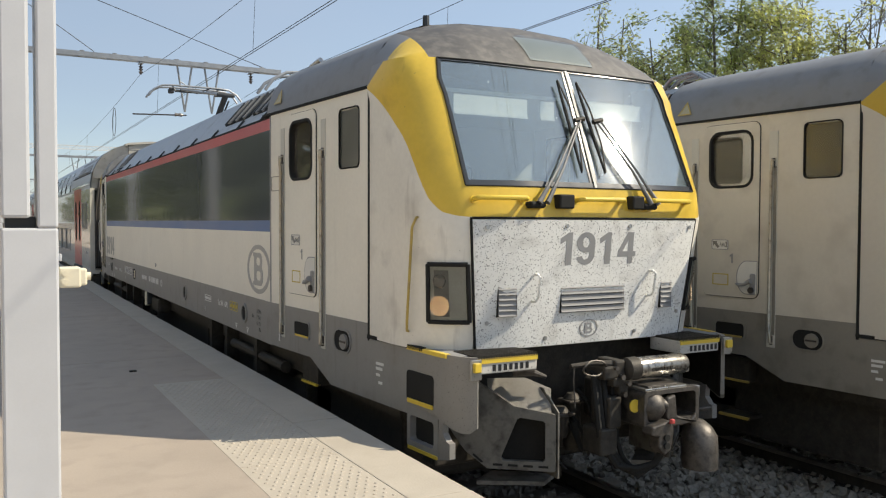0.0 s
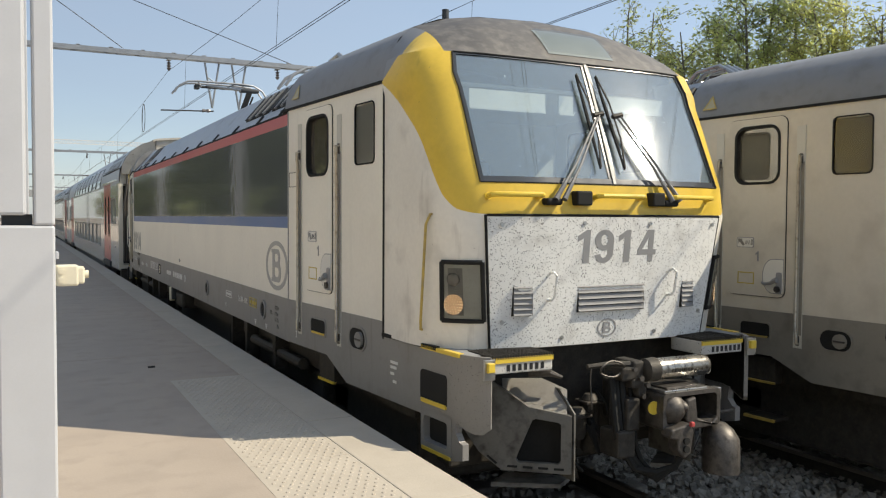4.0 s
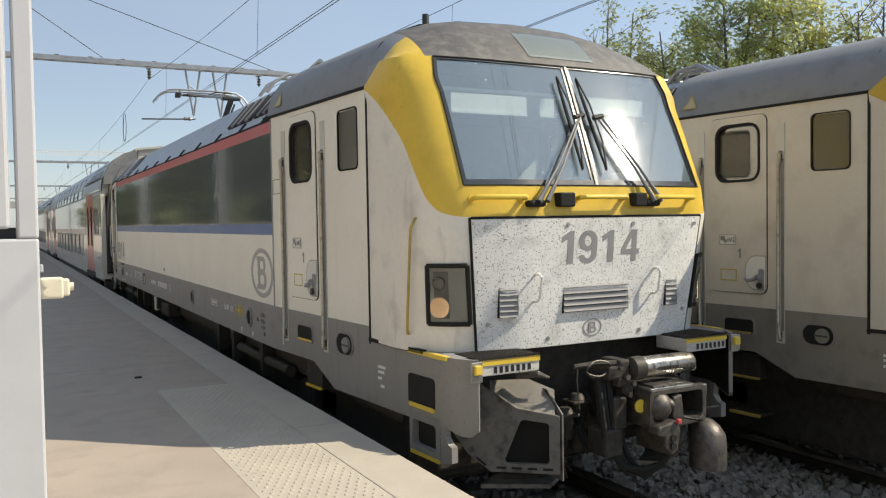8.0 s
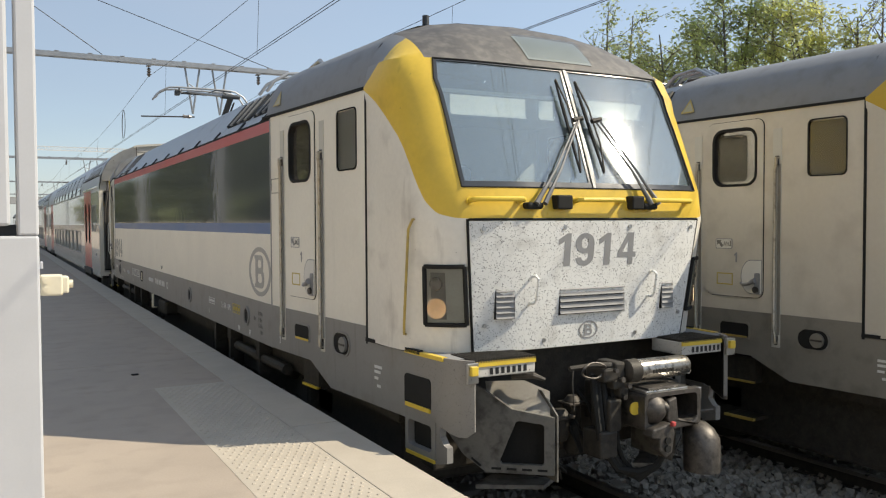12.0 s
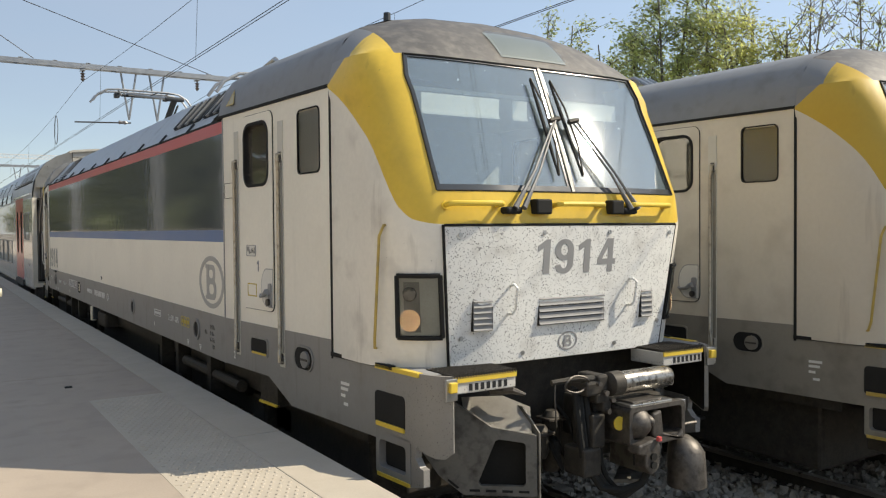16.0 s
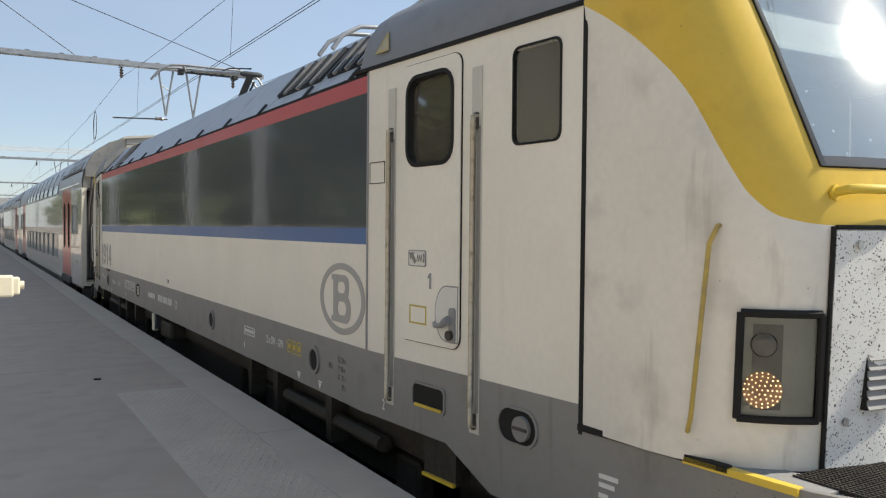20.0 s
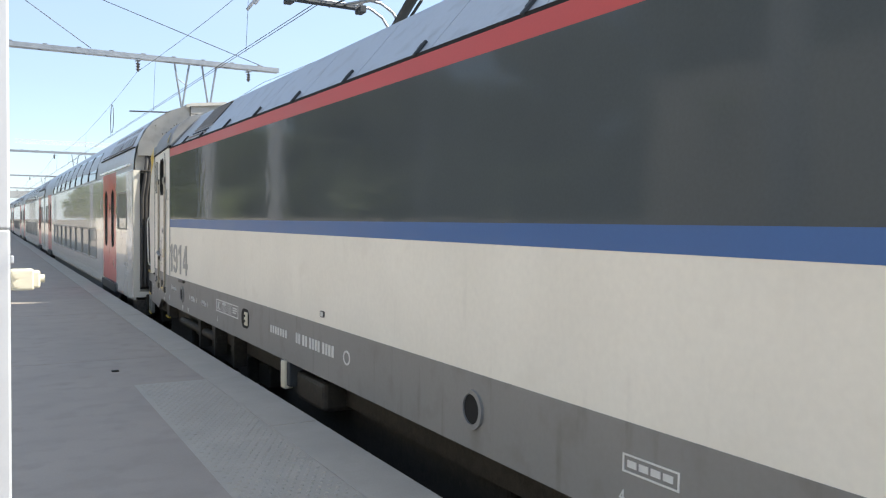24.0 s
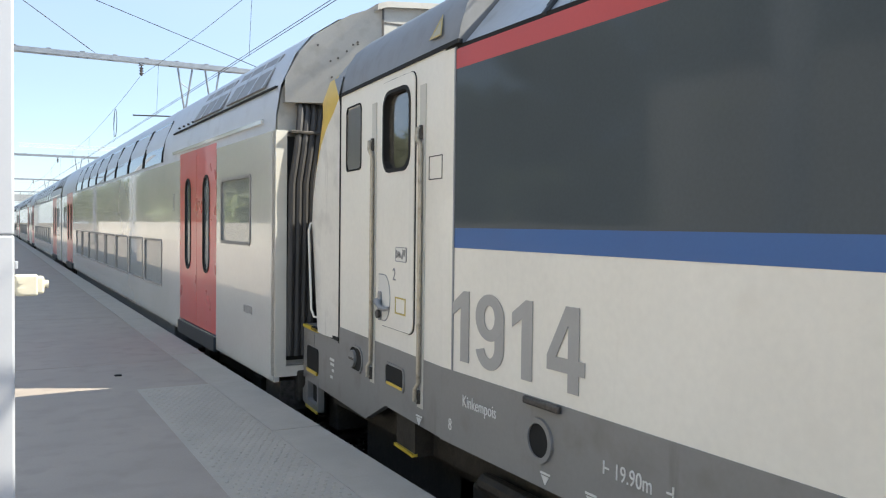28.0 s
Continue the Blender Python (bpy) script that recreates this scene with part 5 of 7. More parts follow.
def locomotive(name, label, numbered, wheels):
    loco = thing(name, label, "locomotive", (CX, CY, 0))
    # mid body
    for s in (-1, 1):
        a, b_ = sorted((s * 1.565, s * 1.50))
        part("side_wall", box(a, b_, -6.46, 6.46, 0.715, 1.435), WHITE, loco, "white lower body side")
        a, b_ = sorted((s * 1.569, s * 1.50))
        part("side_skirt", box(a, b_, -6.46, 6.46, 0.28, 0.715), GREY, loco, "grey underframe side with white markings")
        a, b_ = sorted((s * 1.567, s * 1.50))
        part("blue_stripe", box(a, b_, -6.445, 6.32, 1.435, 1.55), BLUE, loco, "blue stripe below the dark panel")
        part("dark_panel", box(a, b_, -6.445, 6.32, 1.55, 2.47), DARK, loco, "dark glossy side panel with water streaks")
        part("red_stripe", box(a, b_, -6.445, 6.32, 2.47, 2.585), RED, loco, "red stripe along the eaves")
        part("eaves_strip", box(*sorted((s * 1.56, s * 1.45)), -6.46, 6.46, 2.585, 2.612), BLACK, loco)
        part("panel_edge", box(*sorted((s * 1.572, s * 1.55)), -6.463, -6.443, 0.715, 2.6), NUMBER, loco)
        part("panel_edge", box(*sorted((s * 1.572, s * 1.55)), 6.318, 6.332, 0.715, 2.6), NUMBER, loco)
        part("end_post", box(*sorted((s * 1.565, s * 1.50)), 6.332, 6.46, 1.435, 2.6), WHITE, loco, "white body post beside the dark panel")
        # slanted roof panels
        ys = [-6.28, -5.35, -4.15, -2.95, -1.75, -0.55, 0.65, 1.85, 3.05, 4.25, 5.3, 6.28]
        for k, (y0, y1) in enumerate(zip(ys, ys[1:])):
            sl = [(s * 1.55, 2.605), (s * 1.51, 2.605), (s * 1.13, 3.07), (s * 1.13, 3.10)]
            louvre = k in (0, 1, 9)
            rp = part("roof_panel", prism(sl, "y", y0 + 0.006, y1 - 0.006), PANELGREY, loco, "satin grey slanted roof panel" if not louvre else "slanted roof panel with dark louvres")
            tilt = Matrix(((s * -0.647, 0, s * 0.762, s * 1.55), (0, 1, 0, 0), (0.762, 0, 0.647, 2.605), (0, 0, 0, 1)))
            if louvre:
                part("louvre_bed", moved(box(0.16, 0.56, y0 + 0.08, y1 - 0.08, 0.0, 0.006) if k < 2 else box(0.22, 0.585, y0 + 0.05, y1 - 0.04, 0.0, 0.006), tilt), BLACK if k < 2 else CABDARK, rp)
                for q in range(7 if k < 2 else 0):
                    y = y0 + 0.10 + q * (y1 - y0 - 0.22) / 6
                    part("louvre", moved(box(0.17, 0.55, y, y + 0.045, 0.004, 0.03), tilt), GREY if q % 2 else CABDARK, rp)
                for q in range(14 if k > 2 else 0):
                    part("louvre", moved(box(0.23 + q * 0.025, 0.238 + q * 0.025, y0 + 0.06, y1 - 0.05, 0.004, 0.016), tilt), GREY, rp)
                for u, v in (((0.19, 0.20), (0.595, 0.605), (0.06, 0.068)) if k > 2 else ()):
                    part("louvre_rim", moved(box(u, v, y0 + 0.03, y1 - 0.02, 0.0, 0.02), tilt), SLAT, rp)
                for q in range(9 if k > 2 else 0):
                    y = y0 + 0.10 + q * (y1 - y0 - 0.2) / 8
                    part("panel_bolt", moved(tube([(0.13, y, 0.0), (0.13, y, 0.012)], 0.014, 8), tilt), CABDARK, rp)
            for y in (y0 + 0.16,):
                part("panel_hinge", moved(box(-0.015, 0.12, y - 0.013, y + 0.013, 0.0, 0.022, 0.005), tilt), CABDARK, rp)
                part("hinge_pin", moved(box(0.05, 0.10, y + 0.02, y + 0.032, 0.0, 0.02, 0.003), tilt), CABDARK, rp)
    part("roof_deck", box(-1.14, 1.14, -6.32, 6.32, 2.98, 3.06), ROOFGREY, loco, "flat equipment deck on the roof")
    part("machine_room", box(-1.49, 1.49, -6.44, 6.44, 0.35, 2.6), CABDARK, loco)
    part("underframe", box(-1.3, 1.3, -8.9, 8.9, 0.0, 0.32), IRON, loco, "black underframe")
    for y in (-8.6, 6.5):
        part("bogie_shield", box(-1.12, 1.12, y, y + 2.1, -0.62, 0.05, 0.04), IRON, loco, "dark gear between bogie and headstock")
    part("transformer", box(-1.2, 1.2, -2.2, 2.0, -0.5, 0.25, 0.04), IRON, loco, "dark transformer tank under the frame")
    cab(loco, Matrix.Identity(4), numbered, True)
    cab(loco, HALF, numbered, False)
    before = set(loco.children)
    # roof equipment
    for y, x in ((-5.75, -0.75), (-5.35, -0.8), (-4.9, -0.6), (4.9, -0.7)):
        part("roof_insulator", tube([(x, y, 3.05), (x, y, 3.1), (x, y, 3.14), (x, y, 3.18), (x, y, 3.22)], [0.09, 0.05, 0.09, 0.05, 0.08], 12), PORCELAIN, loco, "ribbed roof insulator", True)
    for k in range(3):
        part("roof_cable", tube([(-0.9 + 0.12 * k, -6.2, 3.16), (-0.9 + 0.12 * k, -5.95, 3.30), (-0.88 + 0.12 * k, -5.6, 3.28), (-0.85 + 0.12 * k, -5.3, 3.1)], 0.025, 8), STEEL, loco, "bright curved roof cable", True)
    part("roof_case", box(-0.95, -0.45, -3.2, -2.4, 3.05, 3.2, 0.03), CABDARK, loco, "low dark roof case")
    part("roof_case", box(-0.5, 0.5, -1.8, -0.4, 3.05, 3.16, 0.03), ROOFGREY, loco)
    part("roof_conductor", tube([(-0.4, -5.5, 3.3), (-0.4, -1.0, 3.3), (-0.3, 2.2, 3.34)], 0.016, 6), CAST, loco)
    if numbered:
        part("whip_antenna", tube([(0, -6.7, 3.2), (0, -6.7, 3.72)], [0.045, 0.035], 10), CABDARK, loco, "stubby black roof antenna", True)
    # pantographs, one raised at the rear and one folded at the front
    def pantograph(y, up, sgn):
        pg = part("pantograph", box(-0.75, 0.75, y - 0.5 * sgn - 0.04, y - 0.5 * sgn + 0.04, 3.2, 3.26), CABDARK, loco, "raised single-arm pantograph" if up else "folded single-arm pantograph")
        for x in (-0.6, 0.6):
            part("pantograph_foot", tube([(x, y - 0.5 * sgn, 3.05), (x, y - 0.5 * sgn, 3.12), (x, y - 0.5 * sgn, 3.2)], [0.08, 0.05, 0.07], 10), PORCELAIN, pg, smooth=True)
        ky, kz, hy, hz = (y - 1.35 * sgn, 3.98, y + 1.35 * sgn, 4.50) if up else (y - 1.9 * sgn, 3.36, y + 0.5 * sgn, 3.46)
        part("lower_arm", tube([(0, y, 3.25), (0, ky, kz)], 0.055, 10), CABDARK, pg, smooth=True)
        for x in (-0.28, 0.28):
            part("upper_arm", tube([(x * 0.5, ky, kz), (x, hy, hz - 0.06)], 0.024, 8), GALV, pg, smooth=True)
        part("control_rod", tube([(0.12, y + 0.2 * sgn, 3.25), (0.08, ky + 0.1 * sgn, kz - 0.1)], 0.018, 6), CABDARK, pg)
        for d in (-0.17, 0.17):
            pts = [(-1.0, hy + d, hz - 0.26), (-0.9, hy + d, hz - 0.12), (-0.72, hy + d, hz - 0.02), (-0.5, hy + d, hz), (0.5, hy + d, hz), (0.72, hy + d, hz - 0.02), (0.9, hy + d, hz - 0.12), (1.0, hy + d, hz - 0.26)]
            part("contact_strip", tube(pts, 0.021, 8), GALV, pg, smooth=True)
        for x in (-0.5, 0.5):
            part("head_link", tube([(x, hy - 0.17, hz - 0.02), (x * 0.8, hy, hz - 0.1), (x, hy + 0.17, hz - 0.02)], 0.018, 6), SLAT, pg)
        part("knee", tube([(-0.17, ky, kz), (-0.12, ky, kz), (0.12, ky, kz), (0.17, ky, kz)], [0.03, 0.045, 0.045, 0.03], 10), CABDARK, pg, smooth=True)
        part("head_rod", tube([(0, ky, kz + 0.09), (0.02, (ky + hy) / 2, (kz + hz) / 2 + 0.06), (0.05, hy, hz - 0.12)], 0.012, 6), CABDARK, pg)
        part("head_beam", tube([(-0.42, hy, hz - 0.09), (0.42, hy, hz - 0.09)], 0.03, 8), CABDARK, pg, smooth=True)
        for x in (-0.5, 0.5):
            part("spring_box", box(x - 0.05, x + 0.05, hy - 0.09, hy + 0.09, hz - 0.15, hz - 0.05, 0.012), CABDARK, pg)
        part("drive_box", box(-0.16, 0.16, y - 0.3, y + 0.3, 3.12, 3.3, 0.03), CABDARK, pg)
    pantograph(2.9, True, 1)
    pantograph(-3.6, False, -1)
    # marks and fittings on the flank that faces the platform
    X = -1.5705
    if numbered:
        part("side_number", fleet_number(on_flank(-1.5675, 6.478, 0.785), 0.405), EMBLEMGREY, loco, "large grey fleet number on the side")
    em = part("side_emblem", ring(oval(-5.85, 1.03, 0.415, 0.262, 44), oval(-5.85, 1.03, 0.352, 0.215, 44), "x", -1.5685, -1.564), EMBLEMGREY, loco, "grey oval operator emblem")
    for o, h, x in ((rounded(-5.985, -5.70, 1.02, 1.205, 0.085), rounded(-5.915, -5.775, 1.07, 1.155, 0.04), -1.5684), (rounded(-6.015, -5.70, 0.855, 1.055, 0.09), rounded(-5.94, -5.775, 0.91, 1.01, 0.045), -1.5692)):
        part("emblem_core", ring(o, h, "x", x, x + 0.004), EMBLEMGREY, em)
    part("emblem_core", box(-1.5698, -1.564, -5.775, -5.70, 0.855, 1.205), EMBLEMGREY, em)
    for z in (0.855, 1.165):
        part("emblem_core", box(-1.5688, -1.564, -5.72, -5.665, z, z + 0.04), EMBLEMGREY, em)
    def flank_letters(text, size, y, z, mat=PALETEXT, condense=0.8):
        part("flank_lettering", letters(text, size, on_flank(X, y, z), 0.003, condense), mat, loco)
    def bars(y, z, n, w, h, gap, mat=PALETEXT):
        for k in range(n):
            part("lettering_bar", box(X - 0.002, X + 0.003, y - k * (w + gap) - w, y - k * (w + gap), z, z + h), mat, loco)
    bars(1.54, 0.485, 7, 0.042, 0.07, 0.032)
    bars(0.80, 0.48, 2, 0.042, 0.09, 0.026)
    bars(0.63, 0.48, 2, 0.042, 0.09, 0.026)
    bars(0.46, 0.48, 4, 0.042, 0.09, 0.026)
    bars(0.15, 0.48, 4, 0.042, 0.09, 0.026)
    part("small_emblem", ring(oval(-0.36, 0.52, 0.065, 0.055), oval(-0.36, 0.52, 0.05, 0.042), "x", X - 0.002, X + 0.003), PALETEXT, loco)
    flank_letters("Kinkempois", 0.095, 6.36, 0.53)
    flank_letters("19.90m", 0.10, 5.05, 0.47)
    flank_letters("9.90m", 0.10, 4.38, 0.47)
    for y0, y1 in ((5.12, 5.08), (4.73, 4.69), (4.46, 4.42), (4.12, 4.08)):
        part("arrow_bar", box(X - 0.002, X + 0.003, y1, y0, 0.50, 0.508), PALETEXT, loco)
        part("arrow_bar", box(X - 0.002, X + 0.003, y0 - 0.008 if y0 in (5.12, 4.12) else y1, y0 if y0 in (5.12, 4.12) else y1 + 0.008, 0.475, 0.535), PALETEXT, loco)
    part("side_lever", box(X - 0.03, X, 5.42, 5.72, 0.675, 0.715, 0.012), CAST, loco, "dark hinged cover above the port")
    flank_letters("2 x SW - GPR", 0.10, -4.13, 0.50)
    for k, line in enumerate(("R 124 t", "P  96 t", "G  75 t", "     29 t")):
        flank_letters(line, 0.062, -5.80, 0.56 - 0.065 * k, FAINT)
    flank_letters("88 t", 0.062, -5.62, 0.495, FAINT)
    flank_letters("4", 0.09, -3.42, 0.36)
    flank_letters("6", 0.09, 3.62, 0.36)
    flank_letters("8", 0.10, 6.52, 0.36)
    flank_letters("2", 0.10, -6.55, 0.36)
    for k in range(3):
        part("mark_frame", ring(rounded(-4.80 - k * 0.115, -4.70 - k * 0.115, 0.49, 0.60, 0.02), rounded(-4.792 - k * 0.115, -4.708 - k * 0.115, 0.498, 0.592, 0.015), "x", X - 0.002, X + 0.003), YELLOWTEXT, loco)
        part("mark_bar", box(X - 0.002, X + 0.003, -4.775 - k * 0.115, -4.725 - k * 0.115, 0.525, 0.565), YELLOWTEXT, loco)
    part("mark_frame", ring([(-3.77, 0.5), (-3.44, 0.5), (-3.44, 0.58), (-3.77, 0.58)], [(-3.76, 0.508), (-3.45, 0.508), (-3.45, 0.572), (-3.76, 0.572)], "x", X - 0.002, X + 0.003), PALETEXT, loco)
    bars(-3.47, 0.525, 4, 0.055, 0.03, 0.015)
    part("mark_frame", ring([(2.7, 0.48), (3.66, 0.48), (3.66, 0.62), (2.7, 0.62)], [(2.71, 0.49), (3.65, 0.49), (3.65, 0.61), (2.71, 0.61)], "x", X - 0.002, X + 0.003), PALETEXT, loco)
    flank_letters("UIC", 0.13, 3.64, 0.505)
    bars(3.36, 0.575, 3, 0.03, 0.025, 0.02)
    for k in range(8):
        part("mark_rule", box(X - 0.002, X + 0.003, 3.38 - k * 0.055, 3.384 - k * 0.055, 0.49, 0.61), PALETEXT, loco)
    bars(2.92, 0.575, 5, 0.025, 0.014, 0.012)
    bars(2.92, 0.55, 5, 0.025, 0.014, 0.012)
    bars(2.92, 0.525, 4, 0.025, 0.014, 0.012)
    for y in (-5.33, -2.2, 5.60):
        h = part("round_port", prism(oval(y, 0.51, 0.085, 0.085, 24), "x", -1.574, -1.568), BLACK, loco, "round port in the skirt")
        part("port_rim", ring(oval(y, 0.51, 0.112, 0.112, 24), oval(y, 0.51, 0.085, 0.085, 24), "x", -1.585, -1.568), GREY, h)
    h = part("socket_port", prism(rounded(2.28, 2.55, 0.42, 0.62, 0.08), "x", -1.574, -1.568), BLACK, loco, "oval port with a pale connector")
    part("connector", box(-1.582, -1.57, 2.31, 2.43, 0.45, 0.59, 0.01), PLASTIC, h)
    for z in (0.55, 0.495):
        part("connector_pin", tube([(-1.58, 2.39, z), (-1.588, 2.39, z)], 0.014, 10), BLACK, h)
    part("side_light", prism(rounded(0.115, 0.205, 0.772, 0.824, 0.02), "x", -1.573, -1.565), CAST, loco, "small white side lamp")
    part("side_light_lens", box(-1.577, -1.57, 0.135, 0.185, 0.78, 0.816), PALETEXT, loco)
    part("speed_sensor", box(-1.58, -1.5, 1.08, 1.2, 0.02, 0.27, 0.01), PLASTIC, loco, "cream sensor box below the skirt")
    part("sensor_bracket", box(-1.56, -1.3, 1.0, 1.28, 0.05, 0.27, 0.01), CABDARK, loco)
    part("under_case", box(-1.5, -1.2, 0.3, 1.0, -0.05, 0.2, 0.04), IRON, loco)
    for y in (4.2, 5.0, 3.3, -3.3, -4.1, -5.4):
        part("frame_strut", prism([(y, 0.3), (y + 0.16, 0.3), (y + 0.1, -0.15), (y + 0.02, -0.15)], "x", -1.45, -1.3), IRON, loco, "strut below the frame")
    part("air_pipe", tube([(-1.38, -6.2, 0.02), (-1.38, -4.2, 0.02)], 0.06, 10), IRON, loco, smooth=True)
    part("air_pipe", tube([(-1.38, 4.2, 0.05), (-1.38, 6.4, 0.05)], 0.06, 10), IRON, loco, smooth=True)
    for y in (-4.98, -5.45, 5.55, 5.2, 6.9):
        jm = part("jack_mark", prism([(y - 0.032, 0.345), (y, 0.30), (y + 0.032, 0.345)], "x", X - 0.002, X + 0.003), PALETEXT, loco)
        part("jack_bar", box(X - 0.002, X + 0.003, y - 0.04, y + 0.04, 0.352, 0.362), PALETEXT, jm)
    for ob in set(loco.children) - before:
        ob.location.y = -0.16
    for y in (-4.95, 4.95):
        bogie(loco, y, wheels, 3.0, 0.575)
    return loco


WHEELS = []
engine = locomotive("locomotive", "white and grey electric locomotive with yellow nose and lit headlight", True, WHEELS)
idle_wheels = []
engine_2 = locomotive("locomotive", "white and grey electric locomotive on the next track, dust and warm sun flare in its paint", False, idle_wheels)
engine_2.location = (CX + GAP2[0], CY + GAP2[1], GAP2[2])
# swap in the paints that carry dust and painted sun flare
DUSTFLARE = {WHITE: DUSTFLAREWHITE, GREY: DUSTFLAREGREY, NOSE: DUSTFLARENOSE, YELLOW: OLDYELLOW, HOOD: DUSTFLARENOSE}
for ob in engine_2.children_recursive:
    if ob.type == "MESH" and ob.data.materials[0] in DUSTFLARE:
        ob.data.materials[0] = DUSTFLARE[ob.data.materials[0]]


# ---- setting: ground, platform, tracks ----
def slab(name, x0, x1, y0, y1, z0, z1, mat, label, category="", kind="structure"):
    return tagged(part(name, box(x0, x1, y0, y1, z0, z1), mat), label, category, kind=kind)


slab("ground", -600, 900, -300, 1500, -1.6, -1.12, EARTH, "dark earth and track bed reaching the horizon")
plat = slab("platform", -9.0, 1.9, -30, 260, -1.1, 0.0, CONCRETE, "tan concrete station platform")
tagged(part("platform_wall", box(1.9, 2.08, -30, 260, -1.1, -0.07), SLEEPER, plat), "concrete platform face below the edge")
for k in range(60):
    y = -8 + k * 2.0
    part("edge_slab", box(1.905, 2.285, y + 0.004, y + 1.996, -0.07, 0.002 + 0.002 * (k % 2), 0.006), EDGE, plat)
part("edge_slab", box(1.905, 2.285, 112, 260, -0.07, 0.002), EDGE, plat)
# out of view: walls added to close the low skyline in side reflections
slab("wall_west", -9.5, -9.2, -30, 15, -1.1, 5.0, BACKWALL, "unseen tall pale brick wall added along the back of the platform")
slab("wall_west_low", -9.5, -9.2, 15, 130, -1.1, 1.6, BACKWALL, "unseen low pale brick wall added along the back of the platform")
# tactile paving: raised studs in rows on pale slabs
for k in range(8):
    y = 8.05 - (k + 1) * 1.5
    part("tactile_slab", box(1.24, 1.90, y + 0.003, y + 1.497, -0.05, 0.002, 0.0015), EDGE, plat)


def studs(x0, x1, y0, y1, step, r, h):
    b = bmesh.new()
    rows_ = int((y1 - y0) / step)
    for j in range(rows_):
        y = y0 + (j + 0.5) * step
        x = x0 + (step if j % 2 else step / 2)
        while x < x1 - r:
            lo = [b.verts.new((x + r * math.cos(a), y + r * math.sin(a), 0.002)) for a in (0, 1.05, 2.09, 3.14, 4.19, 5.24)]
            hi = [b.verts.new((x + 0.55 * r * math.cos(a), y + 0.55 * r * math.sin(a), 0.002 + h)) for a in (0, 1.05, 2.09, 3.14, 4.19, 5.24)]
            for i in range(6):
                b.faces.new((lo[i], lo[(i + 1) % 6], hi[(i + 1) % 6], hi[i]))
            b.faces.new(hi)
            x += step
    return b


tagged(part("tactile_studs", studs(1.26, 1.88, -1.0, 8.0, 0.06, 0.0145, 0.006), EDGE, plat), kind="stuff")
for y in (9.6, 14.4, 20.0, 27.0):
    part("platform_joint", box(-9, 1.9, y, y + 0.008, -0.02, 0.0015), JOINT, plat)
for x in (-1.6,):
    part("platform_joint", box(x - 0.006, x, -30, 120, -0.02, 0.0015), JOINT, plat)
tagged(part("litter", box(1.145, 1.215, 8.83, 8.87, 0.0, 0.015, 0.005), BLACK), "small dark scrap lying on the platform", "litter")


def track(x, drop):
    tr = tagged(part("rail", box(x - 0.7535, x - 0.6815, -60, 300, RAIL - 0.04, RAIL, 0.0), RAILTOP), "worn steel running rail", "rail", "rails", "structure")
    for s in (-1, 1):
        xx = x + s * 0.7175
        if s > 0:
            r = tagged(part("rail", box(xx - 0.036, xx + 0.036, -60, 300, RAIL - 0.04, RAIL), RAILTOP), "worn steel running rail", "rail", "rails", "structure")
        else:
            r = tr
        part("web", box(xx - 0.009, xx + 0.009, -60, 300, RAIL - 0.15, RAIL - 0.04), IRON, r)
        part("foot", box(xx - 0.07, xx + 0.07, -60, 300, RAIL - 0.17, RAIL - 0.15), IRON, r)
        r.location.z = drop
    me = None
    for k in range(60):
        y = -6 + k * 0.6
        sl = tagged(part("sleeper", box(x - 1.28, x + 1.28, y, y + 0.26, RAIL - 0.36, RAIL - 0.172, 0.02), SLEEPER), "grey concrete sleeper in the ballast", "sleeper", "sleepers", "structure") if me is None else new("sleeper", me)
        if me is None:
            me, first = sl.data, y
        sl.location.z = drop
        if k:
            sl.location.y = y - first
            tagged(sl, "grey concrete sleeper in the ballast", "sleeper", "sleepers", "structure")


for x, drop in ((CX, 0), (CX + GAP2[0], GAP2[2]), (CX + 2 * GAP2[0], GAP2[2])):
    track(x, drop)


def stones(x0, x1, y0, y1, z, count, size):
    """Broken ballast: dented little blocks scattered over a bed."""
    rng = np.random.default_rng(5)
    base = np.array([(-1, -1, -1), (1, -1, -1), (1, 1, -1), (-1, 1, -1), (-1, -1, 1), (1, -1, 1), (1, 1, 1), (-1, 1, 1)], float) * 0.5
    quads = np.array([(0, 3, 2, 1), (4, 5, 6, 7), (0, 1, 5, 4), (1, 2, 6, 5), (2, 3, 7, 6), (3, 0, 4, 7)])
    p = rng.uniform((x0, y0, 0), (x1, y1, 1), (count, 3))
    p[:, 2] = z - 0.02 + 0.05 * rng.random(count)
    v = base[None] * (1 + rng.uniform(-0.45, 0.45, (count, 8, 3))) * (size * rng.uniform(0.5, 1.3, (count, 1, 1)))
    q = rng.normal(size=(count, 4))
    q /= np.linalg.norm(q, axis=1)[:, None]
    w, a, b, c = q.T
    rot = np.stack([1 - 2 * (b * b + c * c), 2 * (a * b - c * w), 2 * (a * c + b * w), 2 * (a * b + c * w), 1 - 2 * (a * a + c * c), 2 * (b * c - a * w),
                    2 * (a * c - b * w), 2 * (b * c + a * w), 1 - 2 * (a * a + b * b)], 1).reshape(-1, 3, 3)
    v = np.einsum("nij,nkj->nki", rot, v) + p[:, None]
    faces = (quads[None] + 8 * np.arange(count)[:, None, None]).reshape(-1, 4)
    me = bpy.data.meshes.new("ballast")
    me.from_pydata(v.reshape(-1, 3).tolist(), [], faces.tolist())
    me.materials.append(BALLAST)
    return me


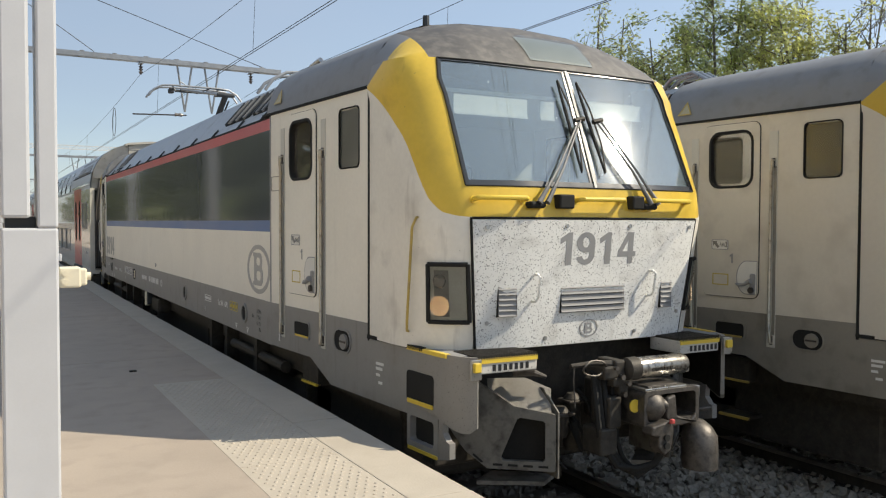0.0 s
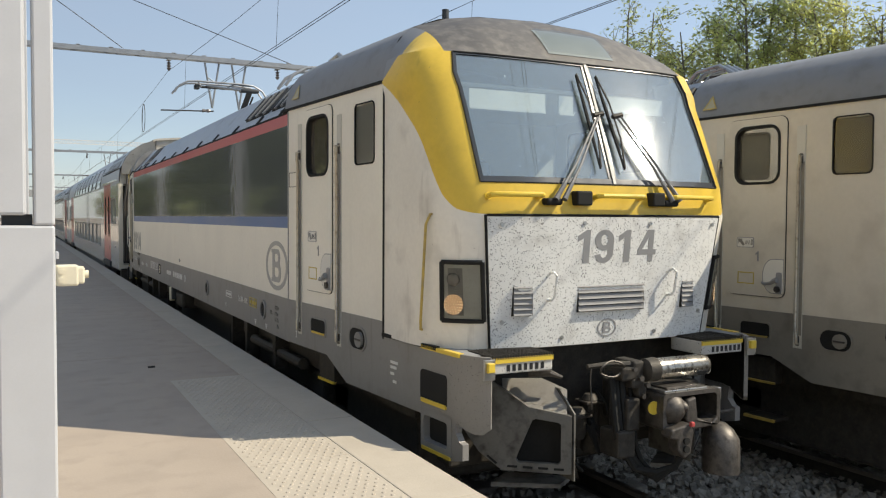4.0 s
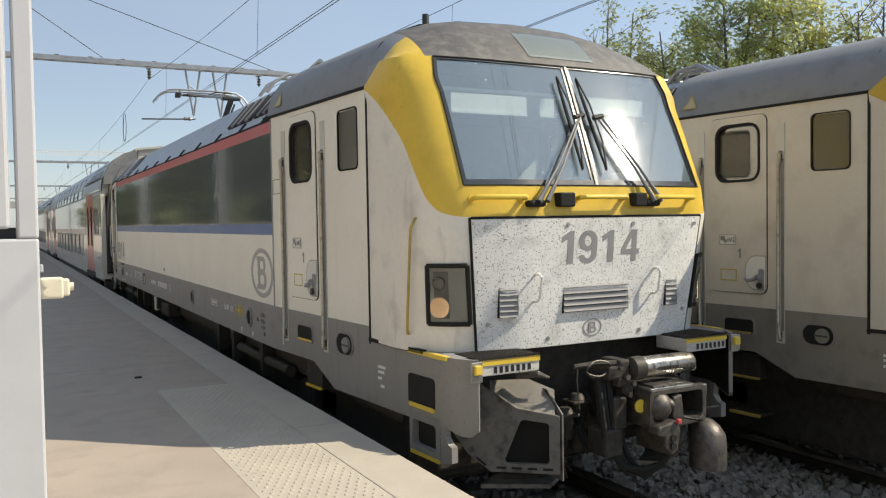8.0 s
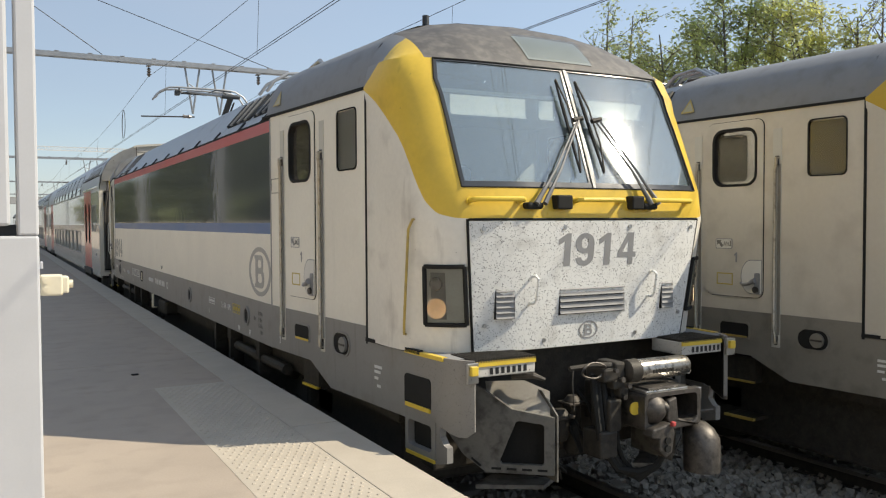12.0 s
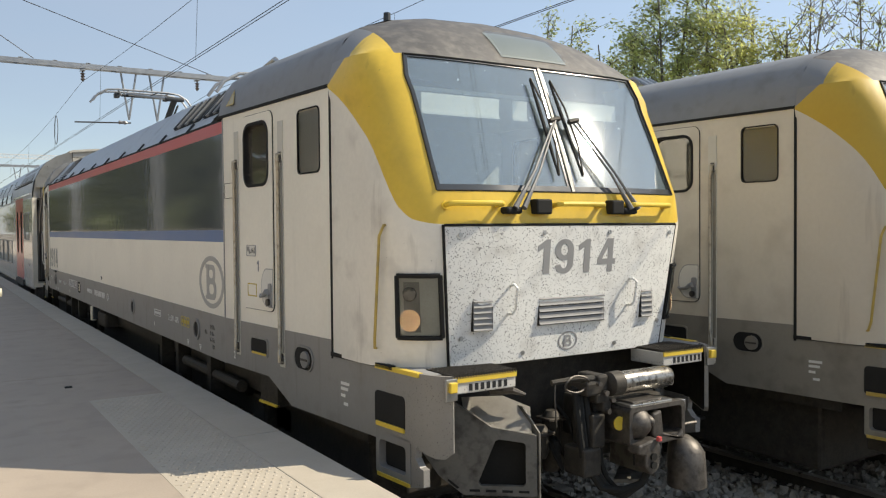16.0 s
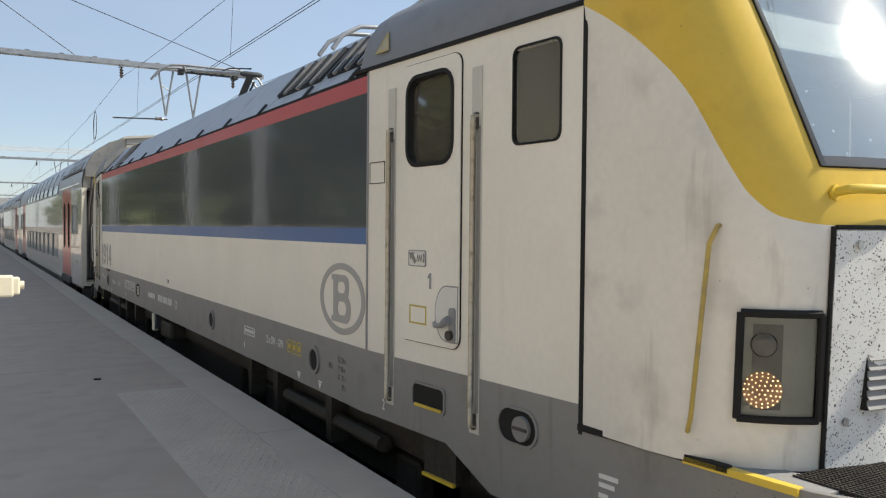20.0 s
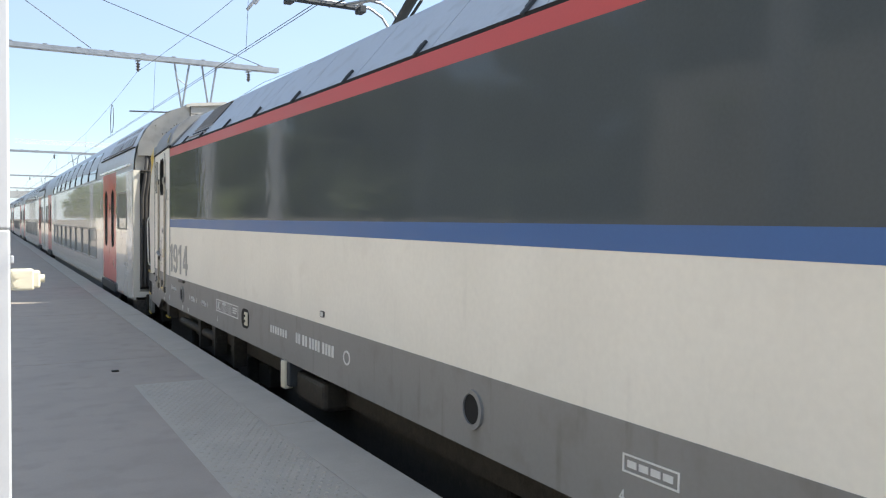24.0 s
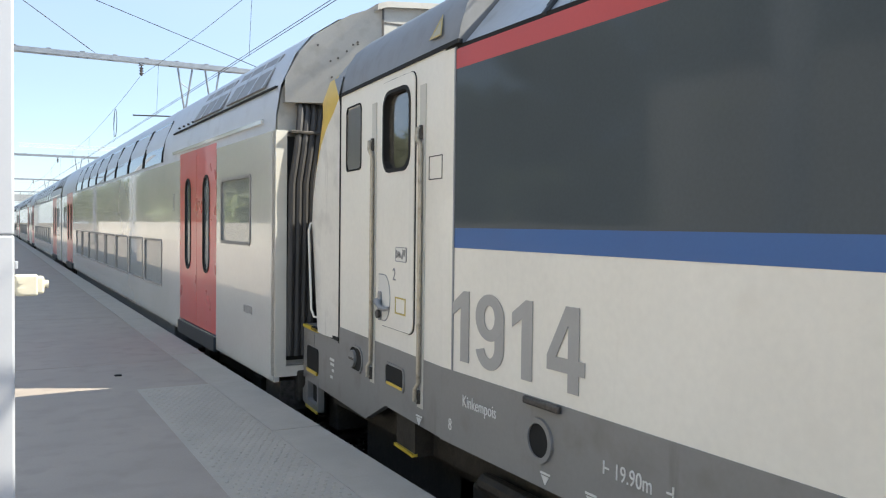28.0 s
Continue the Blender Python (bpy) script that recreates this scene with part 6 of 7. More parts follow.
tagged(new("ballast", stones(2.3, 11.5, 1.0, 14.0, RAIL - 0.22, 28000, 0.05)), "loose broken grey ballast between the tracks", "ballast", kind="stuff")
slab("ballast_bed", 2.1, 40, -60, 300, -1.13, RAIL - 0.24, EARTH, "dark oily ballast bed under the tracks")


# ---- double-deck coaches ----
COACH_LEN, COACH_PITCH = 26.2, 26.75


def coach(wheels):
    """One coach; its origin lies at its leading end, the body runs to +y."""
    co = thing("double_deck_coach", "silver-white double-deck passenger coach with red doors", "railway coach", (CX, CY + 9.76, 0), "coaches of the train")
    L = COACH_LEN
    low = [(1.50, 0.0), (1.57, 0.12), (1.57, 2.45)]
    cap = [(1.57, 2.45), (1.56, 2.62), (1.52, 2.87), (1.38, 3.18), (1.22, 3.38), (0.94, 3.57), (0.6, 3.69), (0.0, 3.75)]
    # side walls with window and door openings
    def side(s):
        m = Matrix.Translation((-1.57, 0, 0)) if s < 0 else Matrix.Translation((1.57, 0, 0)) @ MIRROR
        def add(name, bm, mat, parent=co, label="", smooth=False):
            moved(bm, m)
            bmesh.ops.recalc_face_normals(bm, faces=bm.faces[:])
            return part(name, bm, mat, parent, label, smooth)
        doors = [(2.3, 4.45), (L - 4.45, L - 2.3)]
        wins = []
        y = 5.75
        n = 8
        pitch = (L - 2 * 5.75) / n
        for k in range(n):
            wins.append((y + k * pitch + 0.12, y + (k + 1) * pitch - 0.12, 0.58, 1.27))
        ends = [(0.85, 2.05, 1.36, 2.05), (L - 2.05, L - 0.85, 1.36, 2.05)]
        ys = sorted({0.0, L, *[v for d in doors for v in d], *[v for w in wins for v in w[:2]], *[v for w in ends for v in w[:2]]})
        zs = [0.05, 0.2, 0.58, 1.27, 1.36, 2.05, 2.45]
        holes = set()
        for i in range(len(ys) - 1):
            c = (ys[i] + ys[i + 1]) / 2
            for j in range(len(zs) - 1):
                z = (zs[j] + zs[j + 1]) / 2
                if any(a < c < b and c0 < z < c1 for a, b, c0, c1 in wins + ends) or any(a < c < b and 0.2 < z for a, b in doors):
                    holes.add((i, j))
        add("side_wall", wall_grid(ys, zs, holes, 0.05), COACHWHITE, label="glossy silver-white coach side")
        for a, b, c0, c1 in wins + ends:
            w = add("window", ring(rounded(a - 0.03, b + 0.03, c0 - 0.03, c1 + 0.03, 0.06), rounded(a + 0.005, b - 0.005, c0 + 0.005, c1 - 0.005, 0.05), "x", -0.008, 0.03), GREY, label="coach window in a slim grey frame")
            add("pane", box(0.012, 0.018, a, b, c0, c1), COACHGLASS, w).visible_shadow = False
        for a, b in doors:
            mid = (a + b) / 2
            for y0, y1 in ((a + 0.01, mid - 0.006), (mid + 0.006, b - 0.01)):
                c = (y0 + y1) / 2
                leaf = add("door_leaf", ring(rounded(y0, y1, 0.22, 2.52, 0.02), rounded(c - 0.17, c + 0.17, 0.95, 2.15, 0.16), "x", 0.0, 0.04), COACHRED, label="red sliding door leaf with a slim oval window")
                add("leaf_window", prism(rounded(c - 0.17, c + 0.17, 0.95, 2.15, 0.16), "x", 0.012, 0.02), DARK, leaf)
                add("leaf_seal", ring(rounded(c - 0.185, c + 0.185, 0.935, 2.165, 0.17), rounded(c - 0.155, c + 0.155, 0.965, 2.135, 0.15), "x", -0.006, 0.02), BLACK, leaf)
            add("door_step", box(-0.03, 0.3, a, b, 0.02, 0.19), CABDARK, label="dark doorstep well")
            add("door_edge", box(0.005, 0.05, mid - 0.006, mid + 0.006, 0.22, 2.5), BLACK)
        # upper windows follow the slope of the roof side
        for k in range(n):
            a, b = 5.75 + k * pitch + 0.05, 5.75 + (k + 1) * pitch - 0.05
            bm = bmesh.new()
            g = []
            for f, z in ((1.572, 2.50), (1.562, 2.64), (1.505, 2.86), (1.385, 3.16)):
                g.append([bm.verts.new((f - 1.57 - 2 * (f - 1.57) - 0.006, yy, z)) for yy in (a, b)])
            for u, v in zip(g, g[1:]):
                bm.faces.new((u[0], u[1], v[1], v[0]))
            uw = add("upper_window", bm, ROOFGLASS, label="tall upper-deck window curving into the roof", smooth=True)
            for yy in (a, b):
                add("upper_window_bar", tube([(1.57 - f - 0.008, yy, z) for f, z in ((1.572, 2.50), (1.562, 2.64), (1.505, 2.86), (1.385, 3.16))], 0.013, 6), BLACK, uw)
        add("rain_gutter", box(-0.02, 0.02, 0.4, 4.9, 2.55, 2.59), COACHWHITE)
        for y0 in (0.55, 2.3):
            v = add("roof_vent", moved(box(0, 0.02, y0, y0 + 1.5, 0, 0.42), Matrix.Translation((0.045, 0, 2.93)) @ pose(0, 0, 0, 0, 31, 0)), GREY, label="grey roof ventilation grille")
            for q in range(3):
                add("vent_bar", moved(box(-0.006, 0.0, y0 + 0.05 + q * 0.5, y0 + 0.08 + q * 0.5, 0, 0.42), Matrix.Translation((0.045, 0, 2.93)) @ pose(0, 0, 0, 0, 31, 0)), COACHROOF, v)
        add("roof_joint", box(0.03, 0.06, 0.1, 5.1, 2.865, 2.885), BLACK)
        for q in range(7):
            add("roof_stud", box(0.055, 0.075, 3.0 + 0.3 * q, 3.06 + 0.3 * q, 2.93, 2.95), BLACK)
        add("class_mark", letters("2", 0.34, on_flank(-0.004, 4.95, 1.75), 0.003, 0.7), NUMBER)
        for k in range(5):
            add("number_bar", box(-0.004, 0.001, 1.05 - k * 0.07, 1.10 - k * 0.07, 0.62, 0.70), NUMBER)
    side(-1), side(1)
    b = bmesh.new()
    rows_ = []
    for y in (0, 0.5, L - 0.5, L):
        pts = [(-x, y, z) for x, z in cap] + [(x, y, z) for x, z in cap[-2::-1]]
        rows_.append([b.verts.new(p) for p in pts])
    for r, q in zip(rows_, rows_[1:]):
        for i in range(len(r) - 1):
            b.faces.new((r[i], r[i + 1], q[i + 1], q[i]))
    bmesh.ops.recalc_face_normals(b, faces=b.faces[:])
    part("roof", b, COACHROOF, co, "pale rounded roof", True)
    endpts = [(-1.53, 0.1), (1.53, 0.1), (1.53, 2.45)] + [(x - 0.03, z - 0.02) for x, z in cap[1:]] + [(-x + 0.03, z - 0.02) for x, z in cap[-2:0:-1]] + [(-1.53, 2.45)]
    part("end_wall", prism(endpts, "y", 0.06, 0.12), COACHEND, co, "cream riveted end wall")
    part("end_wall", prism(endpts, "y", L - 0.12, L - 0.06), COACHEND, co)
    ends_ = part("end_rim", ring([(-1.57, 0.1), (1.57, 0.1), (1.57, 2.45), (-1.57, 2.45)], [(-1.46, 0.2), (1.46, 0.2), (1.46, 2.44), (-1.46, 2.44)], "y", -0.02, 0.1), CORNERCREAM, co, "cream corner frame")
    part("cable_recess", box(-1.46, -1.08, 0.02, 0.058, 0.25, 2.40), BLACK, co)
    # bulged upper end over the gangway
    up = bmesh.new()
    plan = [(-1.48, 0.0), (-0.62, -0.34), (0.62, -0.34), (1.48, 0.0)]
    def cap_z(x):
        x = abs(x)
        for (xa, za), (xb, zb) in zip(cap, cap[1:]):
            if x >= xb:
                return za + (zb - za) * (x - xa) / (xb - xa)
        return 3.75
    cols = []
    for (xa, ya), (xb, yb) in zip(plan, plan[1:]):
        for q in range(6):
            x, y = xa + (xb - xa) * q / 6, ya + (yb - ya) * q / 6
            cols.append((x, y))
    cols.append(plan[-1])
    lo = [up.verts.new((x, y, 2.72)) for x, y in cols]
    hi = [up.verts.new((x, y, max(2.75, cap_z(x) - 0.01))) for x, y in cols]
    bk = [up.verts.new((x, 0.1, max(2.75, cap_z(x) - 0.01))) for x, y in cols]
    fl = [up.verts.new((x, 0.1, 2.72)) for x, y in cols]
    for i in range(len(cols) - 1):
        up.faces.new((lo[i], lo[i + 1], hi[i + 1], hi[i])), up.faces.new((hi[i], hi[i + 1], bk[i + 1], bk[i])), up.faces.new((fl[i], fl[i + 1], lo[i + 1], lo[i]))
    bmesh.ops.recalc_face_normals(up, faces=up.faces[:])
    part("end_housing", up, COACHEND, co, "cream riveted housing over the gangway")
    lip = bmesh.new()
    rows_ = []
    for y in (-0.40, 0.12):
        xs = [-0.70 + 0.1 * k for k in range(15)]
        rows_.append([lip.verts.new((x, y, cap_z(x) + 0.012)) for x in xs] + [lip.verts.new((x, y, cap_z(x) - 0.045)) for x in xs[::-1]])
    n_ = len(rows_[0])
    for k in range(n_):
        lip.faces.new((rows_[0][k], rows_[0][(k + 1) % n_], rows_[1][(k + 1) % n_], rows_[1][k]))
    lip.faces.new(rows_[0]), lip.faces.new(rows_[1][::-1])
    bmesh.ops.recalc_face_normals(lip, faces=lip.faces[:])
    part("housing_lip", lip, COACHEND, co, "overhanging roof lip")
    part("lip_shadow_joint", box(-0.62, 0.62, -0.346, -0.338, 3.50, 3.515), CAST, co)
    part("end_lintel", box(-1.05, 1.05, -0.14, 0.05, 2.62, 2.72, 0.01), COACHEND, co)
    rng = random.Random(3)
    for k in range(16):
        x, z = rng.uniform(-1.2, -0.7), rng.uniform(2.85, 3.35)
        y = -0.34 * (x + 1.48) / 0.86
        part("rivet", tube([(x, y + 0.01, z), (x - 0.004, y - 0.009, z)], 0.011, 6), CAST, co)
    for k in range(4):
        x = -1.33 + 0.066 * k
        part("jumper_cable", tube([(x, 0.03, 2.74), (x, -0.03, 2.66), (x - 0.04, -0.05, 2.3), (x - 0.09, -0.05, 1.95), (x - 0.10, -0.03, 0.3)], 0.034, 8), JUMPER, co, "thick black jumper cable", True)
    part("gangway_shell", prism(rounded(-1.11, 1.11, 0.15, 2.62, 0.06), "y", -0.06, 0.05), GANGWAY, co, "grey shell round the gangway")
    part("gangway_bellows", prism(rounded(-0.75, 0.75, 0.15, 2.5, 0.1), "y", -0.075, -0.055), BLACK, co, "black rubber gangway bellows")
    for z in (2.42,):
        part("cable_clamp", box(-1.44, -1.10, -0.085, 0.0, z, z + 0.03, 0.006), CAST, co)
    for x, z in ((-0.62, 3.0), (-0.5, 3.0)):
        part("end_boss", tube([(x, -0.3, z), (x, -0.37, z)], 0.04, 10), COACHWHITE, co, smooth=True)
    part("housing_seam", box(-0.63, -0.61, -0.347, -0.338, 2.74, 3.66), CAST, co)
    part("buffer_beam", box(-1.35, 1.35, -0.05, 0.2, -0.15, 0.15, 0.02), IRON, co)
    part("end_step", box(-1.5, -1.2, 0.05, 0.5, -0.25, 0.05, 0.02), CAST, co, "grey steel end step")
    part("deck", box(-1.5, 1.5, 0.1, L - 0.1, 0.12, 0.18), CABDARK, co)
    part("deck", box(-1.5, 1.5, 4.6, L - 4.6, 2.1, 2.3), CABWALL, co)
    part("seat_rows", box(-1.3, -0.4, 5.8, L - 5.8, 0.18, 0.75), BLUE, co)
    part("skirt", box(-1.5, 1.5, 5.2, L - 5.2, -0.35, 0.12, 0.02), GREY, co, "grey underfloor skirt")
    for y in (2.9, L - 2.9):
        bogie(co, y, wheels, 2.5, 0.46)
    return co


COACHES = [coach(WHEELS)]
for k in range(1, 6):
    COACHES.append(copy_thing(COACHES[0], pose(CX, CY + 9.76 + k * COACH_PITCH, 0)))


# ---- platform post beside the camera ----
post = thing("canopy_post", "white powder-coated canopy post with a slot and a cream switch box", "post")
part("post_shaft", box(-0.077, 0.130, 3.66, 3.86, 0.0, 1.505, 0.01), POLEWHITE, post)
part("post_front", box(0.053, 0.130, 3.66, 3.86, 1.505, 5.2, 0.01), POLEWHITE, post)
part("downpipe", box(-0.077, 0.029, 3.66, 3.78, 1.545, 5.2, 0.012), POLEWHITE, post, "white box downpipe ending above the slot")
part("slot_bracket", box(-0.06, 0.05, 3.72, 3.8, 1.50, 1.55), CABDARK, post)
sw = part("switch_box", box(0.13, 0.215, 3.68, 3.75, 1.26, 1.345, 0.008), PLASTIC, post, "cream plastic switch box")
part("switch_cap", box(0.205, 0.238, 3.685, 3.745, 1.268, 1.338, 0.008), PLASTIC, sw)
part("switch_knob", tube([(0.236, 3.715, 1.305), (0.254, 3.715, 1.305)], 0.017, 12), PLASTIC, sw, smooth=True)
for z in (1.285, 1.32):
    part("switch_dot", tube([(0.152, 3.681, z), (0.152, 3.674, z)], 0.011, 12), PLASTIC, sw)
part("conduit_clip", box(0.13, 0.143, 3.68, 3.72, 1.37, 1.40, 0.004), POLEWHITE, post)

for y in (15.0, 20.4, 33.0):
    p = copy_thing(post, pose(0, y - 3.7, 0))
    tagged(p, "white canopy post further along the platform", "post", "canopy posts")

# ---- overhead line ----
def gantry(y, x0, x1, z, masts, over):
    g = thing("catenary_gantry", "galvanised steel catenary gantry over the tracks", "gantry", group="catenary gantries")
    for dy in (-0.11, 0.11):
        part("beam_flange", box(x0, x1, y + dy - 0.03, y + dy + 0.03, z - 0.07, z + 0.07), GALV, g)
    for k in range(int((x1 - x0) / 0.9)):
        x = x0 + 0.3 + 0.9 * k
        part("beam_batten", box(x, x + 0.12, y - 0.14, y + 0.14, z + 0.08, z + 0.10), GALV, g)
    for x in masts:
        m = part("mast", box(x - 0.1, x + 0.1, y - 0.12, y + 0.12, -1.2, z + 1.9, 0.01), GALV, g, "steel mast")
        part("mast_base", box(x - 0.35, x + 0.35, y - 0.35, y + 0.35, -1.2, 0.12, 0.02), SLEEPER, m)
    for x in over:
        i = part("insulator", tube([(x, y, z - 0.1), (x, y, z - 0.18), (x, y, z - 0.21), (x, y, z - 0.26), (x, y, z - 0.29), (x, y, z - 0.34), (x, y, z - 0.37), (x, y, z - 0.45)], [0.02, 0.02, 0.07, 0.03, 0.07, 0.03, 0.07, 0.02], 10), PORCELAIN, g, "hanging ribbed insulator", True)
        part("hanger", box(x - 0.06, x + 0.06, y - 0.16, y + 0.16, z - 0.13, z - 0.1), GALV, g)
    for x in over[:1]:
        xa = x + 1.3
        for d in (-0.22, 0.22, 0.62, 1.06):
            part("drop_bracket", tube([(xa + d, y, z - 0.1), (xa + (0.0 if d < 0.5 else 0.84), y, z - 1.5)], 0.03, 6), GALV, g)
        part("drop_brace", tube([(xa - 0.14, y, z - 0.55), (xa + 0.16, y, z - 0.75)], 0.015, 6), GALV, g)
        part("steady_arm", tube([(xa + 0.05, y, z - 1.6), (x - 0.25, y, z - 1.66)], 0.022, 6), WIRE, g)
        part("arm_insulator", tube([(xa - 0.05, y, z - 1.6), (xa - 0.12, y, z - 1.6), (xa - 0.2, y, z - 1.6), (xa - 0.3, y, z - 1.6)], [0.03, 0.06, 0.04, 0.06], 8), PORCELAIN, g)
    return g


gantry(26.6, -9.6, 8.5, 6.48, (-9.2,), (4.12, 7.52))
gantry(61.9, -1.8, 8.5, 6.0, (-1.62,), (4.12, 7.52))
gantry(98.0, -1.8, 8.5, 6.0, (-1.7,), (4.12,))
gantry(140.0, -1.8, 8.5, 6.0, (-1.7,), (4.12,))


def wire(name, pts, r, label):
    return tagged(part(name, tube(pts, r, 6), WIRE), label, "overhead wire", "overhead wires", "structure")


def catenary(x, zc, sup, sag, twin=(-0.03, 0.03), thick=0.006):
    """Twin contact wires, a sagging messenger held at the gantries, and droppers between."""
    mess = []
    spans = list(zip(sup, sup[1:]))
    for (ya, za), (yb, zb) in spans:
        for k in range(12):
            f = k / 12
            mess.append((x + 0.05, ya + (yb - ya) * f, za + (zb - za) * f - sag * 4 * f * (1 - f)))
    mess.append((x + 0.05, sup[-1][0], sup[-1][1]))
    m = wire("messenger_wire", mess, thick, "dark catenary messenger wire")
    for d in twin:
        wire("contact_wire", [(x + d, -25, zc), (x + d, 200, zc + 0.25)], thick, "dark copper contact wire")
    for p in mess[2::3]:
        part("dropper", tube([p, (x, p[1], zc)], 0.004, 5), WIRE, m)


catenary(4.05, 4.5, [(-10, 5.95), (26.6, 6.03), (61.9, 5.75), (98, 5.75), (140, 5.75)], 0.42)
catenary(7.95, 4.78, [(-10, 6.2), (26.6, 6.05), (61.9, 5.75), (98, 5.75)], 0.3)
wire("cross_wire", [(8.14, 26.6, 6.53), (-2.0, 26.6, 9.63)], 0.011, "dark guy wire slanting up from the gantry")
wire("stay_wire", [(2.806, 26.6, 6.59), (-1.0, 26.6, 9.17)], 0.011, "dark stay wire of the gantry")
wire("wire_loop", [(4.05 + 0.06 * math.cos(a / 2), 32.0 + 0.9 * math.cos(a / 2), 5.15 + 0.5 * math.sin(a / 2)) for a in range(14)], 0.012, "dark jumper loop on the wires")

# ---- trees beyond the second locomotive ----
def tree(x, y, h, seed, crown_r, leaf_n, mat, label, leaf=1.0):
    rng = random.Random(seed)
    t = thing("tree", label, "tree", (x, y, -1.1), "trees behind the tracks")
    b = bmesh.new()
    tips = []
    trunk = [Vector((0, 0, 0)), Vector((rng.uniform(-.3, .3), rng.uniform(-.3, .3), h * 0.3)), Vector((rng.uniform(-.5, .5), rng.uniform(-.5, .5), h * 0.62)), Vector((rng.uniform(-.6, .6), rng.uniform(-.6, .6), h * 0.9))]
    thin = 0.4 if leaf_n < 500 else 0.6
    tube(trunk, [0.28 * thin, 0.2 * thin, 0.12 * thin, 0.03], 8, b)
    for k in range(26 if leaf > 2 else 34):
        f = rng.uniform(0.3 if leaf < 2 else 0.12, 0.97)
        base = trunk[1].lerp(trunk[3], (f - 0.3) / 0.67)
        a, up = rng.uniform(0, 6.28), rng.uniform(0.15, 0.9)
        ln = crown_r * rng.uniform(0.5, 1.1) * (1.15 - 0.5 * f)
        tip = base + Vector((math.cos(a) * ln, math.sin(a) * ln, ln * up))
        midp = base.lerp(tip, 0.5) + Vector((rng.uniform(-.2, .2), rng.uniform(-.2, .2), 0.15))
        tube([base, midp, tip], [0.055 * thin, 0.035 * thin, 0.01], 5, b)
        tips += [tip, midp, base.lerp(tip, 0.75)]
        if leaf < 2:
            for q in range(3):
                root = base.lerp(tip, rng.uniform(0.3, 0.95))
                twig = root + Vector((rng.gauss(0, 0.5), rng.gauss(0, 0.5), rng.uniform(0.2, 1.0)))
                tube([root, twig], [0.02, 0.007], 4, b)
                tips += [twig, root.lerp(twig, 0.6)]
    part("trunk", b, BARK, t, "branching trunk")
    verts, faces = [], []
    for k in range(leaf_n):
        c = rng.choice(tips)
        p = c + Vector((rng.gauss(0, 0.5), rng.gauss(0, 0.5), rng.gauss(0, 0.42))) * (1.0 if leaf > 2 else 0.5)
        u = Vector((rng.gauss(0, 1), rng.gauss(0, 1), rng.gauss(0, 1))).normalized()
        v = u.orthogonal().normalized()
        s = rng.uniform(0.07, 0.17) * leaf
        i = len(verts)
        verts += [p - u * s, p + v * s * 0.55, p + u * s, p - v * s * 0.55]
        faces.append((i, i + 1, i + 2, i + 3))
    me = bpy.data.meshes.new("crown")
    me.from_pydata([tuple(v) for v in verts], [], faces)
    me.materials.append(mat)
    cr = new("crown", me)
    cr.parent = t
    return t


# bearing in degrees from the line of the track, distance, height, crown radius, leaves
WOOD = ((39.0, 46, 13.6, 1.1, 1900), (41.2, 47, 13.8, 1.3, 2400), (43.3, 45, 12.3, 1.7, 3200), (45.2, 48, 13.2, 1.6, 3200), (46.8, 46, 15.2, 1.8, 4200), (48.4, 47, 16.2, 1.9, 4600), (50.2, 46, 14.8, 1.6, 3600),
        (51.6, 45, 12.8, 1.9, 4400), (53.2, 46, 13.0, 1.9, 4200), (54.4, 44, 12.0, 1.5, 2800), (56.0, 45, 13.6, 1.2, 170), (57.2, 46, 14.4, 1.2, 260), (58.6, 45, 13.8, 1.2, 240), (60.0, 46, 12.6, 1.3, 320), (62.4, 45, 13.2, 1.7, 2600),
        (35.5, 52, 11.5, 2.2, 3600), (38.5, 53, 11.5, 2.2, 3600), (42.0, 53, 11.2, 2.4, 4200), (44.6, 52, 11.6, 2.4, 4600), (47.4, 52, 12.2, 2.4, 4800), (50.0, 52, 12.0, 2.4, 4800), (52.8, 52, 11.4, 2.3, 4400), (64.5, 44, 12.0, 2.0, 3200))
for k, (bearing, far, h, r, n) in enumerate(WOOD):
    mat = LEAF2 if k in (7, 8, 9, 2, 20) else LEAF
    x, y = far * math.sin(radians(bearing)), far * math.cos(radians(bearing))
    tree(x, y, h * 1.13, 200 + k, r * 1.3, n, mat, "slender sapling with bare twigs and few leaves" if n < 400 else "tall tree with airy green foliage beyond the tracks" if mat is LEAF else "tall tree with yellowing foliage beyond the tracks")

# wooded bank on the far side of the platform, seen in the glossy panels
for k in range(26):
    tree((-15 if k < 6 else -17) - 4.0 * (k % 2), -16 + 5.6 * k, 11.0 + (k * 7 % 4) * 0.5, 30 + k, 4.2, 3600, BANKLEAF, "leafy tree on the bank behind the platform", 3.2)
for k in range(30):
    tree((-12 if k < 7 else -14) - 1.2 * (k % 2), -14 + 4.6 * k, 4.2 + (k * 5 % 3) * 0.5, 90 + k, 2.6, 1500, BANKLEAF if k % 3 else LEAF, "leafy shrub on the bank behind the platform", 2.6)
for k in range(26):
    tree(-24 - 4 * (k % 2), 130 + 7.5 * k, 11.5 + (k * 5 % 4) * 0.5, 60 + k, 5.0, 2300, BANKLEAF, "leafy tree far along the bank", 4.0)

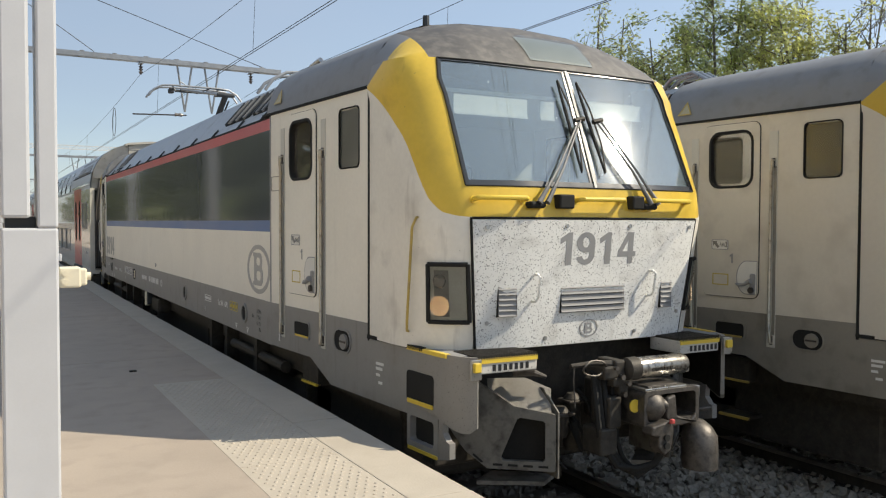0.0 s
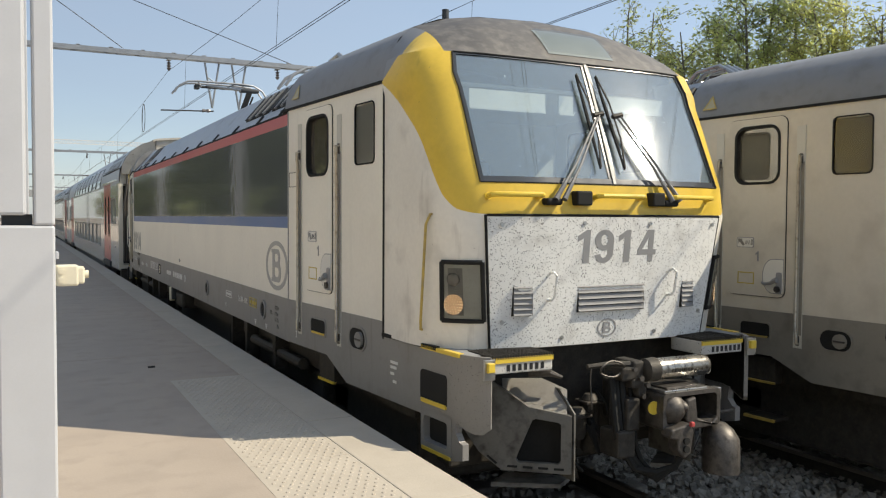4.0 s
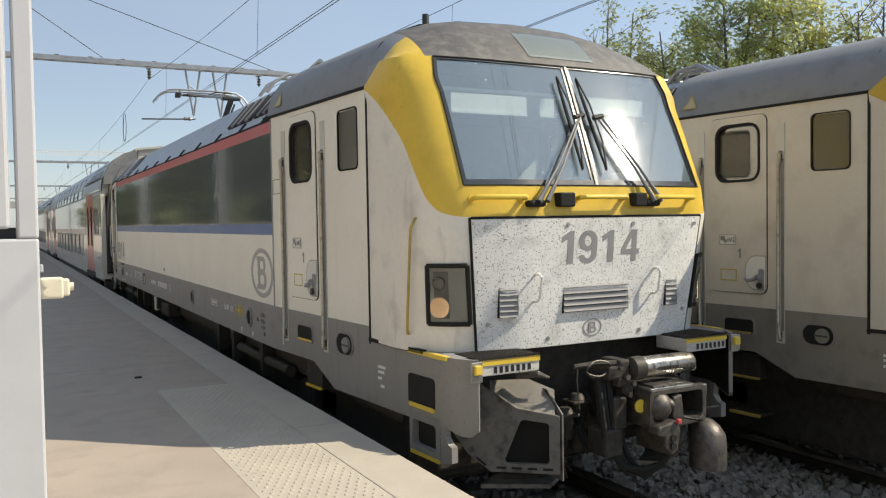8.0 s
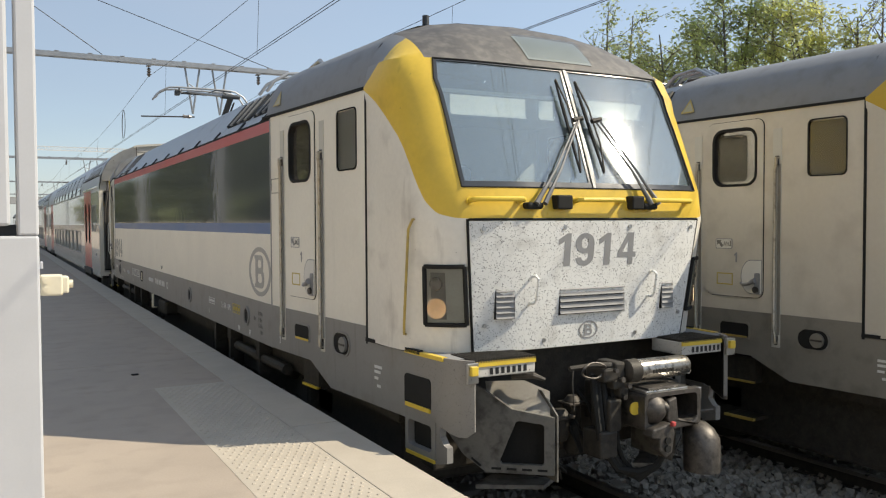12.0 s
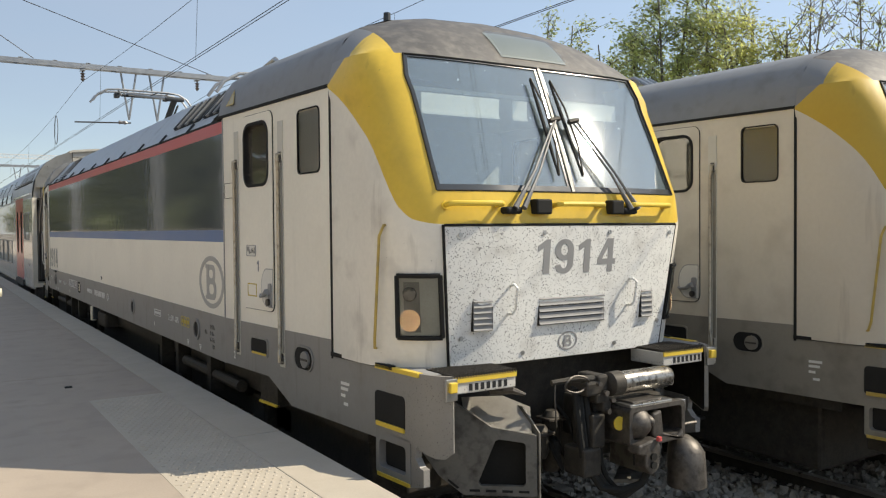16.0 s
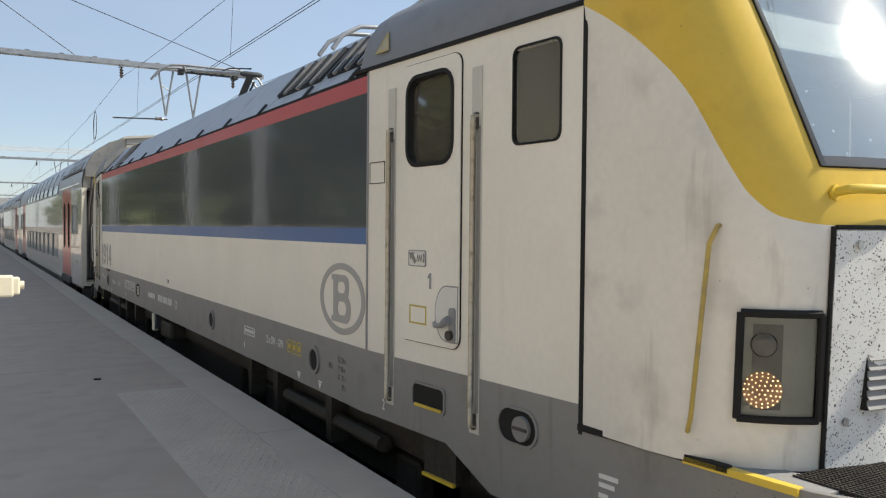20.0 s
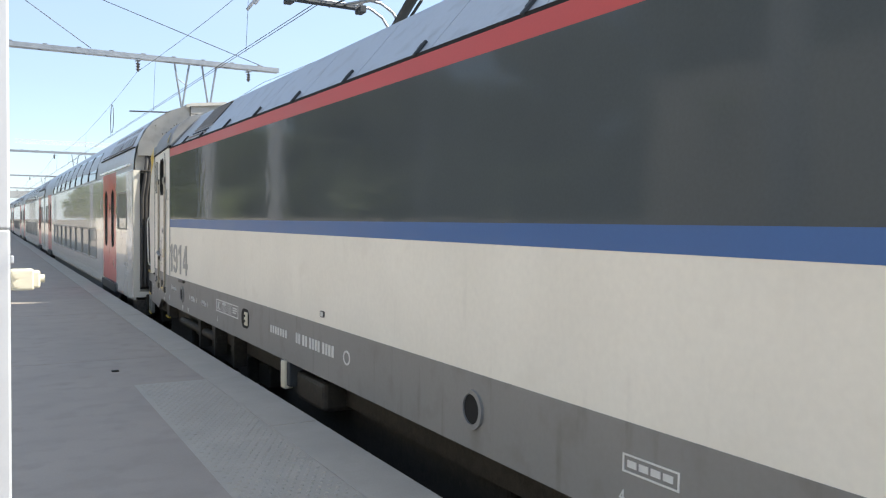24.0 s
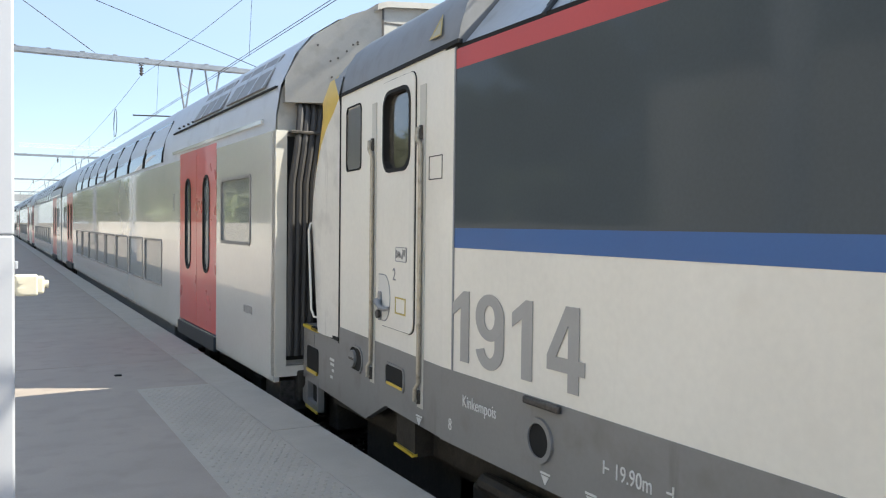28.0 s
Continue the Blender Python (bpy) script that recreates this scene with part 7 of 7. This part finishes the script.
# ---- far end of the station ----
CRANE = material("crane_red", (0.62, 0.30, 0.28), 0.6, vary=0.1)
FARWALL = material("far_concrete", (0.34, 0.34, 0.33), 0.8, vary=0.12, scale=0.4)
cr = thing("tower_crane", "red and white tower crane in the distance", "crane", (26.0, 150.0, -1.1))
b = bmesh.new()
for k in range(16):
    y0 = -2 + k * 0.55
    tube([(y0, 0, 14.7), (y0 + 0.55, 0, 15.3)], 0.05, 4, b), tube([(y0 + 0.55, 0, 15.3), (y0 + 0.55, 0, 14.7)], 0.05, 4, b)
tube([(-2, 0, 14.7), (7, 0, 14.7)], 0.08, 4, b), tube([(-2, 0, 15.3), (7, 0, 15.3)], 0.08, 4, b)
part("jib", b, CRANE, cr, "red lattice jib")
b = bmesh.new()
for k in range(36):
    y0 = -21.8 + k * 0.55
    tube([(y0, 0, 14.7), (y0 + 0.55, 0, 15.3)], 0.05, 4, b), tube([(y0 + 0.55, 0, 15.3), (y0 + 0.55, 0, 14.7)], 0.05, 4, b)
tube([(-21.8, 0, 14.7), (-2, 0, 14.7)], 0.08, 4, b), tube([(-21.8, 0, 15.3), (-2, 0, 15.3)], 0.08, 4, b)
part("jib", b, PALETEXT, cr, "white lattice jib")
part("crane_mast", box(-0.5, 0.5, -0.5, 0.5, 0, 16.5), CRANE, cr)
bridge = thing("footbridge", "grey footbridge across the tracks far away", "bridge", (8, 165, -1.1))
part("deck", box(-12, 30, 0, 3, 6.2, 7.4), FARWALL, bridge)
part("pier", box(-11, -10, 0.5, 2.5, 0, 6.2), FARWALL, bridge)
part("pier", box(28, 29, 0.5, 2.5, 0, 6.2), FARWALL, bridge)


# ---- everything that rolls ----
def motions():
    at = [r for r in ROLL]
    walk(engine, [(t, pose(CX, CY + s, 0)) for t, s in at])
    for k, co in enumerate(COACHES):
        walk(co, [(t, pose(CX, CY + 9.76 + k * COACH_PITCH + s, 0)) for t, s in at])
    times = [0.0, 12.5] + [14.5 + 0.25 * k for k in range(55)]
    dist = np.interp(times, [r[0] for r in at], [r[1] for r in at])
    spinning = list(WHEELS)
    for co in COACHES[1:]:
        spinning += [(ob, 0.46) for ob in co.children if ob.name.startswith("wheelset")]
    for ax, radius in spinning:
        x, y, z = ax.location
        walk(ax, [(t, pose(x, y, z, -math.degrees(d / radius))) for t, d in zip(times, dist)])


motions()
